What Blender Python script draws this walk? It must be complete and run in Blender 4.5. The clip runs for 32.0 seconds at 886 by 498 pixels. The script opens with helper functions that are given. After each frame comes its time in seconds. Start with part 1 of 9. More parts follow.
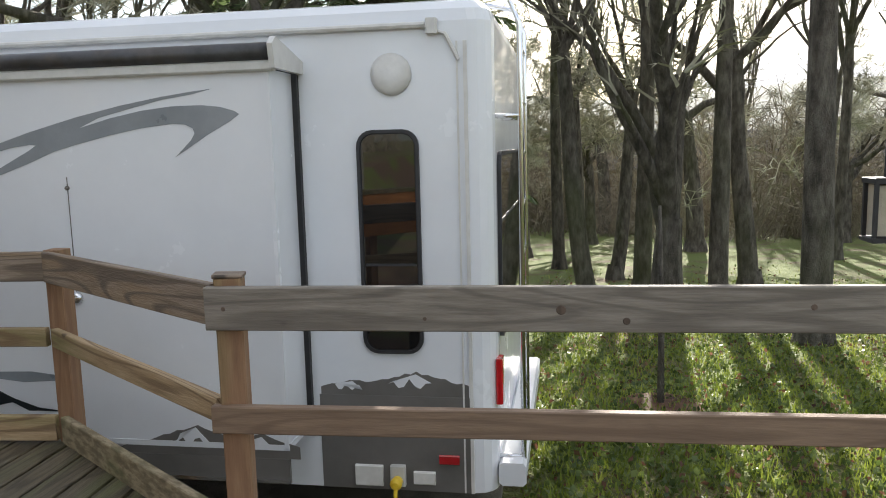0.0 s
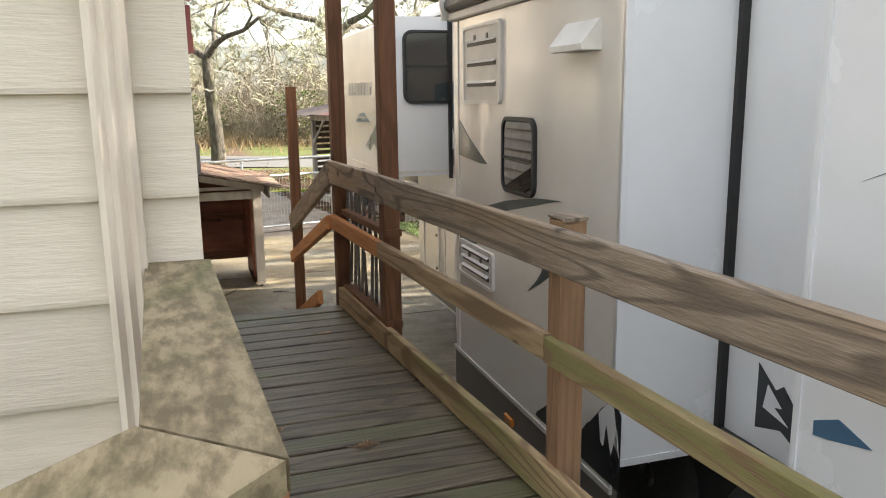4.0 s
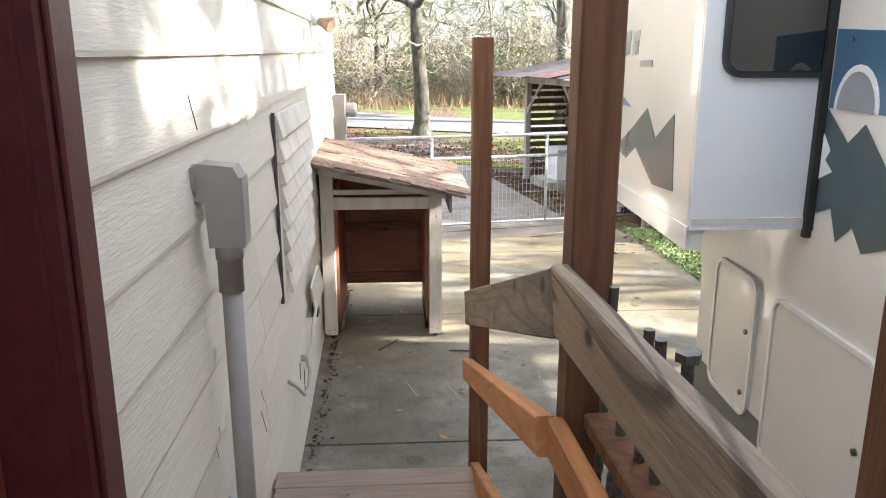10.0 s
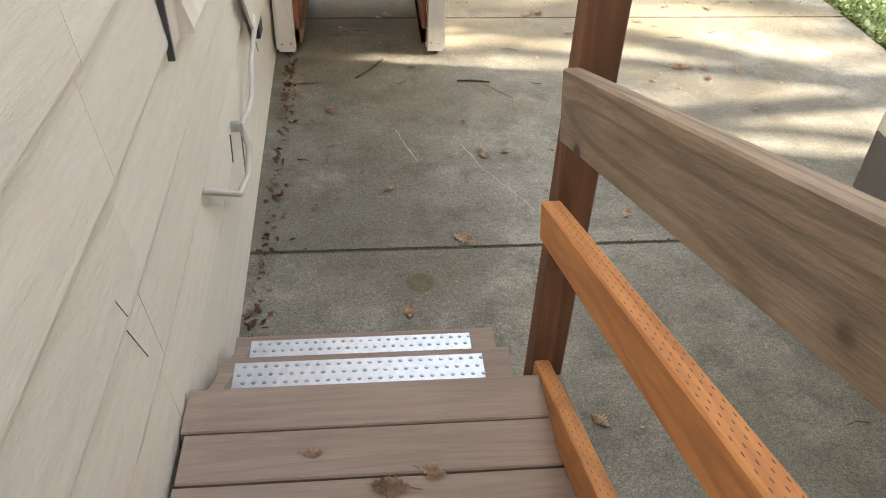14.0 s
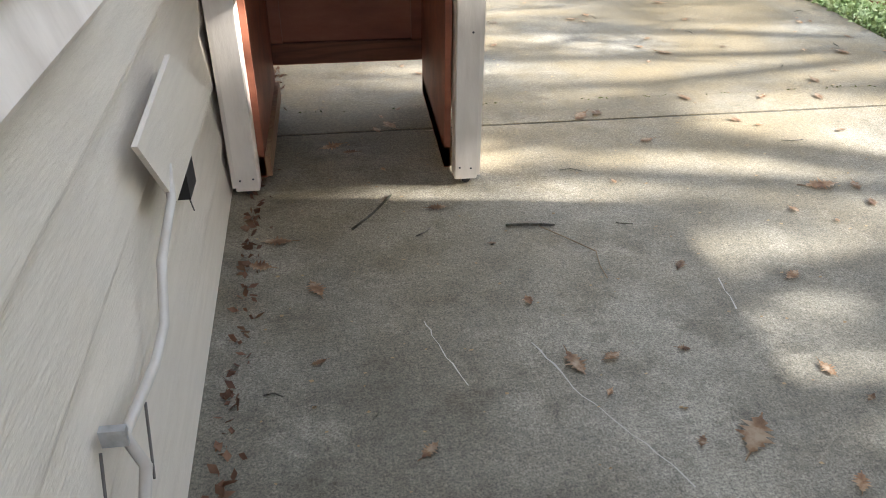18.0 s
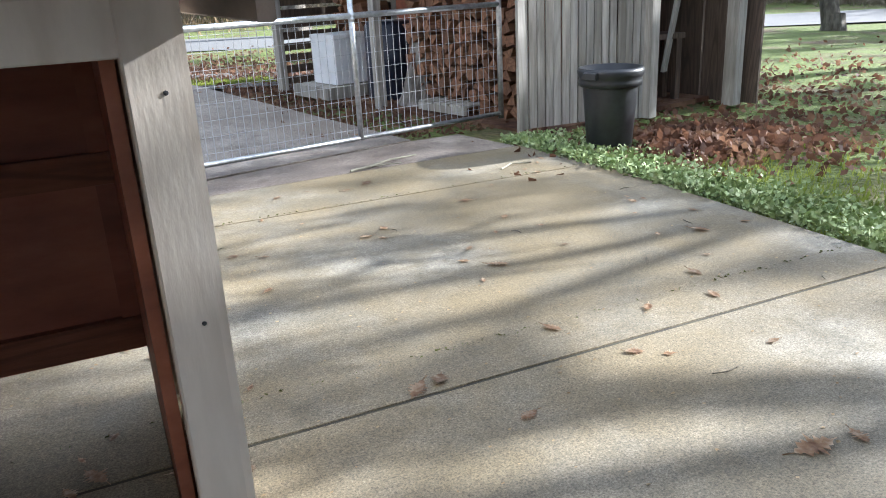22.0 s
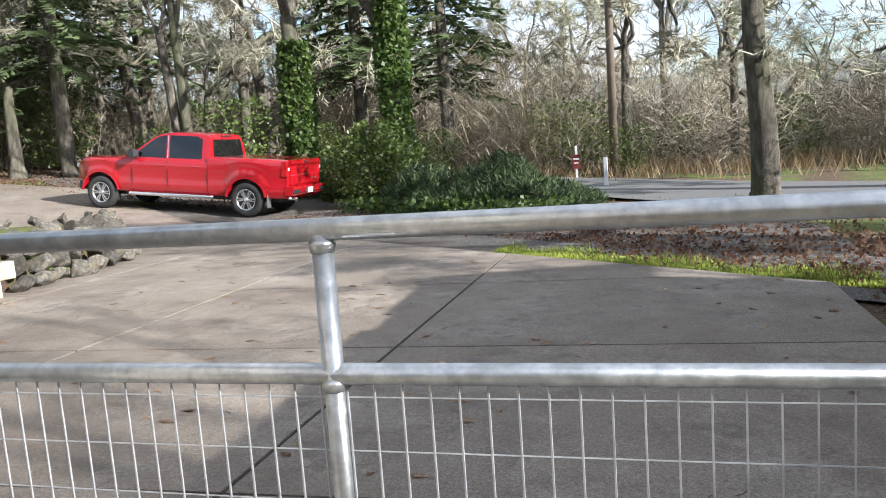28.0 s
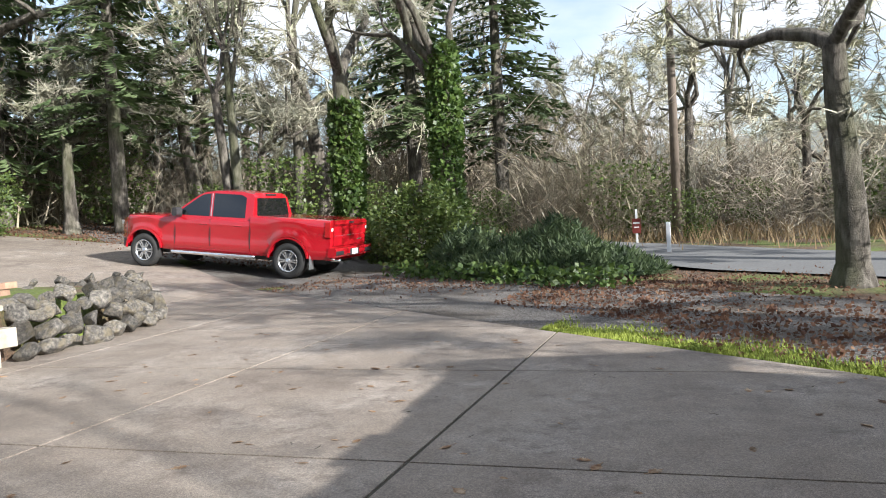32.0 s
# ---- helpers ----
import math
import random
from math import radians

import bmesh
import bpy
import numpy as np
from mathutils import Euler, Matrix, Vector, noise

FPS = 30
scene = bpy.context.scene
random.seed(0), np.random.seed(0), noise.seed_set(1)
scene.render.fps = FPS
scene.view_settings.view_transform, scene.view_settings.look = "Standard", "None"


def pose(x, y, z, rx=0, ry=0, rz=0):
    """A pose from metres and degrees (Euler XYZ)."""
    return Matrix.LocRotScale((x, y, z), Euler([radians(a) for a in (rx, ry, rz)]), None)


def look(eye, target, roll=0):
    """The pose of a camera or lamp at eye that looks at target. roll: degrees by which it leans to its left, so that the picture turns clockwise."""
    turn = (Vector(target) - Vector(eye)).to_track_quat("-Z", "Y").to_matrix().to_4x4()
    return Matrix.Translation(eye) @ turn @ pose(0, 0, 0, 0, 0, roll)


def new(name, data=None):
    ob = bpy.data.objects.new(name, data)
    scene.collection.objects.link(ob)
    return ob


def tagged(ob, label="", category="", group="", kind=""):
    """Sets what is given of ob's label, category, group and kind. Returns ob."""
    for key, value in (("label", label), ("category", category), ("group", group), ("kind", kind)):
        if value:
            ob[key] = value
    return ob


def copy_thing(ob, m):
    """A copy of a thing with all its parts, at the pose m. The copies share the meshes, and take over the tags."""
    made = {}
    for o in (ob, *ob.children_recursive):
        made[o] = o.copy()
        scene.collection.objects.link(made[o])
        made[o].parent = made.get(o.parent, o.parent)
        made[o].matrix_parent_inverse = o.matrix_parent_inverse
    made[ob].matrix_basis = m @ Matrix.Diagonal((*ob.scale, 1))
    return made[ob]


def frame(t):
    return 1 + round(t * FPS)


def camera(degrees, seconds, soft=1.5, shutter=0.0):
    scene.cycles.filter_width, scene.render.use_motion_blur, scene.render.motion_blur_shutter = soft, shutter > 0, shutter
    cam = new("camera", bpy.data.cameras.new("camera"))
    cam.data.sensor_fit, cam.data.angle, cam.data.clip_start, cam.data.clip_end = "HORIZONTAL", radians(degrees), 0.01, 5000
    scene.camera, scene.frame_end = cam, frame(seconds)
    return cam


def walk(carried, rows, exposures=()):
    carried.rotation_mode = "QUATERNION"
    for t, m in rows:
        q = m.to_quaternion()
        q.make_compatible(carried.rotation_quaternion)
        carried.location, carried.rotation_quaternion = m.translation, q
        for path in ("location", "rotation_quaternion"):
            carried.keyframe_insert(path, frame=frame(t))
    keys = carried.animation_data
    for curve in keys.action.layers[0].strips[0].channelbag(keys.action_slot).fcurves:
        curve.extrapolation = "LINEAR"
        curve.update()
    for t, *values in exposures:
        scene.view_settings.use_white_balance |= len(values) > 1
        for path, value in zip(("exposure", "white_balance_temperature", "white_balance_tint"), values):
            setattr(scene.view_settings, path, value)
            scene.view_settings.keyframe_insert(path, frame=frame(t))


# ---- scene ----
cam = camera(60.0, 32.0, soft=1.0)
PATH = [
    (0, (-2.128, -9.509, 2.351), (-0.165, -9.239, 2.080), -1.4),
    (0.5, (-1.750, -9.360, 2.346), (0.111, -8.695, 2.034), -1.7),
    (1, (-1.364, -9.182, 2.320), (0.314, -8.162, 1.939), -2.0),
    (1.5, (-1.102, -8.961, 2.277), (0.377, -7.683, 1.854), -1.6),
    (2, (-0.786, -8.715, 2.280), (0.486, -7.245, 1.809), -1.9),
    (2.5, (-0.543, -8.427, 2.289), (0.507, -6.804, 1.776), -3.0),
    (3, (-0.368, -8.134, 2.287), (0.558, -6.428, 1.801), -2.6),
    (3.4, (-0.178, -7.918, 2.308), (0.595, -6.124, 1.877), -1.4),
    (4, (0.003, -7.596, 2.296), (0.643, -5.743, 1.900), -0.7),
    (4.5, (0.140, -7.390, 2.305), (0.718, -5.518, 1.912), -0.6),
    (6.5, (0.647, -6.393, 2.324), (0.822, -4.471, 1.800), 1.8),
    (7.2, (0.640, -6.013, 2.316), (0.753, -4.052, 1.942), 1.9),
    (7.5, (0.631, -5.827, 2.355), (0.744, -3.861, 2.002), 1.4),
    (8, (0.639, -5.492, 2.357), (0.742, -3.525, 2.008), 1.7),
    (8.5, (0.619, -5.156, 2.351), (0.697, -3.195, 1.961), 1.5),
    (9, (0.563, -4.830, 2.346), (0.653, -2.874, 1.941), 0.5),
    (9.4, (0.596, -4.641, 2.337), (0.687, -2.688, 1.915), 0.3),
    (10, (0.595, -4.246, 2.317), (0.709, -2.312, 1.817), -0.0),
    (10.5, (0.540, -3.912, 2.300), (0.671, -2.010, 1.689), -1.2),
    (11, (0.556, -3.606, 2.231), (0.724, -1.770, 1.449), -1.1),
    (11.5, (0.541, -3.340, 2.182), (0.727, -1.621, 1.173), 0.3),
    (12, (0.524, -3.104, 2.158), (0.706, -1.482, 0.998), -0.6),
    (12.5, (0.522, -2.871, 2.133), (0.653, -1.321, 0.874), 1.1),
    (13, (0.495, -2.688, 2.102), (0.589, -1.190, 0.778), 1.8),
    (13.5, (0.482, -2.563, 2.068), (0.679, -1.083, 0.734), 2.6),
    (14, (0.503, -2.411, 1.959), (0.678, -0.866, 0.699), 2.4),
    (14.5, (0.566, -2.294, 1.926), (0.715, -0.658, 0.785), 1.2),
    (15, (0.487, -2.090, 1.797), (0.720, -0.386, 0.775), -1.5),
    (15.5, (0.424, -1.915, 1.720), (0.645, -0.191, 0.731), 1.3),
    (17.5, (0.457, -1.017, 1.514), (0.655, 0.672, 0.461), 0.8),
    (18, (0.427, -0.892, 1.485), (0.653, 0.762, 0.384), 0.4),
    (18.5, (0.444, -0.797, 1.457), (0.764, 0.866, 0.393), -0.8),
    (19, (0.467, -0.661, 1.383), (0.741, 1.069, 0.416), -0.8),
    (19.5, (0.558, -0.599, 1.357), (0.871, 1.169, 0.476), -2.5),
    (20, (0.583, -0.503, 1.287), (1.105, 1.249, 0.473), -1.9),
    (20.5, (0.524, -0.356, 1.245), (1.056, 1.429, 0.515), -2.9),
    (21, (0.550, -0.142, 1.191), (0.999, 1.685, 0.513), -2.8),
    (21.5, (0.695, 0.166, 1.127), (1.277, 1.946, 0.425), -2.5),
    (22, (0.781, 0.459, 1.181), (1.549, 2.183, 0.519), -3.0),
    (22.5, (0.954, 0.742, 1.199), (1.733, 2.525, 0.736), -1.5),
    (23, (1.123, 1.021, 1.248), (1.690, 2.905, 0.885), -2.2),
    (23.5, (1.325, 1.296, 1.285), (1.720, 3.231, 0.970), -3.3),
    (24, (1.498, 1.610, 1.289), (1.772, 3.566, 0.973), -2.9),
    (24.5, (1.617, 1.977, 1.302), (1.713, 3.948, 0.979), -2.7),
    (25, (1.715, 2.322, 1.312), (1.654, 4.296, 0.998), -2.4),
    (25.5, (1.859, 2.641, 1.325), (1.633, 4.604, 1.014), -2.6),
    (27.5, (1.979, 4.068, 1.330), (1.302, 5.926, 1.034), -5.1),
    (28, (1.850, 4.406, 1.385), (1.003, 6.199, 1.120), -4.1),
    (28.5, (1.820, 4.655, 1.411), (0.775, 6.344, 1.177), -4.8),
    (29, (1.778, 4.858, 1.422), (0.570, 6.439, 1.214), -5.2),
    (29.5, (1.484, 5.222, 1.395), (0.161, 6.711, 1.219), -5.7),
    (30, (1.486, 5.317, 1.429), (0.076, 6.727, 1.277), -6.1),
    (30.5, (1.478, 5.327, 1.429), (0.035, 6.706, 1.302), -5.9),
    (31, (1.506, 5.340, 1.437), (0.106, 6.764, 1.324), -5.2),
    (31.5, (1.533, 5.388, 1.431), (0.286, 6.947, 1.326), -4.2),
    (32, (1.574, 5.433, 1.416), (0.597, 7.175, 1.314), -3.3),
]
walk(cam, [(t, look(eye, target, roll)) for t, eye, target, roll in PATH],
     [(0.0, 1.55, 6600, 10), (1.2, 2.15, 6800, 10), (2.2, 2.35, 7300, 11), (3.0, 2.4, 7800, 12), (4.0, 2.3, 7100, 10), (4.5, 2.35, 6800, 10), (6.5, 2.7, 6600, 10), (8.0, 2.6, 6550, 10), (9.5, 2.7, 6300, 10), (11.5, 2.85, 6200, 10),
      (13.0, 3.05, 6450, 10), (14.0, 3.0, 6750, 10), (15.0, 2.8, 7200, 11), (16.5, 2.75, 6700, 10), (18.5, 2.65, 5850, 10), (21.0, 2.5, 5550, 10), (23.0, 1.8, 5750, 10), (26.0, 1.35, 6000, 10), (32.0, 1.25, 6050, 10)])

# ---- world, sun, exposure ----
SUN_EL, SUN_AZ = radians(24), radians(-8)      # azimuth from +x towards +y
world = bpy.data.worlds.new("sky")
scene.world = world
world.use_nodes = True
wn, wl = world.node_tree.nodes, world.node_tree.links
wn.clear()
w_out, w_bg, w_sky = wn.new("ShaderNodeOutputWorld"), wn.new("ShaderNodeBackground"), wn.new("ShaderNodeTexSky")
w_sky.sky_type, w_sky.sun_disc, w_sky.sun_elevation, w_sky.sun_rotation = "NISHITA", False, SUN_EL, radians(90) - SUN_AZ
w_tc, w_map, w_noise, w_ramp, w_mix = (wn.new("ShaderNode" + k) for k in ("TexCoord", "Mapping", "TexNoise", "ValToRGB", "Mix"))
w_map.inputs["Scale"].default_value = (1.6, 1.6, 5.0)
w_noise.inputs["Scale"].default_value, w_noise.inputs["Detail"].default_value = 1.6, 7
w_ramp.color_ramp.elements[0].position, w_ramp.color_ramp.elements[1].position = 0.36, 0.60
w_mix.data_type = "RGBA"
w_mix.inputs["B"].default_value = (5.4, 5.5, 5.7, 1)
wl.new(w_tc.outputs["Generated"], w_map.inputs["Vector"])
wl.new(w_map.outputs["Vector"], w_noise.inputs["Vector"])
wl.new(w_noise.outputs["Fac"], w_ramp.inputs["Fac"])
wl.new(w_ramp.outputs["Color"], w_mix.inputs["Factor"])
wl.new(w_sky.outputs["Color"], w_mix.inputs["A"])
wl.new(w_mix.outputs["Result"], w_bg.inputs["Color"])
w_bg.inputs["Strength"].default_value = 0.092
wl.new(w_bg.outputs["Background"], w_out.inputs["Surface"])
sun = new("sun", bpy.data.lights.new("sun", "SUN"))
sun.data.energy, sun.data.angle, sun.data.color = 5.0, radians(0.6), (1.0, 0.94, 0.855)
sun_way = Vector((math.cos(SUN_EL) * math.cos(SUN_AZ), math.cos(SUN_EL) * math.sin(SUN_AZ), math.sin(SUN_EL)))
sun.matrix_world = look(sun_way * 60, (0, 0, 0))


# ---- materials ----
def material(name, stops, rough=0.7, metal=0.0, scale=8.0, stretch=(1, 1, 1), bump=0.15, stain=None, stain_scale=1.3,
             stain_amount=0.5, coat=0.0, per_object=0.12, fine=90.0, world_space=False, spec=0.5, detail=6, bump_dist=0.006, spread=(0.34, 0.66)):
    """A surface from a coarse and a fine noise, with an optional stain colour and a shade of its own for each piece."""
    m = bpy.data.materials.new(name)
    m.use_nodes = True
    n, l = m.node_tree.nodes, m.node_tree.links
    b = n["Principled BSDF"]
    tc, mp, no, ra = n.new("ShaderNodeTexCoord"), n.new("ShaderNodeMapping"), n.new("ShaderNodeTexNoise"), n.new("ShaderNodeValToRGB")
    mp.inputs["Scale"].default_value = stretch
    oi = n.new("ShaderNodeObjectInfo")
    if world_space:
        l.new(n.new("ShaderNodeNewGeometry").outputs["Position"], mp.inputs["Vector"])
    else:
        l.new(tc.outputs["Object"], mp.inputs["Vector"])
        off = n.new("ShaderNodeVectorMath")
        off.operation = "MULTIPLY_ADD"
        off.inputs[1].default_value, off.inputs[2].default_value = (13.7, 9.1, 17.3), (0, 0, 0)
        l.new(oi.outputs["Random"], off.inputs[0])
        l.new(off.outputs[0], mp.inputs["Location"])
    no.inputs["Scale"].default_value, no.inputs["Detail"].default_value, no.inputs["Roughness"].default_value = scale, detail, 0.62
    l.new(mp.outputs["Vector"], no.inputs["Vector"])
    e = ra.color_ramp.elements
    e[0].position, e[1].position = spread
    e[0].color, e[1].color = (*stops[0], 1), (*stops[-1], 1)
    for i, c in enumerate(stops[1:-1]):
        k = e.new(spread[0] + (spread[1] - spread[0]) * (i + 1) / (len(stops) - 1))
        k.color = (*c, 1)
    l.new(no.outputs["Fac"], ra.inputs["Fac"])
    colour = ra.outputs["Color"]
    if stain:
        sn, sr, sm = n.new("ShaderNodeTexNoise"), n.new("ShaderNodeValToRGB"), n.new("ShaderNodeMix")
        sn.inputs["Scale"].default_value, sn.inputs["Detail"].default_value = stain_scale, 5
        l.new(mp.outputs["Vector"], sn.inputs["Vector"])
        sr.color_ramp.elements[0].position, sr.color_ramp.elements[1].position = 0.48, 0.68
        sr.color_ramp.elements[1].color = (stain_amount,) * 3 + (1,)
        l.new(sn.outputs["Fac"], sr.inputs["Fac"])
        sm.data_type = "RGBA"
        l.new(sr.outputs["Color"], sm.inputs["Factor"])
        l.new(colour, sm.inputs["A"])
        sm.inputs["B"].default_value = (*stain, 1)
        colour = sm.outputs["Result"]
    if per_object:
        hs, mr = n.new("ShaderNodeHueSaturation"), n.new("ShaderNodeMapRange")
        mr.inputs["To Min"].default_value, mr.inputs["To Max"].default_value = 1 - per_object, 1 + per_object
        l.new(oi.outputs["Random"], mr.inputs["Value"])
        l.new(mr.outputs["Result"], hs.inputs["Value"])
        l.new(colour, hs.inputs["Color"])
        colour = hs.outputs["Color"]
    l.new(colour, b.inputs["Base Color"])
    fn, bp = n.new("ShaderNodeTexNoise"), n.new("ShaderNodeBump")
    fn.inputs["Scale"].default_value, fn.inputs["Detail"].default_value = fine, 4
    l.new(mp.outputs["Vector"], fn.inputs["Vector"])
    ad = n.new("ShaderNodeMath")
    ad.operation = "ADD"
    l.new(no.outputs["Fac"], ad.inputs[0]), l.new(fn.outputs["Fac"], ad.inputs[1])
    bp.inputs["Strength"].default_value, bp.inputs["Distance"].default_value = bump, bump_dist
    l.new(ad.outputs[0], bp.inputs["Height"])
    l.new(bp.outputs["Normal"], b.inputs["Normal"])
    rr = n.new("ShaderNodeMapRange")
    rr.inputs["To Min"].default_value, rr.inputs["To Max"].default_value = max(0.02, rough - 0.1), min(1, rough + 0.1)
    l.new(no.outputs["Fac"], rr.inputs["Value"])
    l.new(rr.outputs["Result"], b.inputs["Roughness"])
    b.inputs["Metallic"].default_value = metal
    b.inputs["Coat Weight"].default_value = coat
    b.inputs["Specular IOR Level"].default_value = spec
    return m


def glass(name, tint, rough=0.02):
    m = bpy.data.materials.new(name)
    m.use_nodes = True
    b = m.node_tree.nodes["Principled BSDF"]
    b.inputs["Base Color"].default_value, b.inputs["Roughness"].default_value = (*tint, 1), rough
    b.inputs["Specular IOR Level"].default_value, b.inputs["Coat Weight"].default_value = 0.8, 0.6
    return m


def wood(name, stops, axis=1, grain=40.0, rough=0.75, stain=None, stain_amount=0.5, bump=0.25, per_object=0.14, rings=0.45, knots=0.0):
    """Wood with fibres along one axis, ring lines from the level lines of a slow noise, and dark knots."""
    st = [1.0, 1.0, 1.0]
    st[axis] = 0.10
    m = material(name, stops, rough, scale=grain, stretch=tuple(st), bump=bump, stain=stain, stain_scale=6.0, stain_amount=stain_amount,
                 per_object=per_object, fine=grain * 4, spread=(0.22, 0.78))
    n, l = m.node_tree.nodes, m.node_tree.links
    b = n["Principled BSDF"]
    mp = next(k for k in n if k.bl_idname == "ShaderNodeMapping")
    colour = b.inputs["Base Color"].links[0].from_socket
    dark = tuple(c * 0.42 for c in stops[0])

    def over(fac, amount, tone):
        nonlocal colour
        ra, mx = n.new("ShaderNodeValToRGB"), n.new("ShaderNodeMix")
        ra.color_ramp.elements[0].position, ra.color_ramp.elements[1].position = amount[0], amount[1]
        ra.color_ramp.elements[0].color, ra.color_ramp.elements[1].color = (amount[2],) * 3 + (1,), (amount[3],) * 3 + (1,)
        l.new(fac, ra.inputs["Fac"])
        mx.data_type = "RGBA"
        l.new(ra.outputs["Color"], mx.inputs["Factor"])
        l.new(colour, mx.inputs["A"])
        mx.inputs["B"].default_value = (*tone, 1)
        colour = mx.outputs["Result"]

    slow, mul, sine = n.new("ShaderNodeTexNoise"), n.new("ShaderNodeMath"), n.new("ShaderNodeMath")
    slow.inputs["Scale"].default_value, slow.inputs["Detail"].default_value = 5.0, 1.0
    l.new(mp.outputs["Vector"], slow.inputs["Vector"])
    mul.operation, sine.operation = "MULTIPLY", "SINE"
    mul.inputs[1].default_value = 75.0
    l.new(slow.outputs["Fac"], mul.inputs[0]), l.new(mul.outputs[0], sine.inputs[0])
    over(sine.outputs[0], (0.45, 0.95, 0.0, rings * 1.3), stops[0])
    if knots:
        tc, vo = next(k for k in n if k.bl_idname == "ShaderNodeTexCoord"), n.new("ShaderNodeTexVoronoi")
        mp2 = n.new("ShaderNodeMapping")
        s2 = [1.0, 1.0, 1.0]
        s2[axis] = 0.7
        mp2.inputs["Scale"].default_value = s2
        l.new(tc.outputs["Object"], mp2.inputs["Vector"]), l.new(mp.inputs["Location"].links[0].from_socket, mp2.inputs["Location"])
        vo.inputs["Scale"].default_value = 6.5
        l.new(mp2.outputs["Vector"], vo.inputs["Vector"])
        over(vo.outputs["Distance"], (0.07, 0.26, 0.55 * knots, 0.0), stops[0])
        over(vo.outputs["Distance"], (0.07, 0.13, knots, 0.0), dark)
    l.new(colour, b.inputs["Base Color"])
    return m


def concrete(name, stops, patch, ochre, ochre_from, speckle=0.25):
    """Worn concrete: cloudy tone, dark damp patches, ochre moss stain beyond a line, fine speckle."""
    m = bpy.data.materials.new(name)
    m.use_nodes = True
    n, l = m.node_tree.nodes, m.node_tree.links
    b, geo, oi = n["Principled BSDF"], n.new("ShaderNodeNewGeometry"), n.new("ShaderNodeObjectInfo")

    def cloud(scale, detail, lo, hi, c0, c1, rough=0.6, offset=0.0):
        t, r, v = n.new("ShaderNodeTexNoise"), n.new("ShaderNodeValToRGB"), n.new("ShaderNodeVectorMath")
        v.operation = "ADD"
        v.inputs[1].default_value = (offset, offset * 0.7, 0)
        l.new(geo.outputs["Position"], v.inputs[0])
        t.inputs["Scale"].default_value, t.inputs["Detail"].default_value, t.inputs["Roughness"].default_value = scale, detail, rough
        l.new(v.outputs[0], t.inputs["Vector"])
        r.color_ramp.elements[0].position, r.color_ramp.elements[1].position = lo, hi
        r.color_ramp.elements[0].color, r.color_ramp.elements[1].color = (*c0, 1), (*c1, 1)
        l.new(t.outputs["Fac"], r.inputs["Fac"])
        return t, r.outputs["Color"]

    def mix(fac, a, c, kind="MIX"):
        x = n.new("ShaderNodeMix")
        x.data_type, x.blend_type = "RGBA", kind
        for sock, val in ((x.inputs["Factor"], fac), (x.inputs["A"], a), (x.inputs["B"], c)):
            if hasattr(val, "links"):
                l.new(val, sock)
            else:
                sock.default_value = val
        return x.outputs["Result"]

    base_t, base = cloud(2.6, 10, 0.30, 0.70, stops[0], stops[1], 0.7)
    _, dark = cloud(0.6, 8, 0.40, 0.58, (0, 0, 0), (0.8, 0.8, 0.8), 0.7, 3.3)
    col = mix(dark, base, (*patch, 1))
    _, blot = cloud(4.5, 6, 0.48, 0.66, (0, 0, 0), (0.8, 0.8, 0.8), 0.75, 11.0)
    col = mix(blot, col, (*[c * 0.8 for c in patch], 1))
    _, pale = cloud(1.7, 7, 0.56, 0.70, (0, 0, 0), (0.5, 0.5, 0.5), 0.7, 17.0)
    col = mix(pale, col, (*[c * 1.25 for c in stops[1]], 1))
    sx, mr, mu = n.new("ShaderNodeSeparateXYZ"), n.new("ShaderNodeMapRange"), n.new("ShaderNodeMath")
    l.new(geo.outputs["Position"], sx.inputs[0])
    l.new(sx.outputs["Y"], mr.inputs["Value"])
    mr.inputs["From Min"].default_value, mr.inputs["From Max"].default_value = ochre_from, ochre_from + 2.0
    _, oc = cloud(1.1, 6, 0.34, 0.58, (0, 0, 0), (1, 1, 1), 0.6, 7.7)
    mu.operation = "MULTIPLY"
    l.new(mr.outputs["Result"], mu.inputs[0]), l.new(oc, mu.inputs[1])
    mu2 = n.new("ShaderNodeMath")
    mu2.operation = "MULTIPLY"
    l.new(mu.outputs[0], mu2.inputs[0])
    mu2.inputs[1].default_value = 0.7
    col = mix(mu2.outputs[0], col, (*ochre, 1))
    sp_t, sp = cloud(150, 3, 0.34, 0.66, (1 - speckle,) * 3, (1 + speckle,) * 3, 0.8)
    col = mix(1.0, col, sp, "MULTIPLY")
    _, sp2 = cloud(58, 4, 0.36, 0.64, (0.80,) * 3, (1.20,) * 3, 0.7, 5.0)
    col = mix(1.0, col, sp2, "MULTIPLY")
    _, pit = cloud(26, 4, 0.66, 0.74, (1, 1, 1), (0.62, 0.60, 0.56), 0.6, 1.1)
    col = mix(1.0, col, pit, "MULTIPLY")
    hs, mv = n.new("ShaderNodeHueSaturation"), n.new("ShaderNodeMapRange")
    mv.inputs["To Min"].default_value, mv.inputs["To Max"].default_value = 0.93, 1.07
    l.new(oi.outputs["Random"], mv.inputs["Value"]), l.new(mv.outputs["Result"], hs.inputs["Value"]), l.new(col, hs.inputs["Color"])
    l.new(hs.outputs["Color"], b.inputs["Base Color"])
    bp = n.new("ShaderNodeBump")
    bp.inputs["Strength"].default_value, bp.inputs["Distance"].default_value = 0.3, 0.003
    l.new(sp_t.outputs["Fac"], bp.inputs["Height"]), l.new(bp.outputs["Normal"], b.inputs["Normal"])
    rr = n.new("ShaderNodeMapRange")
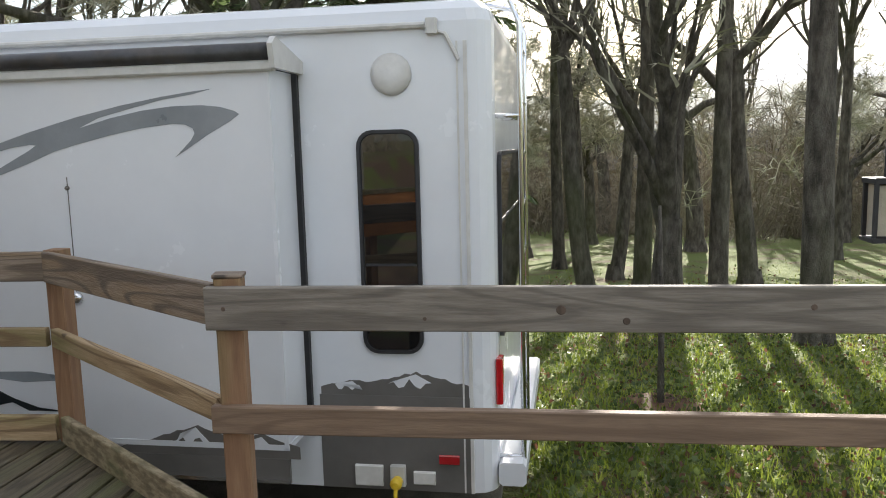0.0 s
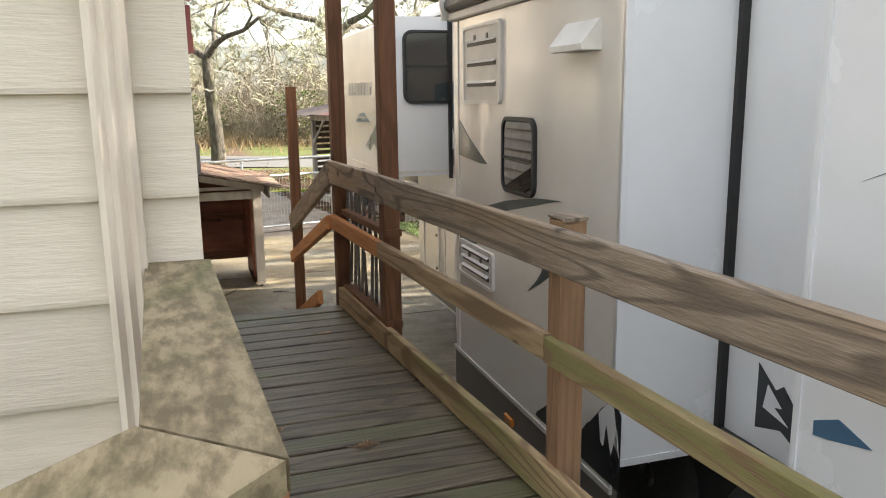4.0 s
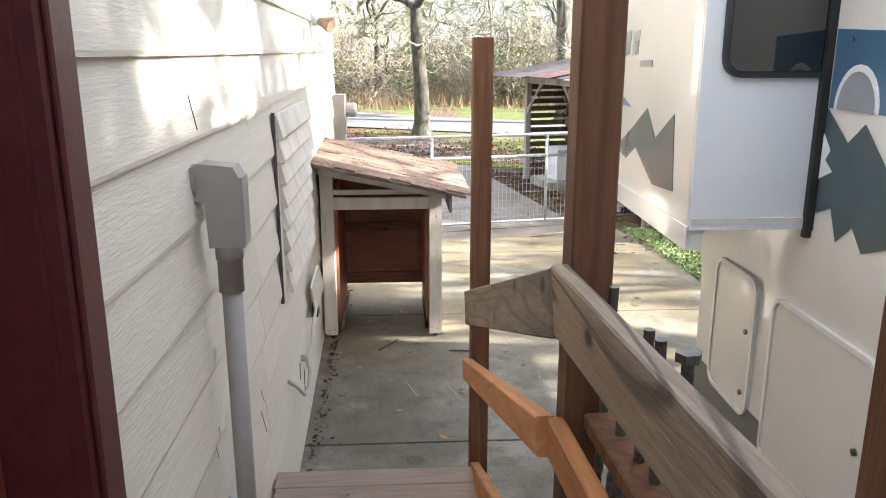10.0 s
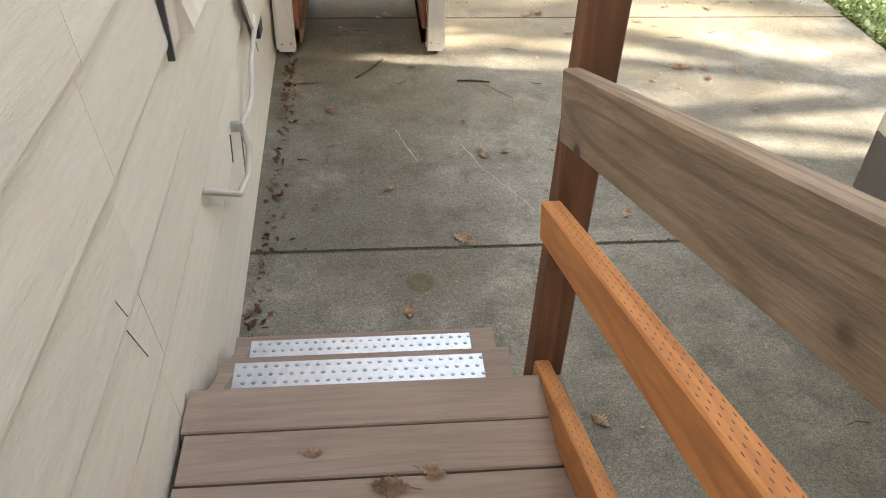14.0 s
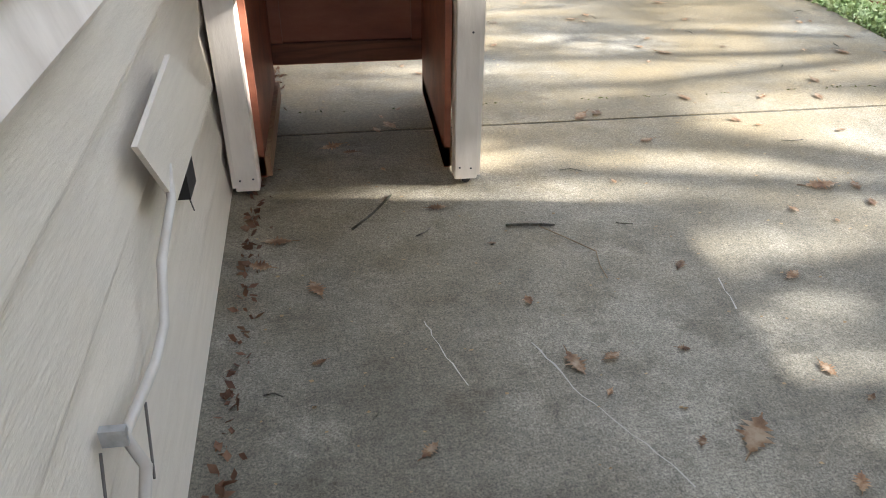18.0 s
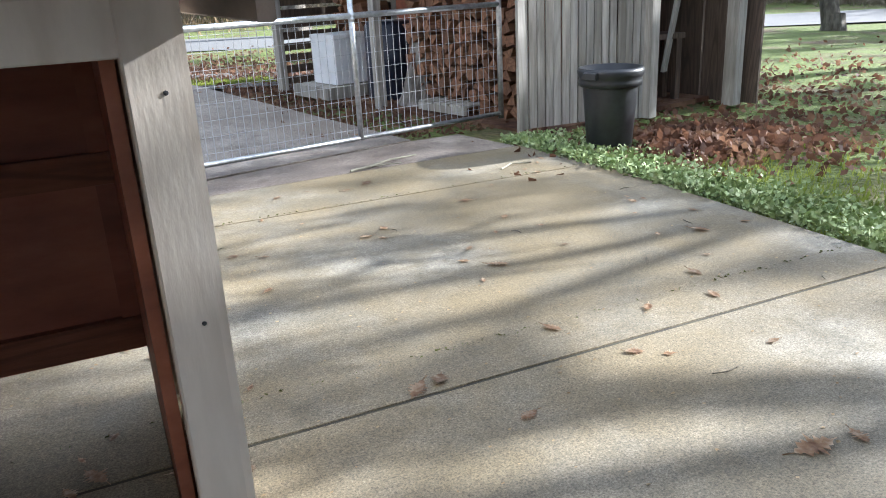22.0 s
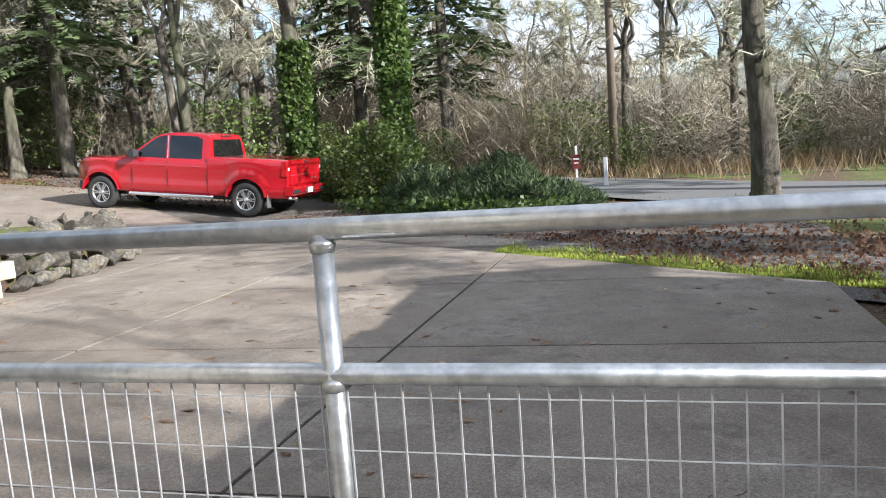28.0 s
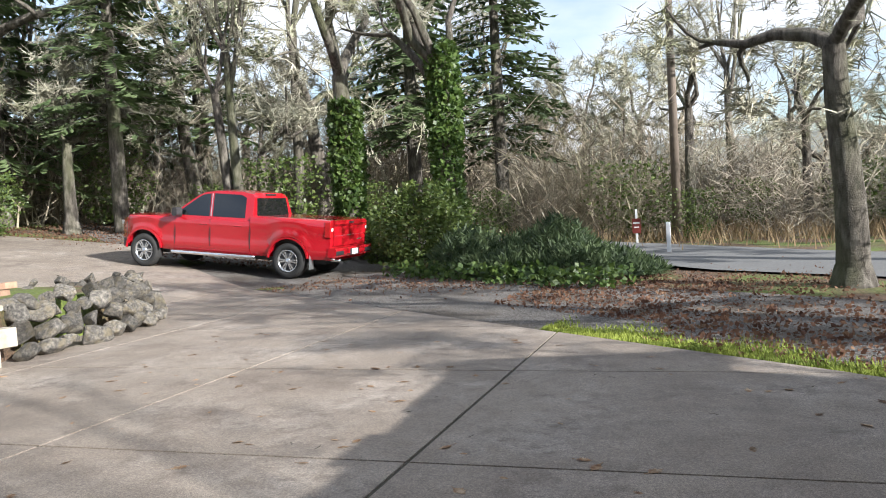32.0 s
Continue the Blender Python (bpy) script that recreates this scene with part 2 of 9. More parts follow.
    rr.inputs["To Min"].default_value, rr.inputs["To Max"].default_value = 0.55, 0.95
    l.new(base_t.outputs["Fac"], rr.inputs["Value"]), l.new(rr.outputs["Result"], b.inputs["Roughness"])
    return m


GREY_WOOD = ((0.13, 0.098, 0.072), (0.262, 0.205, 0.153), (0.365, 0.30, 0.24))
TAN_WOOD = ((0.19, 0.125, 0.068), (0.36, 0.255, 0.145), (0.48, 0.36, 0.225))
M_RAIL = wood("weathered rail wood", GREY_WOOD, 1, stain=(0.33, 0.215, 0.105), stain_amount=0.6, knots=1.0, rings=0.75, bump=0.45)
M_RAILX = wood("weathered tan wood", TAN_WOOD, 1, stain=(0.15, 0.155, 0.045), stain_amount=0.75, knots=0.8, rings=0.7, bump=0.4)
M_RAILN = wood("new orange wood", ((0.31, 0.12, 0.038), (0.46, 0.195, 0.065), (0.54, 0.255, 0.095)), 1, rings=0.3)
M_ORANGE = wood("orange stained wood", ((0.28, 0.115, 0.05), (0.40, 0.18, 0.085), (0.46, 0.23, 0.12)), 0, stain=(0.25, 0.21, 0.10), stain_amount=0.35)
M_MOSSCAP = material("mossy cap wood", ((0.135, 0.105, 0.06), (0.21, 0.168, 0.102), (0.30, 0.245, 0.155)), 0.85, scale=34, stretch=(1, 0.35, 1), bump=0.4, stain=(0.085, 0.10, 0.028), stain_scale=5, stain_amount=0.8, fine=160, spread=(0.40, 0.60))
M_POST = wood("red-brown stained post", ((0.082, 0.033, 0.014), (0.145, 0.06, 0.026), (0.20, 0.092, 0.045)), 2)
M_POST2 = wood("brown post wood", ((0.19, 0.10, 0.055), (0.29, 0.165, 0.09), (0.36, 0.22, 0.13)), 2, stain=(0.19, 0.18, 0.07), stain_amount=0.5)
M_DECK = wood("grey-green deck wood", ((0.040, 0.032, 0.020), (0.11, 0.09, 0.058), (0.21, 0.18, 0.125)), 0, rough=0.5, rings=0.55, bump=0.4, stain=(0.10, 0.115, 0.045), stain_amount=0.65)
M_LAND = wood("brown painted board", ((0.20, 0.145, 0.11), (0.27, 0.20, 0.155), (0.31, 0.235, 0.185)), 0, bump=0.2, per_object=0.06, rings=0.25)
M_SIDING = wood("cream siding", ((0.60, 0.54, 0.45), (0.66, 0.60, 0.505), (0.70, 0.64, 0.545)), 1, grain=45, rough=0.6, bump=0.32, per_object=0.04, rings=0.16)
M_SIDINGX = wood("cream end siding", ((0.60, 0.54, 0.45), (0.66, 0.60, 0.505), (0.70, 0.64, 0.545)), 0, grain=45, rough=0.6, bump=0.32, per_object=0.04, rings=0.16)
M_CREAMTRIM = material("cream trim paint", ((0.60, 0.53, 0.45), (0.69, 0.62, 0.535), (0.74, 0.67, 0.585)), 0.55, scale=9, stretch=(1, 1, 0.25), bump=0.12, per_object=0.05, stain=(0.36, 0.29, 0.21), stain_scale=7, stain_amount=0.35)
M_WALLCORE = material("wall sheathing", ((0.10, 0.09, 0.08), (0.15, 0.135, 0.12)))
M_REDTRIM = material("dark red trim paint", ((0.055, 0.010, 0.012), (0.085, 0.016, 0.018)), 0.4, scale=20, bump=0.1, per_object=0)
M_REDDOOR = material("red door paint", ((0.15, 0.028, 0.022), (0.20, 0.042, 0.034)), 0.35, scale=12, bump=0.08, per_object=0, stain=(0.14, 0.03, 0.02))
M_GREYTRIM = wood("grey worn trim", ((0.27, 0.25, 0.235), (0.36, 0.34, 0.32), (0.45, 0.42, 0.40)), 2, rough=0.7)
M_WHITE = material("white paint", ((0.66, 0.67, 0.68), (0.76, 0.77, 0.78)), 0.45, scale=6, bump=0.06, per_object=0.02)
M_CONDUIT = material("grey plastic conduit", ((0.235, 0.215, 0.195), (0.275, 0.25, 0.23)), 0.5, scale=10, bump=0.05)
M_CABLE = material("pale cable", ((0.48, 0.44, 0.38), (0.56, 0.52, 0.46)), 0.5)
M_BLACK = material("black rubber", ((0.012, 0.012, 0.013), (0.022, 0.022, 0.024)), 0.55, per_object=0)
M_STEEL = material("galvanized steel", ((0.42, 0.44, 0.46), (0.55, 0.57, 0.59), (0.66, 0.68, 0.70)), 0.36, 0.85, scale=30, bump=0.1, stain=(0.30, 0.31, 0.32), stain_scale=9, stain_amount=0.6)
M_BOLT = material("dark bolt steel", ((0.12, 0.11, 0.10), (0.22, 0.20, 0.18)), 0.45, 0.8, scale=60)
M_STRIP = material("zinc tread strip", ((0.60, 0.63, 0.66), (0.74, 0.77, 0.80)), 0.38, 0.6, scale=40, bump=0.1)
M_CONC = concrete("patio concrete", ((0.135, 0.124, 0.096), (0.31, 0.29, 0.24)), (0.11, 0.098, 0.070), (0.20, 0.150, 0.072), 0.4, 0.52)
M_DRIVE = concrete("driveway concrete", ((0.19, 0.162, 0.135), (0.37, 0.325, 0.28)), (0.115, 0.088, 0.068), (0.24, 0.20, 0.16), 5.0, 0.50)
M_JOINT = material("joint dirt", ((0.035, 0.03, 0.022), (0.06, 0.055, 0.035)), 0.95, world_space=True)
M_GRAVEL = material("gravel", ((0.05, 0.043, 0.036), (0.125, 0.112, 0.10), (0.27, 0.255, 0.235)), 0.95, scale=38, bump=0.9, stain=(0.10, 0.075, 0.05), stain_scale=0.6,
                    stain_amount=0.75, world_space=True, per_object=0, bump_dist=0.03)
M_ASPHALT = material("road asphalt", ((0.10, 0.10, 0.10), (0.16, 0.16, 0.155)), 0.9, scale=20, world_space=True, per_object=0)
M_TRASH = material("black plastic bin", ((0.016, 0.017, 0.02), (0.028, 0.03, 0.034)), 0.38, scale=15, bump=0.1)
M_BARREL = material("dark blue barrel plastic", ((0.012, 0.018, 0.035), (0.022, 0.03, 0.055)), 0.4, scale=8, bump=0.05)
M_BARN = wood("weathered grey barn board", ((0.17, 0.155, 0.135), (0.36, 0.34, 0.30), (0.52, 0.49, 0.44)), 2, grain=18, rings=0.2, stain=(0.14, 0.12, 0.09), stain_amount=0.6)
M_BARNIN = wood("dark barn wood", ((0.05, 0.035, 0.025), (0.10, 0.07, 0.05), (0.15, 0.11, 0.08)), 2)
M_PLY = material("red-brown plywood", ((0.19, 0.058, 0.030), (0.29, 0.098, 0.052), (0.37, 0.14, 0.078)), 0.6, scale=5, stretch=(0.3, 1, 1), bump=0.15, stain=(0.12, 0.045, 0.028), stain_scale=4, stain_amount=0.55)
M_WIRE = material("zinc wire", ((0.42, 0.43, 0.45), (0.58, 0.59, 0.61)), 0.45, 0.3, scale=20)
M_BATTEN = wood("red-brown batten wood", ((0.10, 0.034, 0.018), (0.20, 0.075, 0.038), (0.27, 0.11, 0.06)), 0, knots=0.9)
M_TIN = material("corrugated tin", ((0.30, 0.32, 0.35), (0.50, 0.53, 0.57)), 0.4, 0.7, scale=5, stain=(0.22, 0.15, 0.11), stain_scale=3)
M_OLDTIN = material("dark rusty roofing", ((0.06, 0.05, 0.05), (0.13, 0.105, 0.10)), 0.7, 0.2, scale=6)
M_RUSTTIN = material("rust-red roofing", ((0.12, 0.05, 0.04), (0.22, 0.13, 0.12)), 0.65, 0.2, scale=7)
M_SOFFIT = material("grey-brown weathered plywood", ((0.10, 0.075, 0.055), (0.17, 0.13, 0.10), (0.22, 0.175, 0.135)), 0.85, scale=8, stretch=(1, 0.2, 1), bump=0.2)
M_SHINGLE = material("red-brown shingle", ((0.15, 0.085, 0.06), (0.26, 0.17, 0.12), (0.33, 0.24, 0.18)), 0.9, scale=25, bump=0.5)
M_FIREWOOD = wood("split firewood", ((0.09, 0.04, 0.02), (0.20, 0.095, 0.048), (0.31, 0.17, 0.095)), 0, grain=30, per_object=0.35)
M_BARK = material("oak bark", ((0.045, 0.038, 0.03), (0.115, 0.10, 0.082), (0.21, 0.19, 0.16)), 0.95, scale=9, stretch=(1, 1, 0.35), bump=1.0, stain=(0.085, 0.10, 0.035),
                  stain_scale=1.0, stain_amount=0.6, bump_dist=0.05)
M_STUMP = material("bleached log", ((0.075, 0.065, 0.054), (0.17, 0.155, 0.135), (0.29, 0.27, 0.24)), 0.9, scale=10, stretch=(1, 1, 0.3), bump=0.5)
M_TWIG = material("lichen twigs", ((0.12, 0.11, 0.082), (0.33, 0.315, 0.24), (0.54, 0.53, 0.42)), 0.95, scale=1.5, stain=(0.24, 0.26, 0.13), stain_scale=0.5, stain_amount=0.6, per_object=0.25)
M_BRUSH = material("grey-brown brush stems", ((0.11, 0.088, 0.065), (0.26, 0.22, 0.165), (0.42, 0.38, 0.30)), 0.95, scale=1.2, stain=(0.26, 0.25, 0.15), stain_scale=0.4, stain_amount=0.7, per_object=0.25)
M_FIRLEAF = material("fir needles", ((0.045, 0.072, 0.028), (0.105, 0.15, 0.06), (0.175, 0.225, 0.105)), 0.75, scale=1.4, per_object=0.2)
M_IVY = material("ivy leaves", ((0.03, 0.06, 0.014), (0.07, 0.12, 0.025), (0.14, 0.20, 0.045)), 0.5, scale=4)
M_LAUREL = material("laurel leaves", ((0.04, 0.07, 0.016), (0.09, 0.13, 0.03), (0.18, 0.23, 0.06)), 0.45, scale=5)
M_JUNIPER = material("juniper sprays", ((0.018, 0.034, 0.014), (0.055, 0.085, 0.034), (0.12, 0.16, 0.07)), 0.7, scale=3)
M_ARBOR = material("golden arborvitae", ((0.05, 0.055, 0.010), (0.17, 0.125, 0.018), (0.34, 0.235, 0.03)), 0.7, scale=2.4)
M_ARBORGREEN = material("dark arborvitae", ((0.018, 0.03, 0.008), (0.05, 0.065, 0.014), (0.12, 0.12, 0.025)), 0.7, scale=2.4)
M_GRASS = material("lawn grass", ((0.10, 0.14, 0.018), (0.20, 0.25, 0.034), (0.32, 0.35, 0.07)), 0.8, scale=1.2, world_space=True, per_object=0, fine=30)
M_DRYGRASS = material("dry tall grass", ((0.20, 0.13, 0.07), (0.32, 0.23, 0.13), (0.42, 0.33, 0.2)), 0.9, scale=1.0, world_space=True, per_object=0)
M_LEAF = material("dry oak leaf", ((0.14, 0.07, 0.038), (0.29, 0.18, 0.10), (0.48, 0.38, 0.27)), 0.7, scale=20, per_object=0.4)
M_LITTER = material("leaf litter", ((0.06, 0.028, 0.018), (0.15, 0.075, 0.045), (0.27, 0.165, 0.10)), 0.8, scale=3.0, world_space=True, per_object=0)
M_STONE = material("dark basalt", ((0.04, 0.036, 0.032), (0.105, 0.097, 0.085), (0.21, 0.19, 0.16)), 0.85, scale=5, bump=0.6, stain=(0.16, 0.13, 0.075), stain_scale=2, stain_amount=0.6, per_object=0.5, bump_dist=0.02)
M_REDSTONE = material("red lava stone", ((0.09, 0.03, 0.022), (0.17, 0.065, 0.045)), 0.9, scale=6, bump=0.7, per_object=0.2, bump_dist=0.02)
M_BLOCK = material("cream concrete block", ((0.28, 0.25, 0.19), (0.39, 0.355, 0.28), (0.46, 0.42, 0.345)), 0.9, scale=6, bump=0.5, stain=(0.26, 0.22, 0.12), stain_scale=1.5, stain_amount=0.5, per_object=0.08)
M_BRICK = material("tan edging brick", ((0.25, 0.15, 0.10), (0.36, 0.24, 0.17)), 0.9, scale=12, bump=0.4, stain=(0.10, 0.12, 0.04), stain_amount=0.5, per_object=0.2)
M_RVWHITE = material("white gelcoat", ((0.70, 0.72, 0.75), (0.76, 0.78, 0.81)), 0.25, scale=1.2, bump=0.02, coat=0.3, per_object=0)
M_RVCREAM = material("glossy pale fibreglass", ((0.66, 0.64, 0.60), (0.72, 0.70, 0.66)), 0.22, scale=1.2, bump=0.03, coat=0.5, per_object=0, fine=4)
M_RVGREY = material("grey skirt panel", ((0.12, 0.115, 0.105), (0.16, 0.15, 0.14)), 0.4, scale=3, bump=0.04, per_object=0)
M_RVTRIM = material("white trim plastic", ((0.58, 0.57, 0.54), (0.68, 0.67, 0.64)), 0.4, scale=10, bump=0.05)
M_DECALGREY = material("grey vinyl decal", ((0.20, 0.22, 0.24), (0.27, 0.29, 0.31)), 0.3, scale=3, bump=0.01, coat=0.3, per_object=0)
M_DECALTEAL = material("dark teal vinyl decal", ((0.035, 0.06, 0.065), (0.055, 0.085, 0.09)), 0.3, scale=3, bump=0.01, coat=0.3, per_object=0)
M_DECALBLUE = material("blue vinyl decal", ((0.05, 0.12, 0.21), (0.08, 0.16, 0.26)), 0.3, scale=3, bump=0.01, coat=0.3, per_object=0)
M_DECALBLACK = material("black vinyl decal", ((0.012, 0.016, 0.018), (0.022, 0.026, 0.03)), 0.3, scale=3, bump=0.01, coat=0.3, per_object=0)
M_DARKGLASS = glass("dark tinted glass", (0.006, 0.007, 0.008))
M_PANE = glass("house window glass", (0.05, 0.06, 0.06))
M_CHROME = material("chrome", ((0.70, 0.71, 0.73), (0.78, 0.79, 0.80)), 0.15, 1.0, bump=0.02)
M_REDLENS = material("red lens", ((0.38, 0.008, 0.012), (0.5, 0.012, 0.018)), 0.15, coat=0.6)
M_AMBER = material("amber lens", ((0.65, 0.2, 0.02), (0.75, 0.26, 0.03)), 0.2, coat=0.5)
M_YELLOW = material("yellow plug", ((0.62, 0.42, 0.02), (0.72, 0.5, 0.03)), 0.4)
M_CARRED = material("red car paint", ((0.34, 0.005, 0.012), (0.38, 0.007, 0.015)), 0.22, scale=2, bump=0.0, coat=1.0, per_object=0)
M_TYRE = material("tyre rubber", ((0.014, 0.014, 0.014), (0.03, 0.03, 0.029)), 0.85, scale=30, bump=0.4)
M_RIM = material("alloy rim", ((0.50, 0.51, 0.52), (0.62, 0.63, 0.64)), 0.25, 0.9, bump=0.02)
M_PLASTIC = material("dark trim plastic", ((0.02, 0.02, 0.022), (0.035, 0.035, 0.038)), 0.5)
M_BOARDWHITE = material("weathered white backboard", ((0.26, 0.245, 0.19), (0.38, 0.36, 0.30), (0.45, 0.43, 0.37)), 0.7, scale=2.5, stain=(0.20, 0.17, 0.13), stain_scale=2.2, stain_amount=0.55)
M_RIMORANGE = material("faded red hoop paint", ((0.38, 0.10, 0.06), (0.48, 0.15, 0.09)), 0.5)
M_NET = material("grey net cord", ((0.40, 0.38, 0.34), (0.5, 0.48, 0.44)), 0.9)
M_DARKMETAL = material("dark painted metal", ((0.05, 0.05, 0.052), (0.085, 0.085, 0.09)), 0.45, 0.4, stain=(0.12, 0.09, 0.06), stain_scale=6, stain_amount=0.4)
M_POLE = wood("utility pole wood", ((0.11, 0.085, 0.065), (0.20, 0.165, 0.135)), 2)
M_HILL = material("far wooded hill", ((0.07, 0.085, 0.075), (0.12, 0.135, 0.12), (0.17, 0.18, 0.16)), 1.0, scale=0.12, bump=0, world_space=True, per_object=0)
M_HOUSEFAR = material("far house cladding", ((0.30, 0.29, 0.27), (0.38, 0.37, 0.35)), 0.8)
M_ROOFFAR = material("far house roof", ((0.08, 0.08, 0.085), (0.12, 0.12, 0.125)), 0.9)


def translucent(m, share):
    """Thin leaf: part of the light passes through, in the leaf's own colour."""
    n, l = m.node_tree.nodes, m.node_tree.links
    b = n["Principled BSDF"]
    out = next(k for k in n if k.bl_idname == "ShaderNodeOutputMaterial")
    tr, mx = n.new("ShaderNodeBsdfTranslucent"), n.new("ShaderNodeMixShader")
    l.new(b.inputs["Base Color"].links[0].from_socket, tr.inputs["Color"])
    mx.inputs["Fac"].default_value = share
    l.new(b.outputs[0], mx.inputs[1]), l.new(tr.outputs[0], mx.inputs[2]), l.new(mx.outputs[0], out.inputs["Surface"])


for m_ in (M_GRASS, M_LAUREL, M_IVY, M_LITTER, M_DRYGRASS, M_FIRLEAF, M_JUNIPER, M_ARBOR, M_ARBORGREEN, M_LEAF):
    translucent(m_, 0.4)


# ---- mesh helpers ----
def mesh_of(name, verts, faces, mat, smooth=False):
    me = bpy.data.meshes.new(name)
    me.from_pydata([tuple(v) for v in verts], [], faces)
    me.materials.append(mat)
    if smooth:
        me.shade_smooth()
    me.update()
    return me


class Geo:
    """Vertices and faces gathered for one mesh."""

    def __init__(self):
        self.v, self.f = [], []

    def add(self, verts, faces):
        k = len(self.v)
        self.v += [tuple(p) for p in verts]
        self.f += [tuple(i + k for i in f) for f in faces]
        return self

    def box(self, x0, x1, y0, y1, z0, z1, m=None, c=0.0):
        """A box; c: chamfer of the four long edges along its longest axis and of the ends."""
        if c <= 0:
            p = [(x, y, z) for z in (z0, z1) for y in (y0, y1) for x in (x0, x1)]
            q = [(0, 2, 3, 1), (4, 5, 7, 6), (0, 1, 5, 4), (2, 6, 7, 3), (0, 4, 6, 2), (1, 3, 7, 5)]
        else:
            size = (x1 - x0, y1 - y0, z1 - z0)
            ax = size.index(max(size))
            lo, hi = (x0, y0, z0), (x1, y1, z1)
            a, b = [i for i in range(3) if i != ax]
            ring = [(lo[a] + c, lo[b]), (hi[a] - c, lo[b]), (hi[a], lo[b] + c), (hi[a], hi[b] - c), (hi[a] - c, hi[b]), (lo[a] + c, hi[b]), (lo[a], hi[b] - c), (lo[a], lo[b] + c)]
            p = []
            for e in (lo[ax], hi[ax]):
                for s, t in ring:
                    w = [0, 0, 0]
                    w[ax], w[a], w[b] = e, s, t
                    p.append(tuple(w))
            flip = ax == 1
            q = [(i, (i + 1) % 8, (i + 1) % 8 + 8, i + 8) for i in range(8)] + [tuple(range(7, -1, -1)), tuple(range(8, 16))]
            if flip:
                q = [f[::-1] for f in q]
        if m is not None:
            p = [m @ Vector(w) for w in p]
        return self.add(p, q)

    def prism(self, poly, h0, h1, m=None, axis=2):
        """A polygon pushed from h0 to h1 along an axis; the polygon lies in the two other axes."""
        n = len(poly)
        p = []
        for h in (h0, h1):
            for a, b in poly:
                p.append((h, a, b) if axis == 0 else (a, h, b) if axis == 1 else (a, b, h))
        if m is not None:
            p = [m @ Vector(w) for w in p]
        return self.add(p, [(i, (i + 1) % n, (i + 1) % n + n, i + n) for i in range(n)] + [tuple(range(n - 1, -1, -1)), tuple(range(n, 2 * n))])

    def tube(self, pts, r, n=8, caps=True):
        """A tube along points; r: a radius or one for each point."""
        pts = [Vector(p) for p in pts]
        rs = r if isinstance(r, (list, tuple)) else [r] * len(pts)
        k = len(self.v)
        up = None
        for i, p in enumerate(pts):
            d = (pts[min(i + 1, len(pts) - 1)] - pts[max(i - 1, 0)]).normalized()
            if up is None:
                up = d.orthogonal().normalized()
            up = (up - d * up.dot(d)).normalized()
            side = d.cross(up)
            for j in range(n):
                a = 2 * math.pi * j / n
                self.v.append(tuple(p + (up * math.cos(a) + side * math.sin(a)) * rs[i]))
        for i in range(len(pts) - 1):
            for j in range(n):
                a, b = k + i * n + j, k + i * n + (j + 1) % n
                self.f.append((a, b, b + n, a + n))
        if caps:
            self.f.append(tuple(k + j for j in range(n - 1, -1, -1)))
            self.f.append(tuple(k + (len(pts) - 1) * n + j for j in range(n)))
        return self

    def lathe(self, prof, n=16, m=None):
        """A profile of (radius, height) turned about z."""
        k, p = len(prof), []
        for r, z in prof:
            p += [(r * math.cos(2 * math.pi * j / n), r * math.sin(2 * math.pi * j / n), z) for j in range(n)]
        if m is not None:
            p = [m @ Vector(w) for w in p]
        return self.add(p, [(i * n + j, i * n + (j + 1) % n, (i + 1) * n + (j + 1) % n, (i + 1) * n + j) for i in range(k - 1) for j in range(n)]
                        + [tuple(range(n - 1, -1, -1)), tuple((k - 1) * n + j for j in range(n))])


def part(name, geo, mat, parent=None, label="", smooth=False):
    ob = new(name, mesh_of(name, geo.v, geo.f, mat, smooth))
    ob.parent = parent
    if label:
        tagged(ob, label)
    return ob


def thing(name, label, category, group="", kind="", place=None):
    ob = new(name)
    ob.empty_display_size = 0.1
    if place is not None:
        ob.matrix_world = place
    return tagged(ob, label, category, group, kind)


def piece(name, me, parent, m=None):
    ob = new(name, me)
    ob.parent = parent
    if m is not None:
        ob.matrix_local = m
    return ob


def beam(name, a, b, w, h, mat, parent, label="", c=0.004, roll_up=(0, 0, 1)):
    """A timber from a to b (its top centre line), w wide and h deep, with worn edges; its length lies along its own y."""
    a, b = Vector(a), Vector(b)
    y = (b - a).normalized()
    x = y.cross(Vector(roll_up)).normalized()
    z = x.cross(y)
    m = Matrix((x, y, z)).transposed().to_4x4()
    m.translation = a
    g = Geo().box(-w / 2, w / 2, 0, (b - a).length, -h, 0, None, c)
    ob = part(name, g, mat, parent, label)
    ob.matrix_local = m
    return ob


def post(name, x, y, z0, z1, mat, parent, w=0.089, label="", turn=0):
    ob = part(name, Geo().box(-w / 2, w / 2, -w / 2, w / 2, 0, z1 - z0, None, 0.005), mat, parent, label)
    ob.matrix_local = pose(x, y, z0, 0, 0, turn)
    return ob


# ---- ground ----
def height(x, y):
    """The lie of the land: rising beyond the truck, falling away past the trailer."""
    rise = 0.105 * max(0.0, -x - 9.8) if y > -2 else 0
    rise = min(rise, 1.9) + (0.012 * max(0, -x - 40))
    fall = -0.055 * max(0.0, x - 3.4) if x < 34 else -1.68 - 0.02 * (x - 34)
    k = min(1.0, max(0.0, (7.0 - y) / 10))
    d = math.hypot(x, y)
    return rise + fall * (0.25 + 0.75 * k) - (0.06 if d > 3 else 0.06)


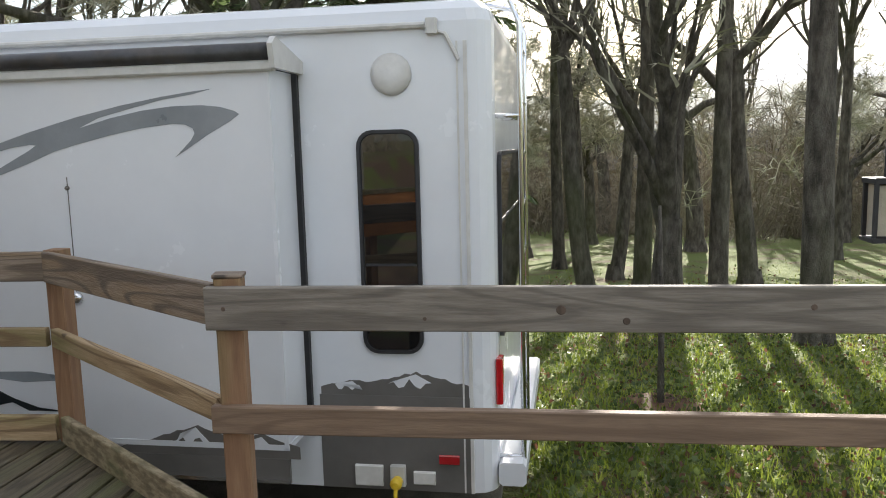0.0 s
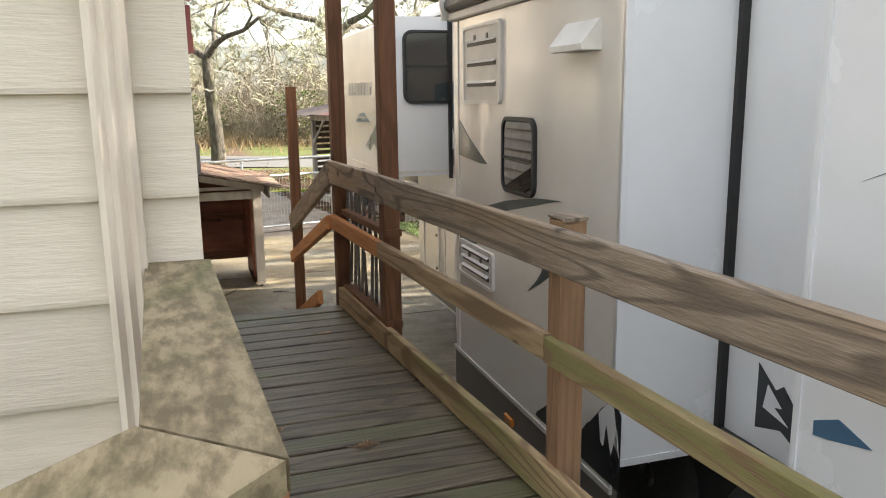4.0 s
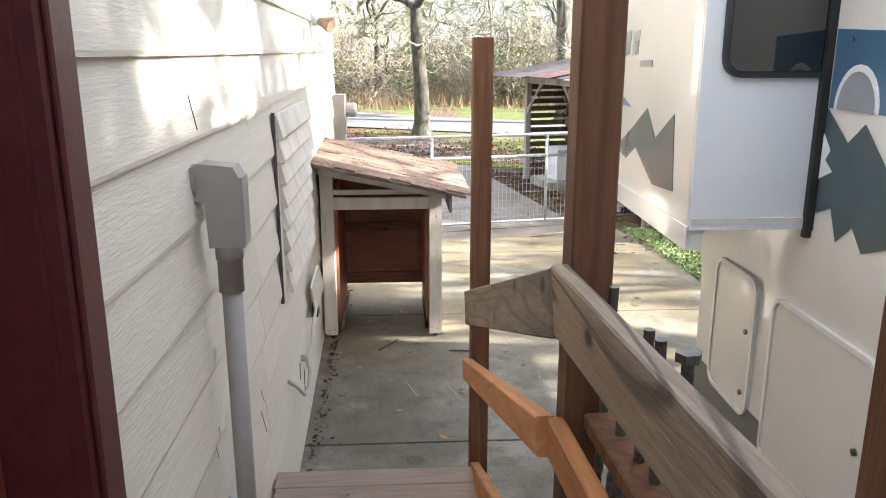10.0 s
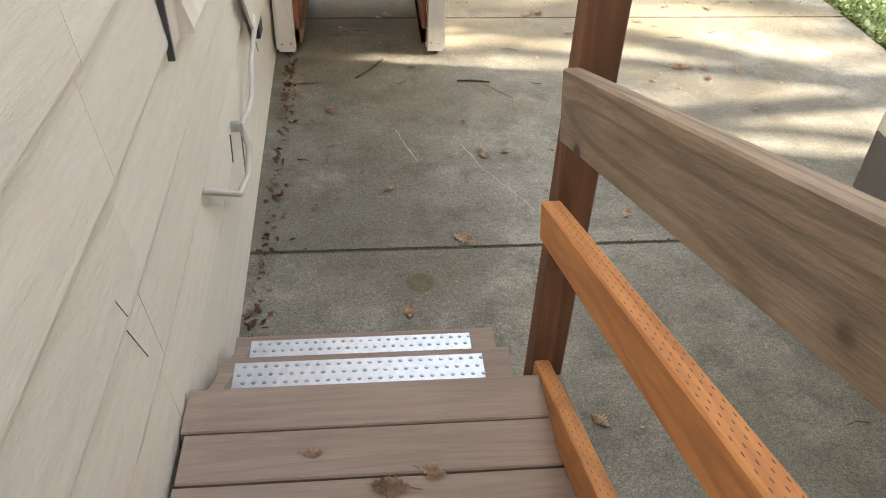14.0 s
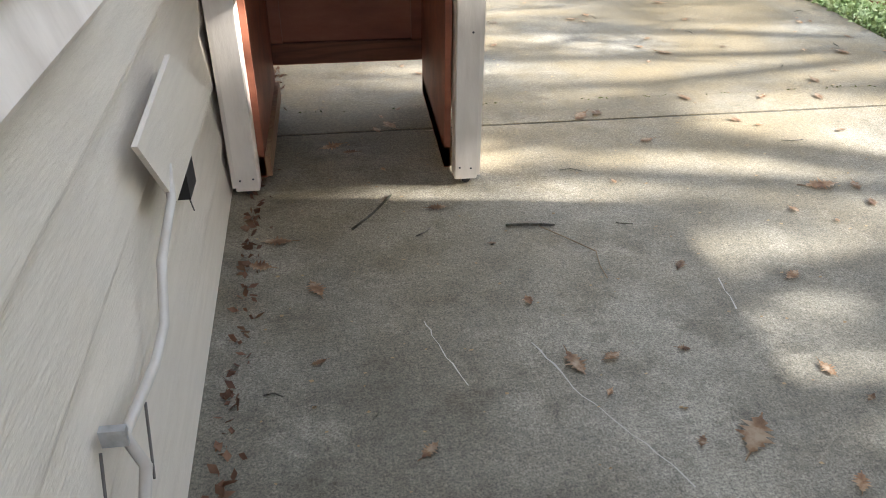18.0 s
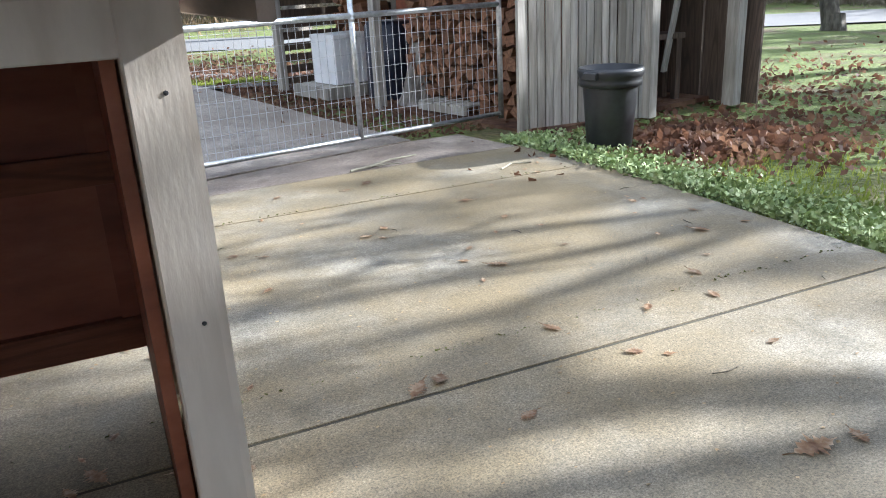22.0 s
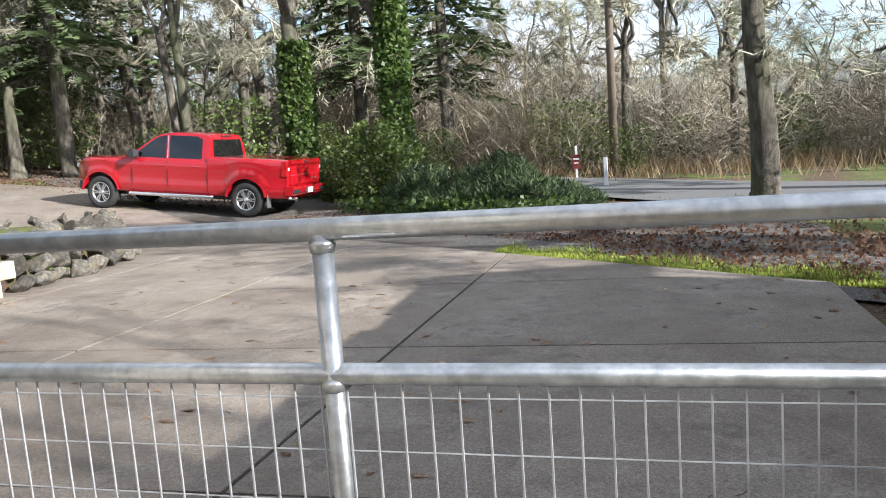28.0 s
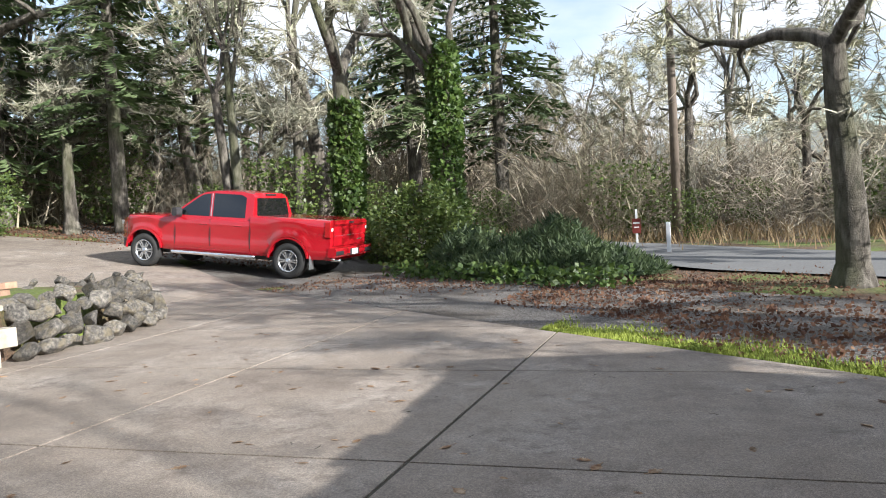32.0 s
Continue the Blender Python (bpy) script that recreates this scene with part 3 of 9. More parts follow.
def ground_material():
    m = bpy.data.materials.new("yard ground")
    m.use_nodes = True
    n, l = m.node_tree.nodes, m.node_tree.links
    b = n["Principled BSDF"]
    pos = n.new("ShaderNodeNewGeometry").outputs["Position"]

    def field(scale, lo, hi, c0, c1, detail=6):
        t, r = n.new("ShaderNodeTexNoise"), n.new("ShaderNodeValToRGB")
        t.inputs["Scale"].default_value, t.inputs["Detail"].default_value = scale, detail
        l.new(pos, t.inputs["Vector"])
        r.color_ramp.elements[0].position, r.color_ramp.elements[1].position = lo, hi
        r.color_ramp.elements[0].color, r.color_ramp.elements[1].color = (*c0, 1), (*c1, 1)
        l.new(t.outputs["Fac"], r.inputs["Fac"])
        return r.outputs["Color"], t.outputs["Fac"]

    def mix(f, a, c):
        x = n.new("ShaderNodeMix")
        x.data_type = "RGBA"
        l.new(f, x.inputs["Factor"]), l.new(a, x.inputs["A"]), l.new(c, x.inputs["B"])
        return x.outputs["Result"]

    soil, fine = field(30, 0.35, 0.7, (0.05, 0.032, 0.02), (0.17, 0.105, 0.062))
    green, _ = field(22, 0.3, 0.7, (0.055, 0.08, 0.014), (0.15, 0.19, 0.035))
    patch, _ = field(0.55, 0.44, 0.58, (0, 0, 0), (1, 1, 1))
    sep, lawn = n.new("ShaderNodeSeparateXYZ"), n.new("ShaderNodeMapRange")
    l.new(pos, sep.inputs[0])
    lawn.inputs["From Min"].default_value, lawn.inputs["From Max"].default_value = 2.6, 3.4
    l.new(sep.outputs["X"], lawn.inputs["Value"])
    near, _ = field(1.1, 0.30, 0.52, (0.1, 0.1, 0.1), (1, 1, 1))
    base = mix(patch, soil, green)
    grassy = mix(near, soil, green)
    l.new(mix(lawn.outputs["Result"], base, grassy), b.inputs["Base Color"])
    bp = n.new("ShaderNodeBump")
    bp.inputs["Strength"].default_value, bp.inputs["Distance"].default_value = 0.9, 0.04
    l.new(fine, bp.inputs["Height"])
    l.new(bp.outputs["Normal"], b.inputs["Normal"])
    b.inputs["Roughness"].default_value = 0.95
    return m


xs = [-900, -500, -250, -130, -80] + [-56 + 4 * i for i in range(10)] + [-17 + 1.0 * i for i in range(40)] + [24, 29, 36, 46, 60, 85, 130, 250, 500, 900]
g = Geo()
for y in xs:
    for x in xs:
        g.v.append((x, y, height(x, y) + 0.05 * noise.noise((x * 0.25, y * 0.25, 1.0)) * (0 if -8 < x < 3 and -14 < y < 16 else 1)))
k = len(xs)
g.f = [(j * k + i, j * k + i + 1, (j + 1) * k + i + 1, (j + 1) * k + i) for j in range(k - 1) for i in range(k - 1)]
M_GROUND = ground_material()
ground = tagged(part("ground", g, M_GROUND, smooth=True), "yard of soil, moss, grass and fallen leaves", "ground", kind="structure")

# ---- house ----
LAP, LAP0, FACE = 0.232, 0.214, 0.035
Y_END, Y_FAR, WALL_TOP = -5.74, 4.80, 3.60
HOUSE = pose(0, 0, 0)

BEND_Y, BEND = -1.2, 0.024


def sag(y):
    """How far the old wall leans back from its line beyond the landing."""
    return -max(0.0, y - BEND_Y) * BEND


wall_east = thing("wall_east", "cream painted lap siding wall of the house", "wall", kind="structure", place=HOUSE)
DOOR, WIN = (-3.76, -3.01, 0.98, 3.06), (-5.055, -4.196, 2.305, 3.20)
core = Geo()
for y0, y1, z0, z1 in ((Y_END + 0.02, DOOR[0], -0.3, WIN[2]), (Y_END + 0.02, WIN[0], WIN[2], WIN[3]), (WIN[1], DOOR[0], WIN[2], WIN[3]), (Y_END + 0.02, DOOR[0], WIN[3], WALL_TOP),
                       (DOOR[0], DOOR[1], -0.3, DOOR[2]), (DOOR[0], DOOR[1], DOOR[3], WALL_TOP), (DOOR[1], BEND_Y, -0.3, WALL_TOP)):
    core.box(-0.15, 0.0, y0, y1, z0, z1)
core.prism([(-0.30, BEND_Y), (0.0, BEND_Y), (sag(Y_FAR), Y_FAR), (-0.30, Y_FAR)], -0.3, WALL_TOP)
part("wall_core", core, M_WALLCORE, wall_east)
part("foundation", Geo().box(0.0, 0.012, Y_END + 0.02, BEND_Y, -0.1, 0.2).prism([(0.0, BEND_Y), (0.012, BEND_Y), (sag(Y_FAR) + 0.012, Y_FAR), (sag(Y_FAR), Y_FAR)], -0.1, 0.2), M_CONC, wall_east, "concrete foundation strip")


def lap_board(length, axis, mat, h=LAP + 0.02):
    """One lap board, thick at its lower edge, length along its own x or y, its back on the wall."""
    prof = [(0.0, 0.0), (0.030, 0.004), (0.032, 0.016), (0.010, h), (0.0, h)]
    g = Geo()
    if axis == 1:
        g.prism([(a, b) for a, b in prof], 0, length, axis=1)
    else:
        g.prism([(-a, b) for a, b in prof], 0, length, axis=0)
    return mesh_of("siding_board", g.v, g.f, mat)


rng = random.Random(4)
row = 0
z = LAP0 - LAP
while z < WALL_TOP:
    spans = [(Y_END, Y_FAR)]
    cuts = []
    if z + LAP > DOOR[2] - 0.06:
        cuts.append((DOOR[0] - 0.048, DOOR[1] + 0.12))
    if z + LAP > WIN[2] + 0.02:
        cuts.append((WIN[0] - 0.05, WIN[1] + 0.05))
    cuts.append((BEND_Y, BEND_Y))
    for c0, c1 in cuts:
        spans = [s for a, b in spans for s in ((a, min(b, c0)), (max(a, c1), b)) if s[1] - s[0] > 0.02]
    for a, b in sorted(spans):
        y = a
        while y < b - 0.02:
            step = min(b - y, rng.uniform(2.6, 4.4))
            if b - y - step < 0.5:
                step = b - y
            piece("siding_board", lap_board(step - (0.002 if abs(y + step - BEND_Y) > 0.001 else 0.0), 1, M_SIDING), wall_east, pose(rng.uniform(0, 0.002) + sag(y), y, z, 0, rng.uniform(-0.4, 0.2), math.degrees(math.atan(BEND)) if y > BEND_Y - 0.001 else 0))
            y += step
    if z < WIN[2] - 0.06 and z + LAP > WIN[2] + 0.02:
        piece("siding_board", lap_board(WIN[1] - WIN[0] + 0.1, 1, M_SIDING, WIN[2] - 0.045 - z), wall_east, pose(0, WIN[0] - 0.05, z))
    z += LAP
    row += 1

wall_south = thing("wall_south", "cream painted lap siding end wall of the house", "wall", kind="structure", place=HOUSE)
part("wall_core", Geo().box(-7.0, 0.0, Y_END, Y_END + 0.15, -0.3, WALL_TOP), M_WALLCORE, wall_south)
z = LAP0
while z < WALL_TOP:
    piece("siding_board", lap_board(0.145, 0, M_SIDINGX), wall_south, pose(-0.098, Y_END, z))
    piece("siding_board", lap_board(3.2, 0, M_SIDINGX), wall_south, pose(-3.30, Y_END, z))
    piece("siding_board", lap_board(3.6, 0, M_SIDINGX), wall_south, pose(-6.905, Y_END, z))
    z += LAP
tagged(part("wall_north", Geo().box(-7.0, -0.16, Y_FAR - 0.15, Y_FAR, -0.3, WALL_TOP), M_SIDINGX), "cream painted end wall of the house", "wall", kind="structure").matrix_world = HOUSE
tagged(part("wall_west", Geo().box(-7.15, -7.0, Y_END, Y_FAR, -0.3, WALL_TOP), M_SIDINGX), "cream painted back wall of the house", "wall", kind="structure").matrix_world = HOUSE
roof = thing("roof", "dark red house roof with wooden eaves", "roof", kind="structure", place=HOUSE)
part("roof_slab", Geo().prism([(-7.6, 3.6), (-3.5, 5.2), (0.36, 3.62), (0.36, 3.74), (-3.5, 5.34), (-7.6, 3.74)], Y_END - 0.1, Y_FAR - 0.4, axis=1), M_SHINGLE, roof)
for y in (Y_END + 0.002, Y_FAR - 0.56):
    part("gable", Geo().prism([(-7.1, 3.602), (-0.02, 3.602), (-0.02, 3.72), (-3.5, 5.19), (-7.1, 3.78)], y, y + 0.14, axis=1), M_SIDINGX, roof, "cream painted gable end")
part("ceiling", Geo().box(-7.0, -0.15, Y_END + 0.15, Y_FAR - 0.15, 3.45, 3.55), M_WHITE, roof)
part("eave_box", Geo().box(-0.18, 0.36, Y_FAR - 0.30, Y_FAR + 0.35, 2.94, 3.60), M_REDTRIM, roof, "dark red boxed eave end")
part("eave_board", Geo().box(0.05, 0.37, Y_FAR - 0.33, Y_FAR - 0.30, 2.93, 3.2), M_REDTRIM, roof)
tagged(part("floor", Geo().box(-7.0, -0.15, Y_END + 0.15, Y_FAR - 0.15, 0.88, 0.95), M_LAND), "house floor", "floor", kind="structure").matrix_world = HOUSE

# ribbed downspout on the end wall
spout = thing("downspout", "cream ribbed metal downspout fixed to the end wall", "downspout", place=pose(-0.115, Y_END - 0.07, 0.1))
ring = []
for i in range(7):
    ring += [(-0.042 + 0.014 * i, -0.036 if i % 2 else -0.027)]
ring += [(0.042, 0.03), (-0.042, 0.03)]
part("pipe", Geo().prism(ring, 0, 3.4), M_CREAMTRIM, spout)
part("strap", Geo().box(-0.05, 0.05, -0.041, 0.03, 2.65, 2.68), M_CREAMTRIM, spout)

# door
door_1 = thing("door_1", "closed red wooden door with a glazed top and panels below", "door", kind="structure", place=HOUSE)
y0, y1, z0, z1 = DOOR
part("jamb", Geo().box(-0.13, 0.03, y1 - 0.035, y1, z0, z1), M_REDTRIM, door_1)
part("jamb", Geo().box(-0.13, 0.03, y0, y0 + 0.035, z0, z1), M_REDTRIM, door_1)
part("casing", Geo().box(0.0, 0.062, y1 - 0.012, y1 + 0.12, z0 - 0.03, z1 + 0.1, None, 0.006), M_REDTRIM, door_1, "dark red door casing")
part("casing_bead", Geo().box(0.062, 0.074, y1 + 0.002, y1 + 0.03, z0 - 0.03, z1 + 0.1, None, 0.004), M_REDTRIM, door_1)
part("casing", Geo().box(0.0, 0.058, y0 - 0.048, y0 + 0.012, z0 - 0.06, z1 + 0.1, None, 0.006), M_GREYTRIM, door_1, "grey worn door casing")
sill = Geo().prism([(-0.14, z0 - 0.03), (0.14, z0 - 0.055), (0.14, z0 - 0.02), (-0.10, z0 + 0.02), (-0.14, z0 + 0.02)], y0 + 0.0, y1 + 0.14, axis=1)
part("sill", sill, M_REDTRIM, door_1, "worn red painted sill")
d0, d1, dx = y0 + 0.04, y1 - 0.04, -0.075
slab = Geo()
for a, b, c, d in ((d0, d0 + 0.12, z0 + 0.02, z1), (d1 - 0.12, d1, z0 + 0.02, z1), (d0 + 0.12, d1 - 0.12, z0 + 0.02, z0 + 0.24), (d0 + 0.12, d1 - 0.12, 1.86, 2.0),
                   (d0 + 0.12, d1 - 0.12, 2.48, 2.56), (d0 + 0.12, d1 - 0.12, z1 - 0.12, z1)):
    slab.box(dx - 0.045, dx, a, b, c, d)
part("leaf", slab, M_REDDOOR, door_1)
for c, d in ((z0 + 0.24, 1.86), (2.0, 2.48)):
    part("panel", Geo().box(dx - 0.03, dx - 0.014, d0 + 0.12, d1 - 0.12, c, d), M_REDDOOR, door_1)
    part("moulding", Geo().box(dx - 0.014, dx - 0.004, d0 + 0.12, d0 + 0.14, c, d).box(dx - 0.014, dx - 0.004, d1 - 0.14, d1 - 0.12, c, d).box(dx - 0.014, dx - 0.003, d0 + 0.14, d1 - 0.14, c, c + 0.02), M_REDDOOR, door_1)
part("pane", Geo().box(dx - 0.03, dx - 0.02, d0 + 0.12, d1 - 0.12, 2.56, z1 - 0.12), M_PANE, door_1)
part("ledge", Geo().box(dx, dx + 0.02, d0 + 0.1, d1 - 0.1, 2.0, 2.03, None, 0.004), M_REDDOOR, door_1)
part("worn_edge", Geo().box(dx + 0.004, dx + 0.0225, d0 + 0.10, d1 - 0.10, 2.018, 2.028, None, 0.002), M_GREYTRIM, door_1, "pale worn edge of the door ledge")
part("window_sill", Geo().box(dx, dx + 0.015, d0 + 0.1, d1 - 0.1, 2.52, 2.56, None, 0.003), M_WHITE, door_1)
part("window_card", Geo().box(dx - 0.0195, dx - 0.017, d0 + 0.14, d1 - 0.14, 2.57, 2.74), M_AMBER, door_1, "orange card behind the door glass")
part("knob", Geo().lathe([(0.012, 0), (0.012, 0.03), (0.028, 0.04), (0.03, 0.055), (0.016, 0.066)], 12, pose(dx, d0 + 0.06, 1.92, 0, 90, 0)), M_BOLT, door_1, smooth=True)

# window
window_1 = thing("window_1", "white framed sliding window in the siding", "window", kind="structure", place=HOUSE)
y0, y1, z0, z1 = WIN
for a, b, c, d in ((y0, y0 + 0.05, z0, z1), (y1 - 0.05, y1, z0, z1), (y0 + 0.05, y1 - 0.05, z0, z0 + 0.05), (y0 + 0.05, y1 - 0.05, z1 - 0.05, z1)):
    part("window_frame", Geo().box(-0.10, 0.055, a, b, c, d, None, 0.004), M_WHITE, window_1)
part("sash", Geo().box(-0.02, 0.02, y1 - 0.49, y1 - 0.44, z0 + 0.05, z1 - 0.05), M_WHITE, window_1)
part("sash", Geo().box(0.0, 0.03, y1 - 0.44, y1 - 0.40, z0 + 0.05, z1 - 0.05), M_WHITE, window_1)
part("window_sill", Geo().box(0.0, 0.062, y0 - 0.01, y1 + 0.006, z0 - 0.045, z0 - 0.002, None, 0.005), M_WHITE, window_1)
for a, b, x in ((y0 + 0.05, y1 - 0.49, -0.02), (y1 - 0.40, y1 - 0.05, 0.0)):
    part("pane", Geo().box(x - 0.006, x, a, b, z0 + 0.05, z1 - 0.05), M_PANE, window_1)

# splits and gaps in the boards
for a, b, w in (((-1.34, 0.985), (-1.27, 0.765), 0.0022), ((-2.05, 1.19), (-2.035, 1.08), 0.0018), ((-2.067, 2.20), (-2.02, 2.07), 0.003), ((0.30, 0.37), (0.20, 0.255), 0.022),
                ((0.02, 0.53), (-0.045, 0.455), 0.016), ((-4.05, 1.83), (-4.03, 1.74), 0.003), ((1.1, 0.42), (1.12, 0.34), 0.004)):
    (ya, za), (yb, zb) = a, b
    def skin(y, z):
        up = (z - LAP0) % LAP
        return (sag(y) + 0.0335 - 0.022 * max(0.0, up - 0.016) / (LAP + 0.004), y, z)
    q = Geo()
    for k in range(4):
        ends = [(ya + (yb - ya) * f, za + (zb - za) * f) for f in (k / 4, (k + 1) / 4)]
        if int((ends[0][1] - LAP0) / LAP) == int((ends[1][1] - LAP0) / LAP):
            q.tube([skin(*e) for e in ends], min(w, 0.006) * 0.6, 5)
    part("split", q, M_WALLCORE, wall_east)

# louvred vent
vent = thing("louvre_vent", "white slatted metal vent cover on the siding", "vent", place=HOUSE @ pose(FACE + sag(-0.6), -0.60, 1.13))
part("backing", Geo().box(-0.02, 0.004, 0.0, 1.12, 0.0, 0.90), M_CREAMTRIM, vent)
for i in range(8):
    s = Geo().prism([(0.004, 0.0), (0.036, -0.006), (0.040, 0.004), (0.012, 0.106), (0.004, 0.110)], 0.0, 1.12, axis=1)
    ob = part("slat", s, M_CREAMTRIM, vent)
    ob.matrix_local = pose(0, 0.10 - 0.013 * i, 0.010 + i * 0.111)
part("edge_flange", Geo().box(-0.01, 0.006, -0.012, 0.0, -0.02, 0.91), M_DARKMETAL, vent, "dark gap edge of the vent")

# conduit
con = thing("electrical_conduit", "grey plastic conduit with an elbow box fixed to the wall", "conduit", place=HOUSE @ pose(FACE + 0.068, -2.06, 0.415))
part("pipe", Geo().lathe([(0.03, 0), (0.03, 1.28)], 14), M_CONDUIT, con, smooth=True)
part("coupling", Geo().lathe([(0.037, 1.22), (0.037, 1.32), (0.040, 1.32), (0.040, 1.38)], 14), M_CONDUIT, con, smooth=True)
part("elbow_box", Geo().prism([(-0.045, 1.36), (0.055, 1.36), (0.05, 1.56), (0.035, 1.59), (-0.06, 1.60), (-0.10, 1.58), (-0.10, 1.50), (-0.05, 1.49)], -0.045, 0.045, axis=1), M_CONDUIT, con)
part("cover_plate", Geo().box(0.05, 0.058, -0.04, 0.04, 1.37, 1.56), M_CONDUIT, con)
part("flange", Geo().lathe([(0.055, 0.0), (0.055, 0.02)], 14, pose(-0.07, 0, 1.54, 0, -90, 0)), M_CONDUIT, con)
part("strap", Geo().box(-0.068, 0.036, -0.036, 0.036, 0.47, 0.49), M_STEEL, con)
part("strut", Geo().box(-0.068, -0.028, -0.05, 0.05, 0.43, 0.51), M_STEEL, con)

# wall cable with its hood
cab = thing("wall_cable", "pale cable clipped to the siding under a slanted cover plate", "cable", place=HOUSE @ pose(FACE + sag(0.1), 0, 0))
part("cable", Geo().tube([(0.02, 0.70, 0.70), (0.03, 0.64, 0.645), (0.03, 0.46, 0.60), (0.03, 0.38, 0.50), (0.03, 0.27, 0.495), (0.03, 0.17, 0.515), (0.035, 0.03, 0.555), (0.05, 0.04, 0.47), (0.05, -0.05, 0.40), (0.045, -0.22, 0.44), (0.035, -0.40, 0.57), (0.0, -0.52, 0.66)], 0.011, 8), M_CABLE, cab, smooth=True)
part("clip", Geo().box(0, 0.042, 0.02, 0.035, 0.54, 0.575), M_STEEL, cab)
cover = thing("cover_plate", "cream slanted board nailed over a wall outlet", "cover", place=HOUSE @ pose(FACE + sag(0.5), 0, 0))
part("board", Geo().prism([(0.486, 0.846), (0.907, 0.879), (1.34, 0.616), (0.688, 0.61)], 0.026, 0.038, axis=0), M_SIDING, cover)
part("outlet", Geo().box(-0.01, 0.03, 0.86, 0.96, 0.52, 0.62), M_BLACK, cover)
tagged(part("electric_meter", Geo().box(-0.02, 0.16, 4.40, 4.62, 1.35, 1.85, None, 0.01).lathe([(0.08, 0), (0.08, 0.1), (0.06, 0.12)], 14, pose(0.16, 4.5, 1.68, 0, 90, 0))
            .tube([(0.06, 4.5, 1.35), (0.06, 4.5, 0.3)], 0.025), M_CONDUIT), "grey electric meter box on the house wall", "meter").matrix_world = HOUSE @ pose(sag(4.5), 0, 0)
lamp = thing("flood_lamp", "small bronze flood lamp on the siding", "lamp", place=HOUSE @ pose(FACE + sag(1.9), 1.9, 2.55))
part("base", Geo().lathe([(0.05, 0), (0.05, 0.03), (0.02, 0.04)], 12, pose(0, 0, 0, 0, 90, 0)), M_WHITE, lamp)
part("head", Geo().lathe([(0.025, 0), (0.06, 0.09), (0.062, 0.11)], 12, pose(0.05, -0.02, -0.01, 20, 110, 0)), M_SHINGLE, lamp)
pipe2 = thing("upper_conduit", "grey conduit running down the upper siding", "conduit", place=HOUSE @ pose(FACE + 0.03, -0.95, 2.62))
part("pipe", Geo().tube([(0, 0, 0), (0, 0, 0.9)], 0.022).tube([(0, 0.1, 0), (0, 0.1, 0.9)], 0.022), M_CONDUIT, pipe2)
part("box", Geo().box(-0.03, 0.04, -0.04, 0.14, -0.06, 0.02), M_CONDUIT, pipe2)


# ---- paving ----
def clip_poly(poly, nx, ny, c):
    """The part of a polygon with nx * x + ny * y <= c."""
    out = []
    for i, p in enumerate(poly):
        q = poly[(i + 1) % len(poly)]
        a, b = nx * p[0] + ny * p[1] - c, nx * q[0] + ny * q[1] - c
        if a <= 0:
            out.append(p)
        if a * b < 0:
            s = a / (a - b)
            out.append((p[0] + (q[0] - p[0]) * s, p[1] + (q[1] - p[1]) * s))
    return out


def slab(poly, parent, mat, lift):
    n = len(poly)
    cx, cy = sum(p[0] for p in poly) / n, sum(p[1] for p in poly) / n
    top = [(x, y, lift(x, y)) for x, y in poly]
    def inset(p, s):
        dx, dy = cx - p[0], cy - p[1]
        d = math.hypot(dx, dy) or 1
        return p[0] + dx / d * s, p[1] + dy / d * s
    g = Geo()
    a = [(*inset(p, 0.018), p[2]) for p in top]
    b = [(*inset(p, 0.0165), p[2] - 0.004) for p in top]
    c = [(*inset(p, 0.0165), p[2] - 0.10) for p in top]
    g.add(a + b + c, [tuple(range(n))] + [(i, i + n, (i + 1) % n + n, (i + 1) % n) for i in range(n)] + [(i + n, i + 2 * n, (i + 1) % n + 2 * n, (i + 1) % n + n) for i in range(n)])
    return part("slab", g, mat, parent)


patio = thing("pavement", "worn concrete patio slabs with dirt in the joints", "pavement", kind="structure")
cuts = [-9.2, -6.1, -3.05, 0.0, 2.35, 4.53]
for y0, y1 in zip(cuts, cuts[1:]):
    slab([(-0.12, y0), (3.72, y0), (3.72, y1), (-0.12, y1)], patio, M_CONC, lambda x, y: 0.0)
slab([(-0.16, 4.53), (3.72, 4.53), (3.62, 5.315), (-0.16, 5.14)], patio, M_CONC, lambda x, y: 0.0)
part("joint_bed", Geo().box(-0.12, 3.6, -9.1, 5.15, -0.05, -0.004), M_JOINT, patio)

DV, DW, D0 = Vector((-0.165, 0.986)), Vector((0.978, 0.21)), Vector((-0.376, 6.76))
drive = thing("road", "concrete driveway slabs with dark joints and leaf stains", "driveway", kind="structure")


def drive_lift(x, y):
    return max(0.0, height(x, y) + 0.064)


across, along = [-24, -18.5, -15.6, -13.0, -10.4, -7.8, -5.2, -2.6, 0.0, 3.25], [-1.45, 0.0, 2.3, 4.7, 7.1, 9.5, 12, 15, 18]
for a0, a1 in zip(across, across[1:]):
    for b0, b1 in zip(along, along[1:]):
        q = [tuple(D0 + DW * a + DV * b) for a, b in ((a0, b0), (a1, b0), (a1, b1), (a0, b1))]
        q = clip_poly(q, 0.43, 0.903, 0.43 * 1.54 + 0.903 * 11.9)
        if len(q) > 2:
            slab(q, drive, M_DRIVE, drive_lift)
q = [tuple(D0 + DW * a + DV * b + Vector((0, -0.0))) for a, b in ((-9, -1.45), (3.2, -1.45), (3.2, 9), (-9, 18))]
q = clip_poly(q, 0.43, 0.903, 0.43 * 1.5 + 0.903 * 11.85)
part("joint_bed", Geo().add([(x, y, -0.005) for x, y in q], [tuple(range(len(q)))]), M_JOINT, drive)
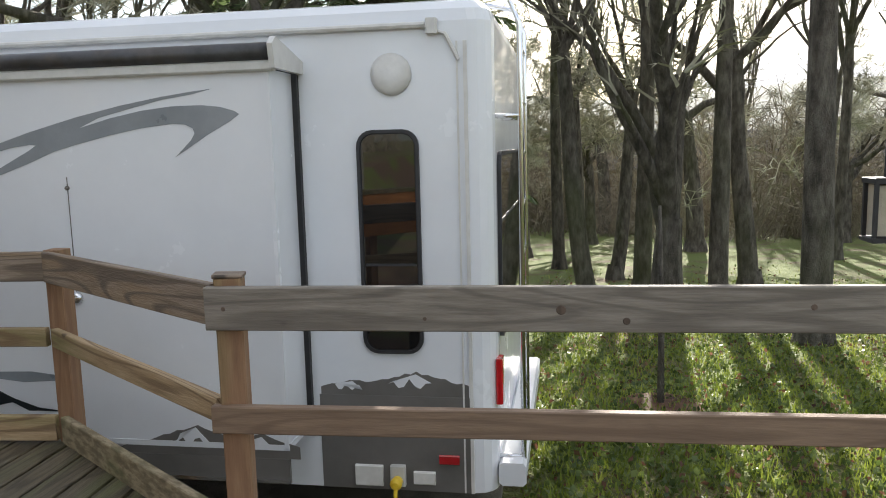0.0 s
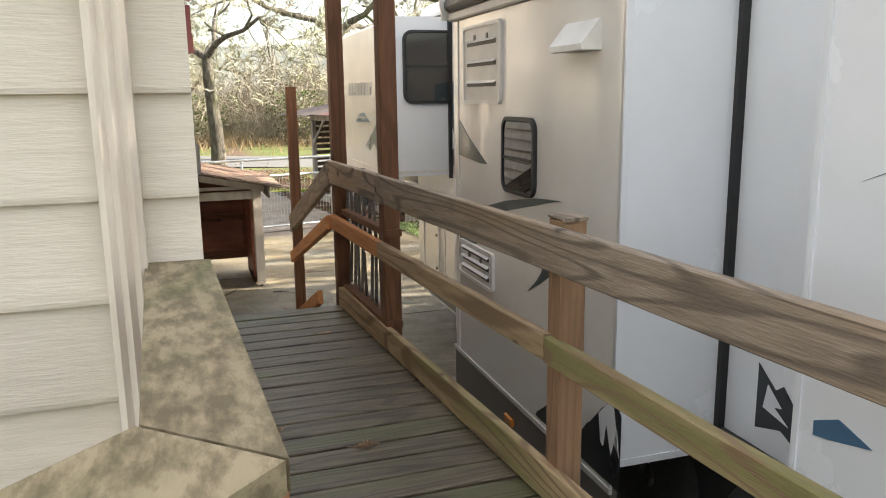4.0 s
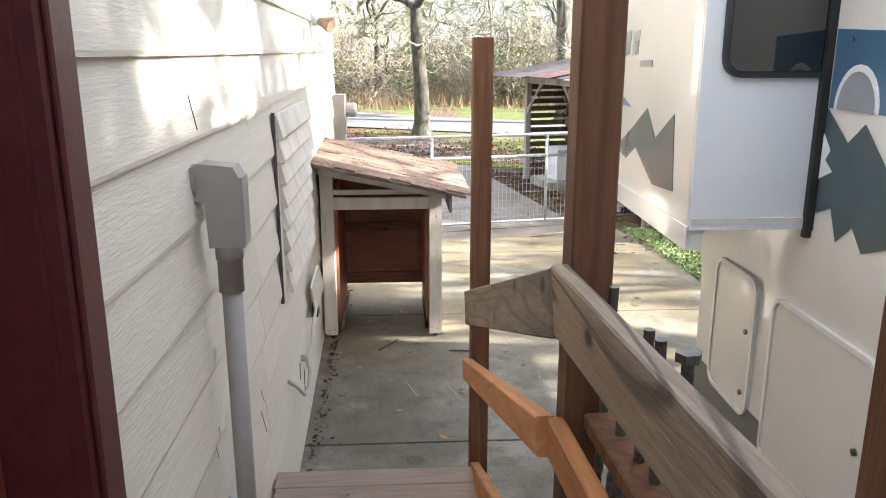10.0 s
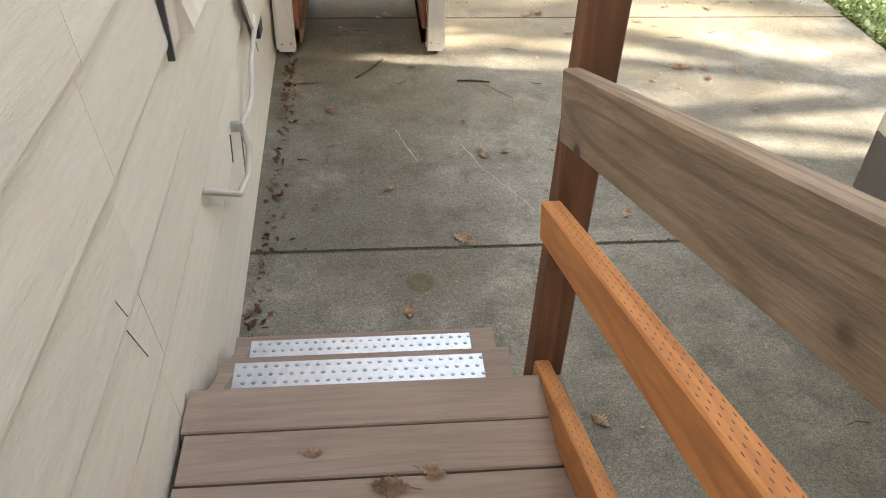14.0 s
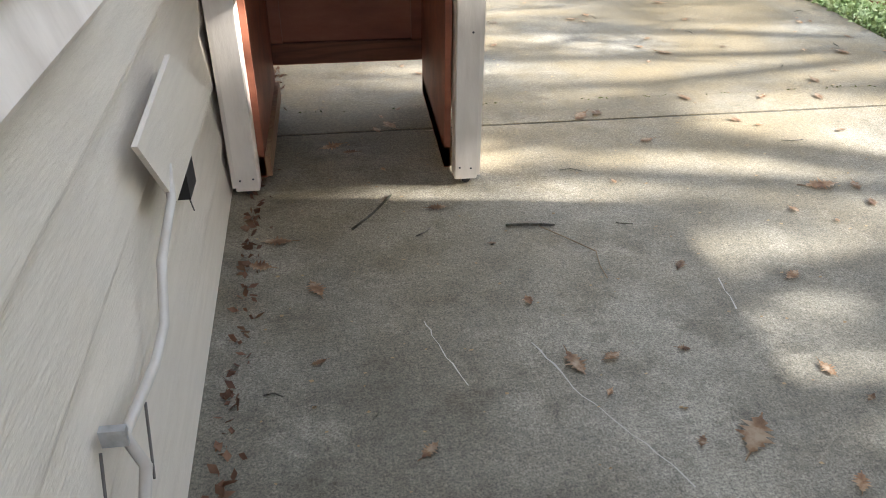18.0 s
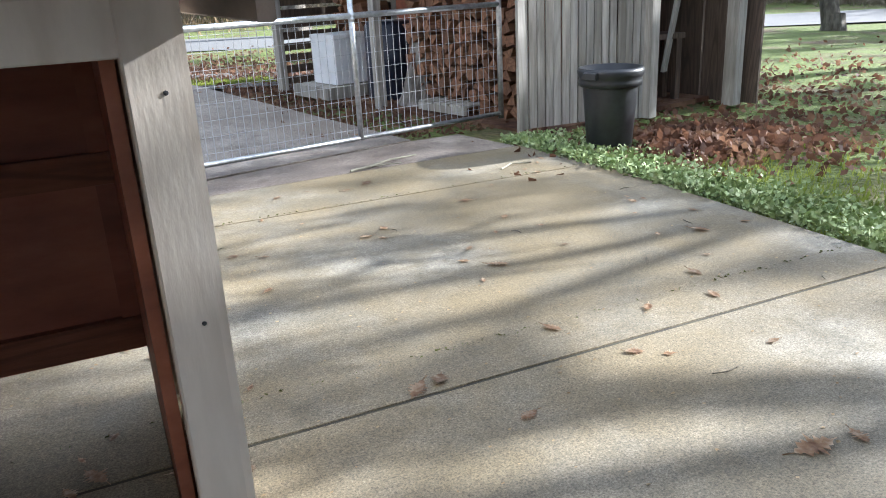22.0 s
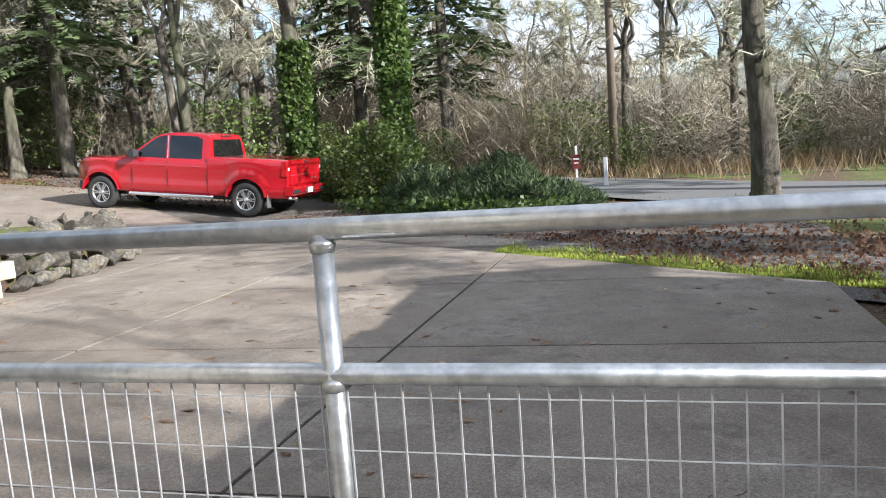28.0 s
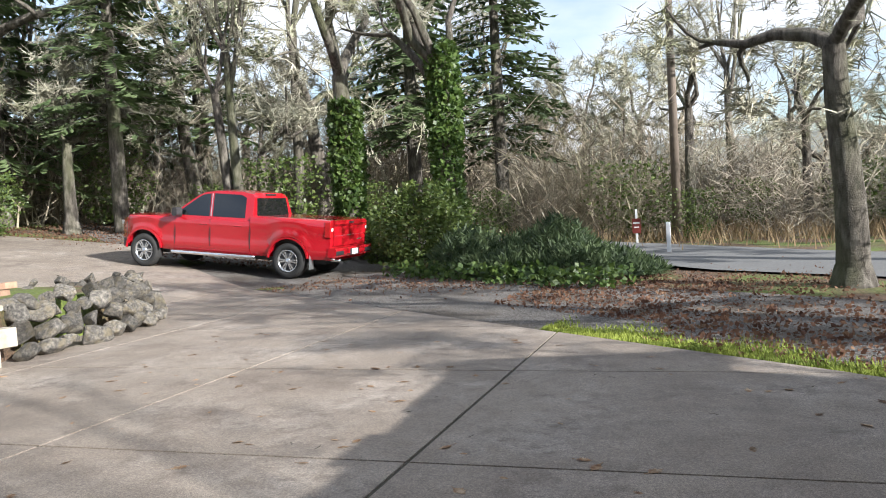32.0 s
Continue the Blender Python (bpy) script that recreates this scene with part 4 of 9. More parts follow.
apron = [(0.012, 5.16), (3.60, 5.33), (3.46, 6.02), tuple(D0 + DW * 3.2 - DV * 1.46), tuple(D0 - DV * 1.46), tuple(D0 - DW * 6 - DV * 1.46), (-5.8, 4.2), (0.012, 4.9)]
slab(apron, drive, M_DRIVE, lambda x, y: -0.003)

g = Geo()
rows_g = 22
for i in range(rows_g + 1):
    for j in range(9):
        px, py = 4.5 - 32 * i / rows_g, 0.0
        py = (0.43 * 1.54 + 0.903 * 11.9 - 0.43 * px) / 0.903 - 0.5
        d = j * (4.6 + (2.0 if i > 8 else 0)) / 8 * (0.45 if i < 3 else 1)
        x, y = px + 0.43 * d, py + 0.903 * d
        g.v.append((x, y, height(x, y) + 0.02 + 0.03 * noise.noise((x * 0.8, y * 0.8, 0))))
g.f = [(i * 9 + j, i * 9 + j + 1, (i + 1) * 9 + j + 1, (i + 1) * 9 + j) for i in range(rows_g) for j in range(8)]
g.f = [f[::-1] for f in g.f]
tagged(part("gravel_track", g, M_GRAVEL, smooth=True), "gravel parking strip with tyre tracks and fallen leaves", "gravel", kind="structure")
g = Geo()
line = [(40, 8), (14, 16.5), (0, 22.6), (-14, 31), (-34, 40), (-70, 56)]
for i, (x, y) in enumerate(line):
    a, b = line[max(0, i - 1)], line[min(len(line) - 1, i + 1)]
    d = Vector((b[0] - a[0], b[1] - a[1])).normalized()
    for s in (-2.3, 2.3):
        px, py = x - d.y * s, y + d.x * s
        g.v.append((px, py, height(px, py) + 0.05))
g.f = [(2 * i + 1, 2 * i, 2 * i + 2, 2 * i + 3) for i in range(len(line) - 1)]
tagged(part("road", g, M_ASPHALT), "narrow grey asphalt road beyond the yard", "road", kind="structure")

# ---- deck, landing and steps ----
DECK, LAND = 0.945, 0.487
deck = thing("deck", "weathered grey-green wooden deck boards", "deck", kind="structure")


def board(length, w, mat, axis=0, t=0.036, name="deck_board"):
    g = Geo().box(0, length, 0, w, -t, 0, None, 0.004) if axis == 0 else Geo().box(0, w, 0, length, -t, 0, None, 0.004)
    return mesh_of(name, g.v, g.f, mat)


y = -2.77 - 0.0
pitch, bw = 0.1475, 0.1315
me_x = board(1.02, bw, M_DECK)
while y - bw > -5.85:
    ex = max(0.0, (-2.77 - y) * 0.06)
    piece("deck_board", me_x if ex < 0.05 else board(0.98 + ex + 0.06, bw, M_DECK), deck, pose(0.045 + rng.uniform(-0.004, 0.004), y - bw, DECK + rng.uniform(-0.002, 0.002)))
    y -= pitch
y_top = -5.85
while y > -11.5:
    left = 0.0 if y > -6.80 else max(-3.4, 0.0 + (y + 6.80) / 0.90)
    right = 1.27 if y > -7.12 else max(0.26, 0.29 + (y + 8.42) / 1.30)
    piece("deck_board", board(right - left, bw, M_DECK), deck, pose(left, y - bw, DECK + rng.uniform(-0.002, 0.002)))
    y -= pitch
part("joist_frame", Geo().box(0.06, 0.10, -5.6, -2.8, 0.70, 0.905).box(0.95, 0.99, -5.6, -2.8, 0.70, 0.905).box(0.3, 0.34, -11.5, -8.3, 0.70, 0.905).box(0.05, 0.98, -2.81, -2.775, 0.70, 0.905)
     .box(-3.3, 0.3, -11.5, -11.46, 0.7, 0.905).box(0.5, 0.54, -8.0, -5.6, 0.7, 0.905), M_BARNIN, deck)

steps = thing("landing_steps", "brown painted wooden landing and steps with zinc tread strips", "steps")
y = -1.12
me_l = board(0.875, 0.134, M_LAND, name="step_board")
while y > -2.52:
    piece("step_board", me_l, steps, pose(0.045 + rng.uniform(-0.006, 0.006), y - 0.134, LAND + rng.uniform(-0.0015, 0.0015)))
    y -= 0.1405
for k in range(2):
    piece("step_board", me_l, steps, pose(0.045, -2.49 - 0.14 * k - 0.134, 0.715))
for q in ((0.05, 0.91, -2.50, -2.475, LAND, 0.678), (0.05, 0.92, -1.155, -1.13, 0.33, 0.45), (0.05, 0.92, -2.79, -2.77, 0.70, 0.905)):
    part("riser", Geo().box(*q), M_LAND, steps)
me_s = board(0.83, 0.128, M_LAND, name="step_board")
for z, y in ((0.325, -1.13), (0.162, -0.885)):
    for k in range(2):
        piece("step_board", me_s, steps, pose(0.05, y + 0.135 * k, z))
    part("riser", Geo().box(0.06, 0.87, y + 0.235, y + 0.255, z - 0.16, z - 0.036), M_LAND, steps)
    st = Geo().box(0.10, 0.80, y + 0.115, y + 0.235, z + 0.001, z + 0.004)
    strip = part("tread_strip", st, M_STRIP, steps, "zinc tread strip with raised dots")
    dots = Geo()
    for i in range(24):
        for j in range(4):
            cx, cy = 0.115 + 0.029 * i + (0.014 if j % 2 else 0), y + 0.13 + 0.03 * j
            dots.lathe([(0.007, 0), (0.0045, 0.003)], 6, pose(cx, cy, z + 0.004))
    part("dots", dots, M_STEEL, strip)
part("stringer", Geo().prism([(-2.5, 0.45), (-1.12, 0.45), (-0.62, 0.13), (-0.62, 0.0), (-1.0, 0.0), (-2.5, 0.25)], 0.06, 0.10, axis=0), M_LAND, steps)
for x in (0.1, 0.8):
    part("leg", Geo().box(x, x + 0.08, -2.4, -2.3, -0.01, 0.45), M_LAND, steps)

# ---- railings ----
rail = thing("deck_railing", "weathered wooden deck railing on brown posts", "railing")
PA, PB, PC, PD, PE = (1.052, -3.69), (0.990, -2.71), (0.948, -1.02), (1.252, -7.13), (0.30, -8.445)
post("post", *PA, 0.0, 3.35, M_POST, rail, 0.092, "tall dark red-brown post")
post("post", *PB, 0.0, 3.35, M_POST, rail, 0.089, "tall dark red-brown post")
post("post", *PC, 0.0, 2.37, M_POST, rail, 0.082, "slim dark red-brown post")
post("post", 1.155, -5.47, 0.35, 1.905, M_POST2, rail)
post("post", PD[0] - 0.006, PD[1] - 0.04, 0.2, 1.895, M_POST2, rail)
post("post", PE[0], PE[1], 0.2, 1.925, M_POST2, rail, turn=12)
post("post", 0.345, -11.0, 0.2, 1.91, M_POST2, rail)
for x, y, a in ((1.155, -5.47, 3), (PE[0], PE[1], 14)):
    ob = part("post_cap", Geo().box(-0.044, 0.044, -0.05, 0.05, 0, 0.012, None, 0.004), M_RAIL, rail, "split grey post cap")
    ob.matrix_local = pose(x, y, 1.906 if y > -8 else 1.926, 2, 0, a)
in_x = 0.064
beam("top_rail", (PD[0] - in_x - 0.01, PD[1] - 0.02, 1.893), (0.982, -3.74, 1.892), 0.038, 0.14, M_RAIL, rail)
beam("top_rail", (0.982, -3.738, 1.895), (0.924, -2.745, 1.893), 0.038, 0.14, M_RAIL, rail)
beam("mid_rail", (PD[0] - in_x - 0.01, PD[1], 1.525), (1.10, -5.46, 1.525), 0.038, 0.09, M_RAILX, rail)
beam("mid_rail", (1.10, -5.455, 1.53), (0.985, -3.74, 1.54), 0.038, 0.09, M_RAILX, rail, "mossy tan mid rail")
beam("mid_rail", (0.985, -3.735, 1.54), (0.930, -2.735, 1.545), 0.038, 0.09, M_RAILN, rail, "newer orange mid rail")
beam("toe_board", (PD[0] - in_x, PD[1], 1.085), (0.962, -2.78, 1.07), 0.038, 0.125, M_RAILX, rail, "mossy tan toe board along the deck")
M_POST2Y = wood("dull brown rail wood", ((0.13, 0.085, 0.055), (0.20, 0.135, 0.09), (0.26, 0.18, 0.12)), 1)
M_RAILS = wood("worn brown rail wood", ((0.12, 0.085, 0.058), (0.23, 0.172, 0.12), (0.32, 0.25, 0.18)), 1, stain=(0.060, 0.052, 0.045), stain_amount=0.75, knots=1.2)
M_RAILY = wood("grey wood", ((0.10, 0.085, 0.07), (0.20, 0.175, 0.145), (0.29, 0.26, 0.22)), 1, knots=0.9)
beam("top_rail", (1.176, -7.158, 1.893), (0.31, -8.385, 1.90), 0.038, 0.145, M_RAIL, rail)
beam("mid_rail", (1.185, -7.165, 1.52), (0.31, -8.385, 1.50), 0.038, 0.09, M_RAILX, rail)
beam("toe_board", (1.19, -7.17, 1.08), (0.29, -8.40, 1.08), 0.038, 0.135, M_MOSSCAP, rail, "mossy toe board")
beam("top_rail", (PE[0] - 0.055, PE[1] + 0.06, 1.902), (0.285, -11.6, 1.905), 0.038, 0.145, M_RAILY, rail, "grey knotty top rail")
beam("mid_rail", (PE[0] - 0.055, PE[1] + 0.06, 1.495), (0.285, -11.6, 1.50), 0.038, 0.095, M_POST2Y, rail)
for y, z, r in ((-9.55, 1.83, 0.016), (-9.75, 1.795, 0.012), (-9.12, 1.80, 0.007), (-8.45, 1.83, 0.008), (-10.3, 1.84, 0.01)):
    part("knot", Geo().lathe([(r, 0), (r * 0.8, 0.002)], 10, pose(PE[0] - 0.055 + (PE[1] + 0.06 - y) * 0.0127 - 0.0195, y, z, 0, -90, 0)), M_BARNIN, rail)
# sloping rails beside the steps
beam("stair_rail", (0.918, -2.745, 1.885), (0.895, -1.06, 1.302), 0.038, 0.145, M_RAILS, rail, "grey-brown sloping top rail with a big knot")
beam("stair_rail", (0.912, -2.71, 1.535), (0.892, -1.06, 0.985), 0.045, 0.09, M_RAILN, rail, "orange sloping mid rail")
beam("stair_rail", (0.93, -2.12, 0.89), (0.93, -0.97, 0.435), 0.04, 0.10, M_RAILN, rail, "orange low rail beside the landing")
beam("stair_rail", (0.975, -2.2, 0.72), (0.98, -1.02, 0.40), 0.03, 0.09, M_RAIL, rail)
def incise(a, b, w, h, rows, name="incision"):
    """Rows of small dark treatment slits along the top edge of a rail."""
    a, b = Vector(a), Vector(b)
    d = (b - a).normalized()
    side = Vector((d.y, -d.x, 0)).normalized()
    upw = side.cross(d)
    if upw.z < 0:
        upw = -upw
    g = Geo()
    n = int((b - a).length / 0.03)
    for k in range(rows):
        for i in range(n):
            c = a + d * (0.03 * (i + 0.5 * (k % 2))) + upw * 0.0006 + side * w * ((k + 0.5) / rows - 0.5) * 0.8
            u, v = d * 0.0045, side * 0.0008
            g.add([tuple(c - u - v), tuple(c + u - v), tuple(c + u + v), tuple(c - u + v)], [(0, 1, 2, 3) if side.cross(d).z < 0 else (3, 2, 1, 0)])
    tagged(part(name, g, M_BARNIN, rail), "", kind="stuff")


incise((0.912, -2.71, 1.535), (0.892, -1.06, 0.985), 0.045, 0.09, 4)
incise((0.93, -2.12, 0.89), (0.93, -0.97, 0.435), 0.04, 0.10, 3)
# shelf with loose bolts beside the tall posts
shelf = thing("bolt_shelf", "brown plank with upright loose bolts and rods beside the railing", "shelf")
beam("plank", (1.055, -3.76, 1.60), (1.02, -2.80, 1.585), 0.09, 0.038, M_POST, shelf)
beam("plank", (1.05, -3.76, 1.10), (1.02, -2.80, 1.09), 0.09, 0.038, M_POST, shelf)
for i in range(9):
    y = -3.62 + 0.105 * i + rng.uniform(-0.02, 0.02)
    top = 1.60 + rng.uniform(0.16, 0.27)
    b = Geo().lathe([(0.0105, -0.16), (0.0105, top - 1.60)], 8)
    if i % 3 == 1:
        b.lathe([(0.021, top - 1.60), (0.021, top - 1.585)], 6)
    if i % 2:
        for j in range(8):
            b.lathe([(0.0105, -0.15 + 0.012 * j), (0.0135, -0.146 + 0.012 * j), (0.0105, -0.142 + 0.012 * j)], 8)
    ob = part("bolt", b, M_BOLT, shelf)
    ob.matrix_local = pose(1.052 - 0.036 * (i / 9), y, 1.60, rng.uniform(-3, 3), rng.uniform(-3, 3), 0)
    ob = part("rod", Geo().lathe([(0.010, 0), (0.010, rng.uniform(0.26, 0.40))], 8), M_BOLT, shelf)
    ob.matrix_local = pose(1.045 - 0.02 * (i / 9), y, 1.10, rng.uniform(-3, 3), rng.uniform(-3, 3), 0)

cap = thing("cap_railing", "orange stained railing with a mossy flat wooden cap", "railing")
C0, C1 = Vector((-0.01, Y_END - 0.04, 1.93)), Vector((0.015, -6.80, 1.93))
CD = Vector((-0.735, -0.678, 0)).normalized()
C2 = C1 + CD * 3.3
CN = Vector((CD.y, -CD.x, 0))
def cap_piece(p, q, p2, q2):
    v = [(*p.xy, 1.93), (*q.xy, 1.93), (*q2.xy, 1.93), (*p2.xy, 1.93)]
    g = Geo().add(v + [(x, y, 1.892) for x, y, _ in v], [(3, 2, 1, 0), (4, 5, 6, 7), (0, 1, 5, 4), (1, 2, 6, 5), (2, 3, 7, 6), (3, 0, 4, 7)])
    return part("cap_board", g, M_MOSSCAP, cap, "mossy flat cap board")
E0 = Vector((1, -0.06, 0)) * 0.070
mi = Vector((0.045, -0.065, 0))
cap_piece(C0 - E0, C1 - mi - Vector((0.03, -0.03, 0)), C0 + E0, C1 + mi + Vector((0.03, 0.015, 0)))
cap_piece(C1 - mi - Vector((0.034, -0.026, 0)), C2 + CN * 0.075, C1 + mi + Vector((0.026, 0.011, 0)), C2 - CN * 0.075)
side = CN if CN.x > 0 else -CN
beam("fascia", C1 + side * 0.050 + Vector((0, 0, -0.039)) + CD * 0.0, C2 + side * 0.050 + Vector((0, 0, -0.039)), 0.038, 0.14, M_RAILN, cap)
beam("lower_rail", C1 + side * 0.075 + Vector((0.02, 0.02, -0.30)), C2 + side * 0.075 + Vector((0, 0, -0.30)), 0.038, 0.14, M_RAILN, cap)
beam("fascia", (C0.x + 0.05, C0.y, 1.89), (C1.x + 0.06, C1.y, 1.89), 0.038, 0.09, M_ORANGE, cap)
for k in (0.06, 1.25, 2.5):
    q = C1 + CD * k
    post("post", q.x, q.y, 0.945, 1.89, M_POST2, cap, turn=40)
post("post", C0.x + 0.02, C0.y - 0.10, 0.945, 1.89, M_POST, cap)

# beam over the door side, on the tall posts
porch = thing("porch_beam", "red-brown timber beam carried by the tall posts", "beam")
part("beam", Geo().box(0.99, 1.09, -4.0, -2.55, 3.35, 3.52, None, 0.006), M_POST, porch)
for y in (-3.9, -3.3, -2.7):
    part("rafter", Geo().prism([(0.04, 3.60), (1.35, 3.52), (1.35, 3.62), (0.04, 3.70)], y, y + 0.045, axis=1), M_POST, porch)


# ---- small lean-to on wheels ----
shed = thing("wood_rack", "cream framed lean-to rack with red-brown plywood sides and shingled roof", "rack")
SX0, SX1, SY0, SY1 = -0.015, 0.928, 1.79, 2.78
for x, y, h in ((SX0, SY0, 1.47), (SX1 - 0.09, SY0, 1.25), (SX0, SY1 - 0.09, 1.47), (SX1 - 0.09, SY1 - 0.09, 1.25)):
    ob = part("leg", Geo().box(0, 0.09, 0, 0.09, 0, h - 0.03, None, 0.004), M_CREAMTRIM, shed)
    ob.matrix_local = pose(x, y, 0.03)
    w = part("caster", Geo().lathe([(0.012, -0.012), (0.026, -0.010), (0.026, 0.010), (0.012, 0.012)], 12, pose(x + 0.05, y + 0.03, 0.018, 90, 0, 0) @ Matrix.Scale(0.69, 4)).box(x + 0.03, x + 0.07, y + 0.02, y + 0.05, 0.022, 0.032), M_BLACK, shed)
part("front_bar", Geo().box(SX0 + 0.09, SX1 - 0.09, SY0 + 0.01, SY0 + 0.05, 1.088, 1.185, None, 0.003), M_CREAMTRIM, shed)
part("front_bar", Geo().box(SX0 + 0.09, SX1 - 0.09, SY0 + 0.03, SY0 + 0.06, 1.205, 1.245, None, 0.003), M_CREAMTRIM, shed)
rake = Geo().prism([(SX0 - 0.05, 1.385), (SX1 + 0.05, 1.175), (SX1 + 0.05, 1.27), (SX0 - 0.05, 1.485)], SY0 - 0.03, SY0 - 0.001, axis=1)
part("rafter", rake, M_CREAMTRIM, shed)
part("rafter", Geo().prism([(SX0, 1.40), (SX1, 1.23), (SX1, 1.29), (SX0, 1.475)], SY1 - 0.03, SY1, axis=1), M_CREAMTRIM, shed)
part("back_panel", Geo().box(SX0 + 0.09, SX1 - 0.09, SY1 - 0.07, SY1 - 0.055, 0.20, 1.30), M_PLY, shed)
part("batten", Geo().box(SX0 + 0.09, SX1 - 0.09, SY1 - 0.10, SY1 - 0.07, 0.705, 0.79), M_BATTEN, shed)
part("batten", Geo().box(SX0 + 0.09, SX1 - 0.09, SY1 - 0.10, SY1 - 0.07, 0.215, 0.31), M_BATTEN, shed)
for x in (SX0 + 0.12, SX1 - 0.17):
    for za, zb in ((0.312, 0.703), (0.792, 1.29)):
        part("batten", Geo().box(x, x + 0.05, SY1 - 0.095, SY1 - 0.07, za, zb), M_PLY, shed)
for x in (SX0 + 0.09, SX1 - 0.12):
    part("side_panel", Geo().box(x, x + 0.025, SY0 + 0.09, SY1 - 0.09, 0.04, 1.28), M_PLY, shed)
    part("runner", Geo().box(x - 0.0, x + 0.045, SY0 + 0.09, SY1 - 0.09, 0.045, 0.13), M_POST2, shed)
for x, z in ((SX0 + 0.02, 0.075), (SX0 + 0.07, 0.08), (SX1 - 0.07, 0.08), (SX1 - 0.025, 0.075), (SX1 - 0.03, 0.62), (SX1 - 0.03, 1.03)):
    part("screw", Geo().lathe([(0.005, -0.001), (0.004, 0.0015), (0, 0.0018)], 8, pose(x, SY0, z, 90, 0, 0)), M_DARKMETAL, shed)
part("outer_panel", Geo().box(SX1 - 0.004, SX1 + 0.012, SY0 + 0.0, SY1, 0.045, 1.22), M_CREAMTRIM, shed)
part("outer_panel", Geo().box(SX0 - 0.012, SX0 + 0.004, SY0 + 0.0, SY1, 0.045, 1.40), M_CREAMTRIM, shed)


def roof_z(x):
    return 1.49 - (x - SX0) * 0.215


part("roof_deck", Geo().prism([(-0.10, roof_z(-0.10)), (1.10, roof_z(1.10)), (1.10, roof_z(1.10) + 0.02), (-0.10, roof_z(-0.10) + 0.02)], 1.36, 2.98, axis=1), M_SOFFIT, shed)
part("fascia", Geo().box(0.972, 0.994, 1.37, 2.88, 1.145, 1.272, None, 0.003), M_SOFFIT, shed, "dark weathered eave board")
part("rafter_tail", Geo().box(0.93, 1.06, 2.885, 2.93, 1.19, 1.255), M_RAILN, shed)
shingle = []
for k in range(4):
    e = 0.002 * k
    q = Geo().add([(0, 0, 0.0), (0.26, 0, -0.006), (0.26, 0.146 - e, -0.006), (0, 0.146 - e, 0), (0, 0, 0.006), (0.26, 0, 0.004 + e), (0.26, 0.146 - e, 0.004 + e), (0, 0.146 - e, 0.006)],
                  [(0, 3, 2, 1), (4, 5, 6, 7), (0, 1, 5, 4), (2, 3, 7, 6), (0, 4, 7, 3), (1, 2, 6, 5)])
    shingle.append(mesh_of("shingle", q.v, q.f, M_SHINGLE))
for i in range(6):
    x0 = -0.13 + 0.205 * i
    for j in range(11):
        piece("shingle", shingle[(i * 3 + j * 7) % 4], shed, pose(x0, 1.335 + 0.15 * j + (0.07 if i % 2 else 0), roof_z(x0) + 0.028, 0, math.degrees(math.atan(0.215)), 0))

# ---- gate ----
gate = thing("farm_gate", "galvanized tube farm gate with welded wire mesh", "gate")
G1, GD = Vector((1.03, 5.61, 0)), Vector((1.55, 0.278, 0)).normalized()
def gp(s, z):
    p = G1 + GD * s
    return (p.x, p.y, z)
S0, S1 = -3.3, 2.92
part("top_rail", Geo().tube([gp(S0, 1.243)] + [gp(S1 - 0.12, 1.250), gp(S1 - 0.05, 1.238), gp(S1 - 0.012, 1.20), gp(S1, 1.15), gp(S1, 0.6), gp(S1, 0.06)], 0.0225, 14), M_STEEL, gate, smooth=True)
part("mid_rail", Geo().tube([gp(S0, 0.955), gp(S1, 0.975)], 0.021, 14), M_STEEL, gate, smooth=True)
part("bottom_rail", Geo().tube([gp(S0, 0.085), gp(S1, 0.10)], 0.018, 12), M_STEEL, gate, smooth=True)
for s in (-1.56, 0.0, 1.575, S0):
    part("upright", Geo().tube([gp(s, 0.085), gp(s, 1.238)], 0.021, 14), M_STEEL, gate, smooth=True)
    for z in (1.231, 0.96):
        part("weld", Geo().lathe([(0.0225, -0.016), (0.0265, 0), (0.024, 0.008)], 10, Matrix.Translation(gp(s, z - 0.012))), M_STEEL, gate, smooth=True)
wire = Geo()
s = S0 + 0.05
while s < S1:
    wire.tube([gp(s, 0.09), gp(s, 0.945)], 0.0025, 4, False)
    s += 0.0555
for i in range(8):
    wire.tube([gp(S0, 0.16 + i * 0.107), gp(S1, 0.165 + i * 0.109)], 0.0016, 4, False)
ob = part("wire_mesh", wire, M_WIRE, gate)
tagged(ob, kind="stuff")

# ---- barn ----
barn = thing("barn", "low weathered grey barn open at the side with a tin roof", "barn", place=pose(3.98, 5.92, 0, 0, 0, 13))
# own frame: x along the front, y towards the back
for i in range(16):
    w = 0.0738
    ob = part("wall_board", Geo().box(0, w - rng.uniform(0.003, 0.009), 0, 0.022, 0, 1.95, None, 0.003), M_BARN, barn)
    ob.matrix_local = pose(0.0 + i * w, -0.34 * (i * w) / 1.2, -0.05, rng.uniform(-0.6, 0.6), 0, -16)
part("corner_board", Geo().box(-0.05, 0.03, -0.03, 0.0, -0.05, 1.95), M_BARN, barn)
part("post", Geo().box(1.14, 1.24, -0.40, -0.30, -0.05, 1.95), M_BARN, barn)
part("post", Geo().box(2.1, 2.22, -0.60, -0.48, -0.05, 1.95), M_BARN, barn)
part("lintel", Geo().prism([(-0.1, 0.02), (2.4, -0.68), (2.4, -0.60), (-0.1, 0.10)], 1.82, 1.97), M_BARN, barn)
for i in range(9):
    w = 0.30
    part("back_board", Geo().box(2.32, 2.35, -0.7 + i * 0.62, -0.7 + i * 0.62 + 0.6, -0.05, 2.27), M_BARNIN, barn)
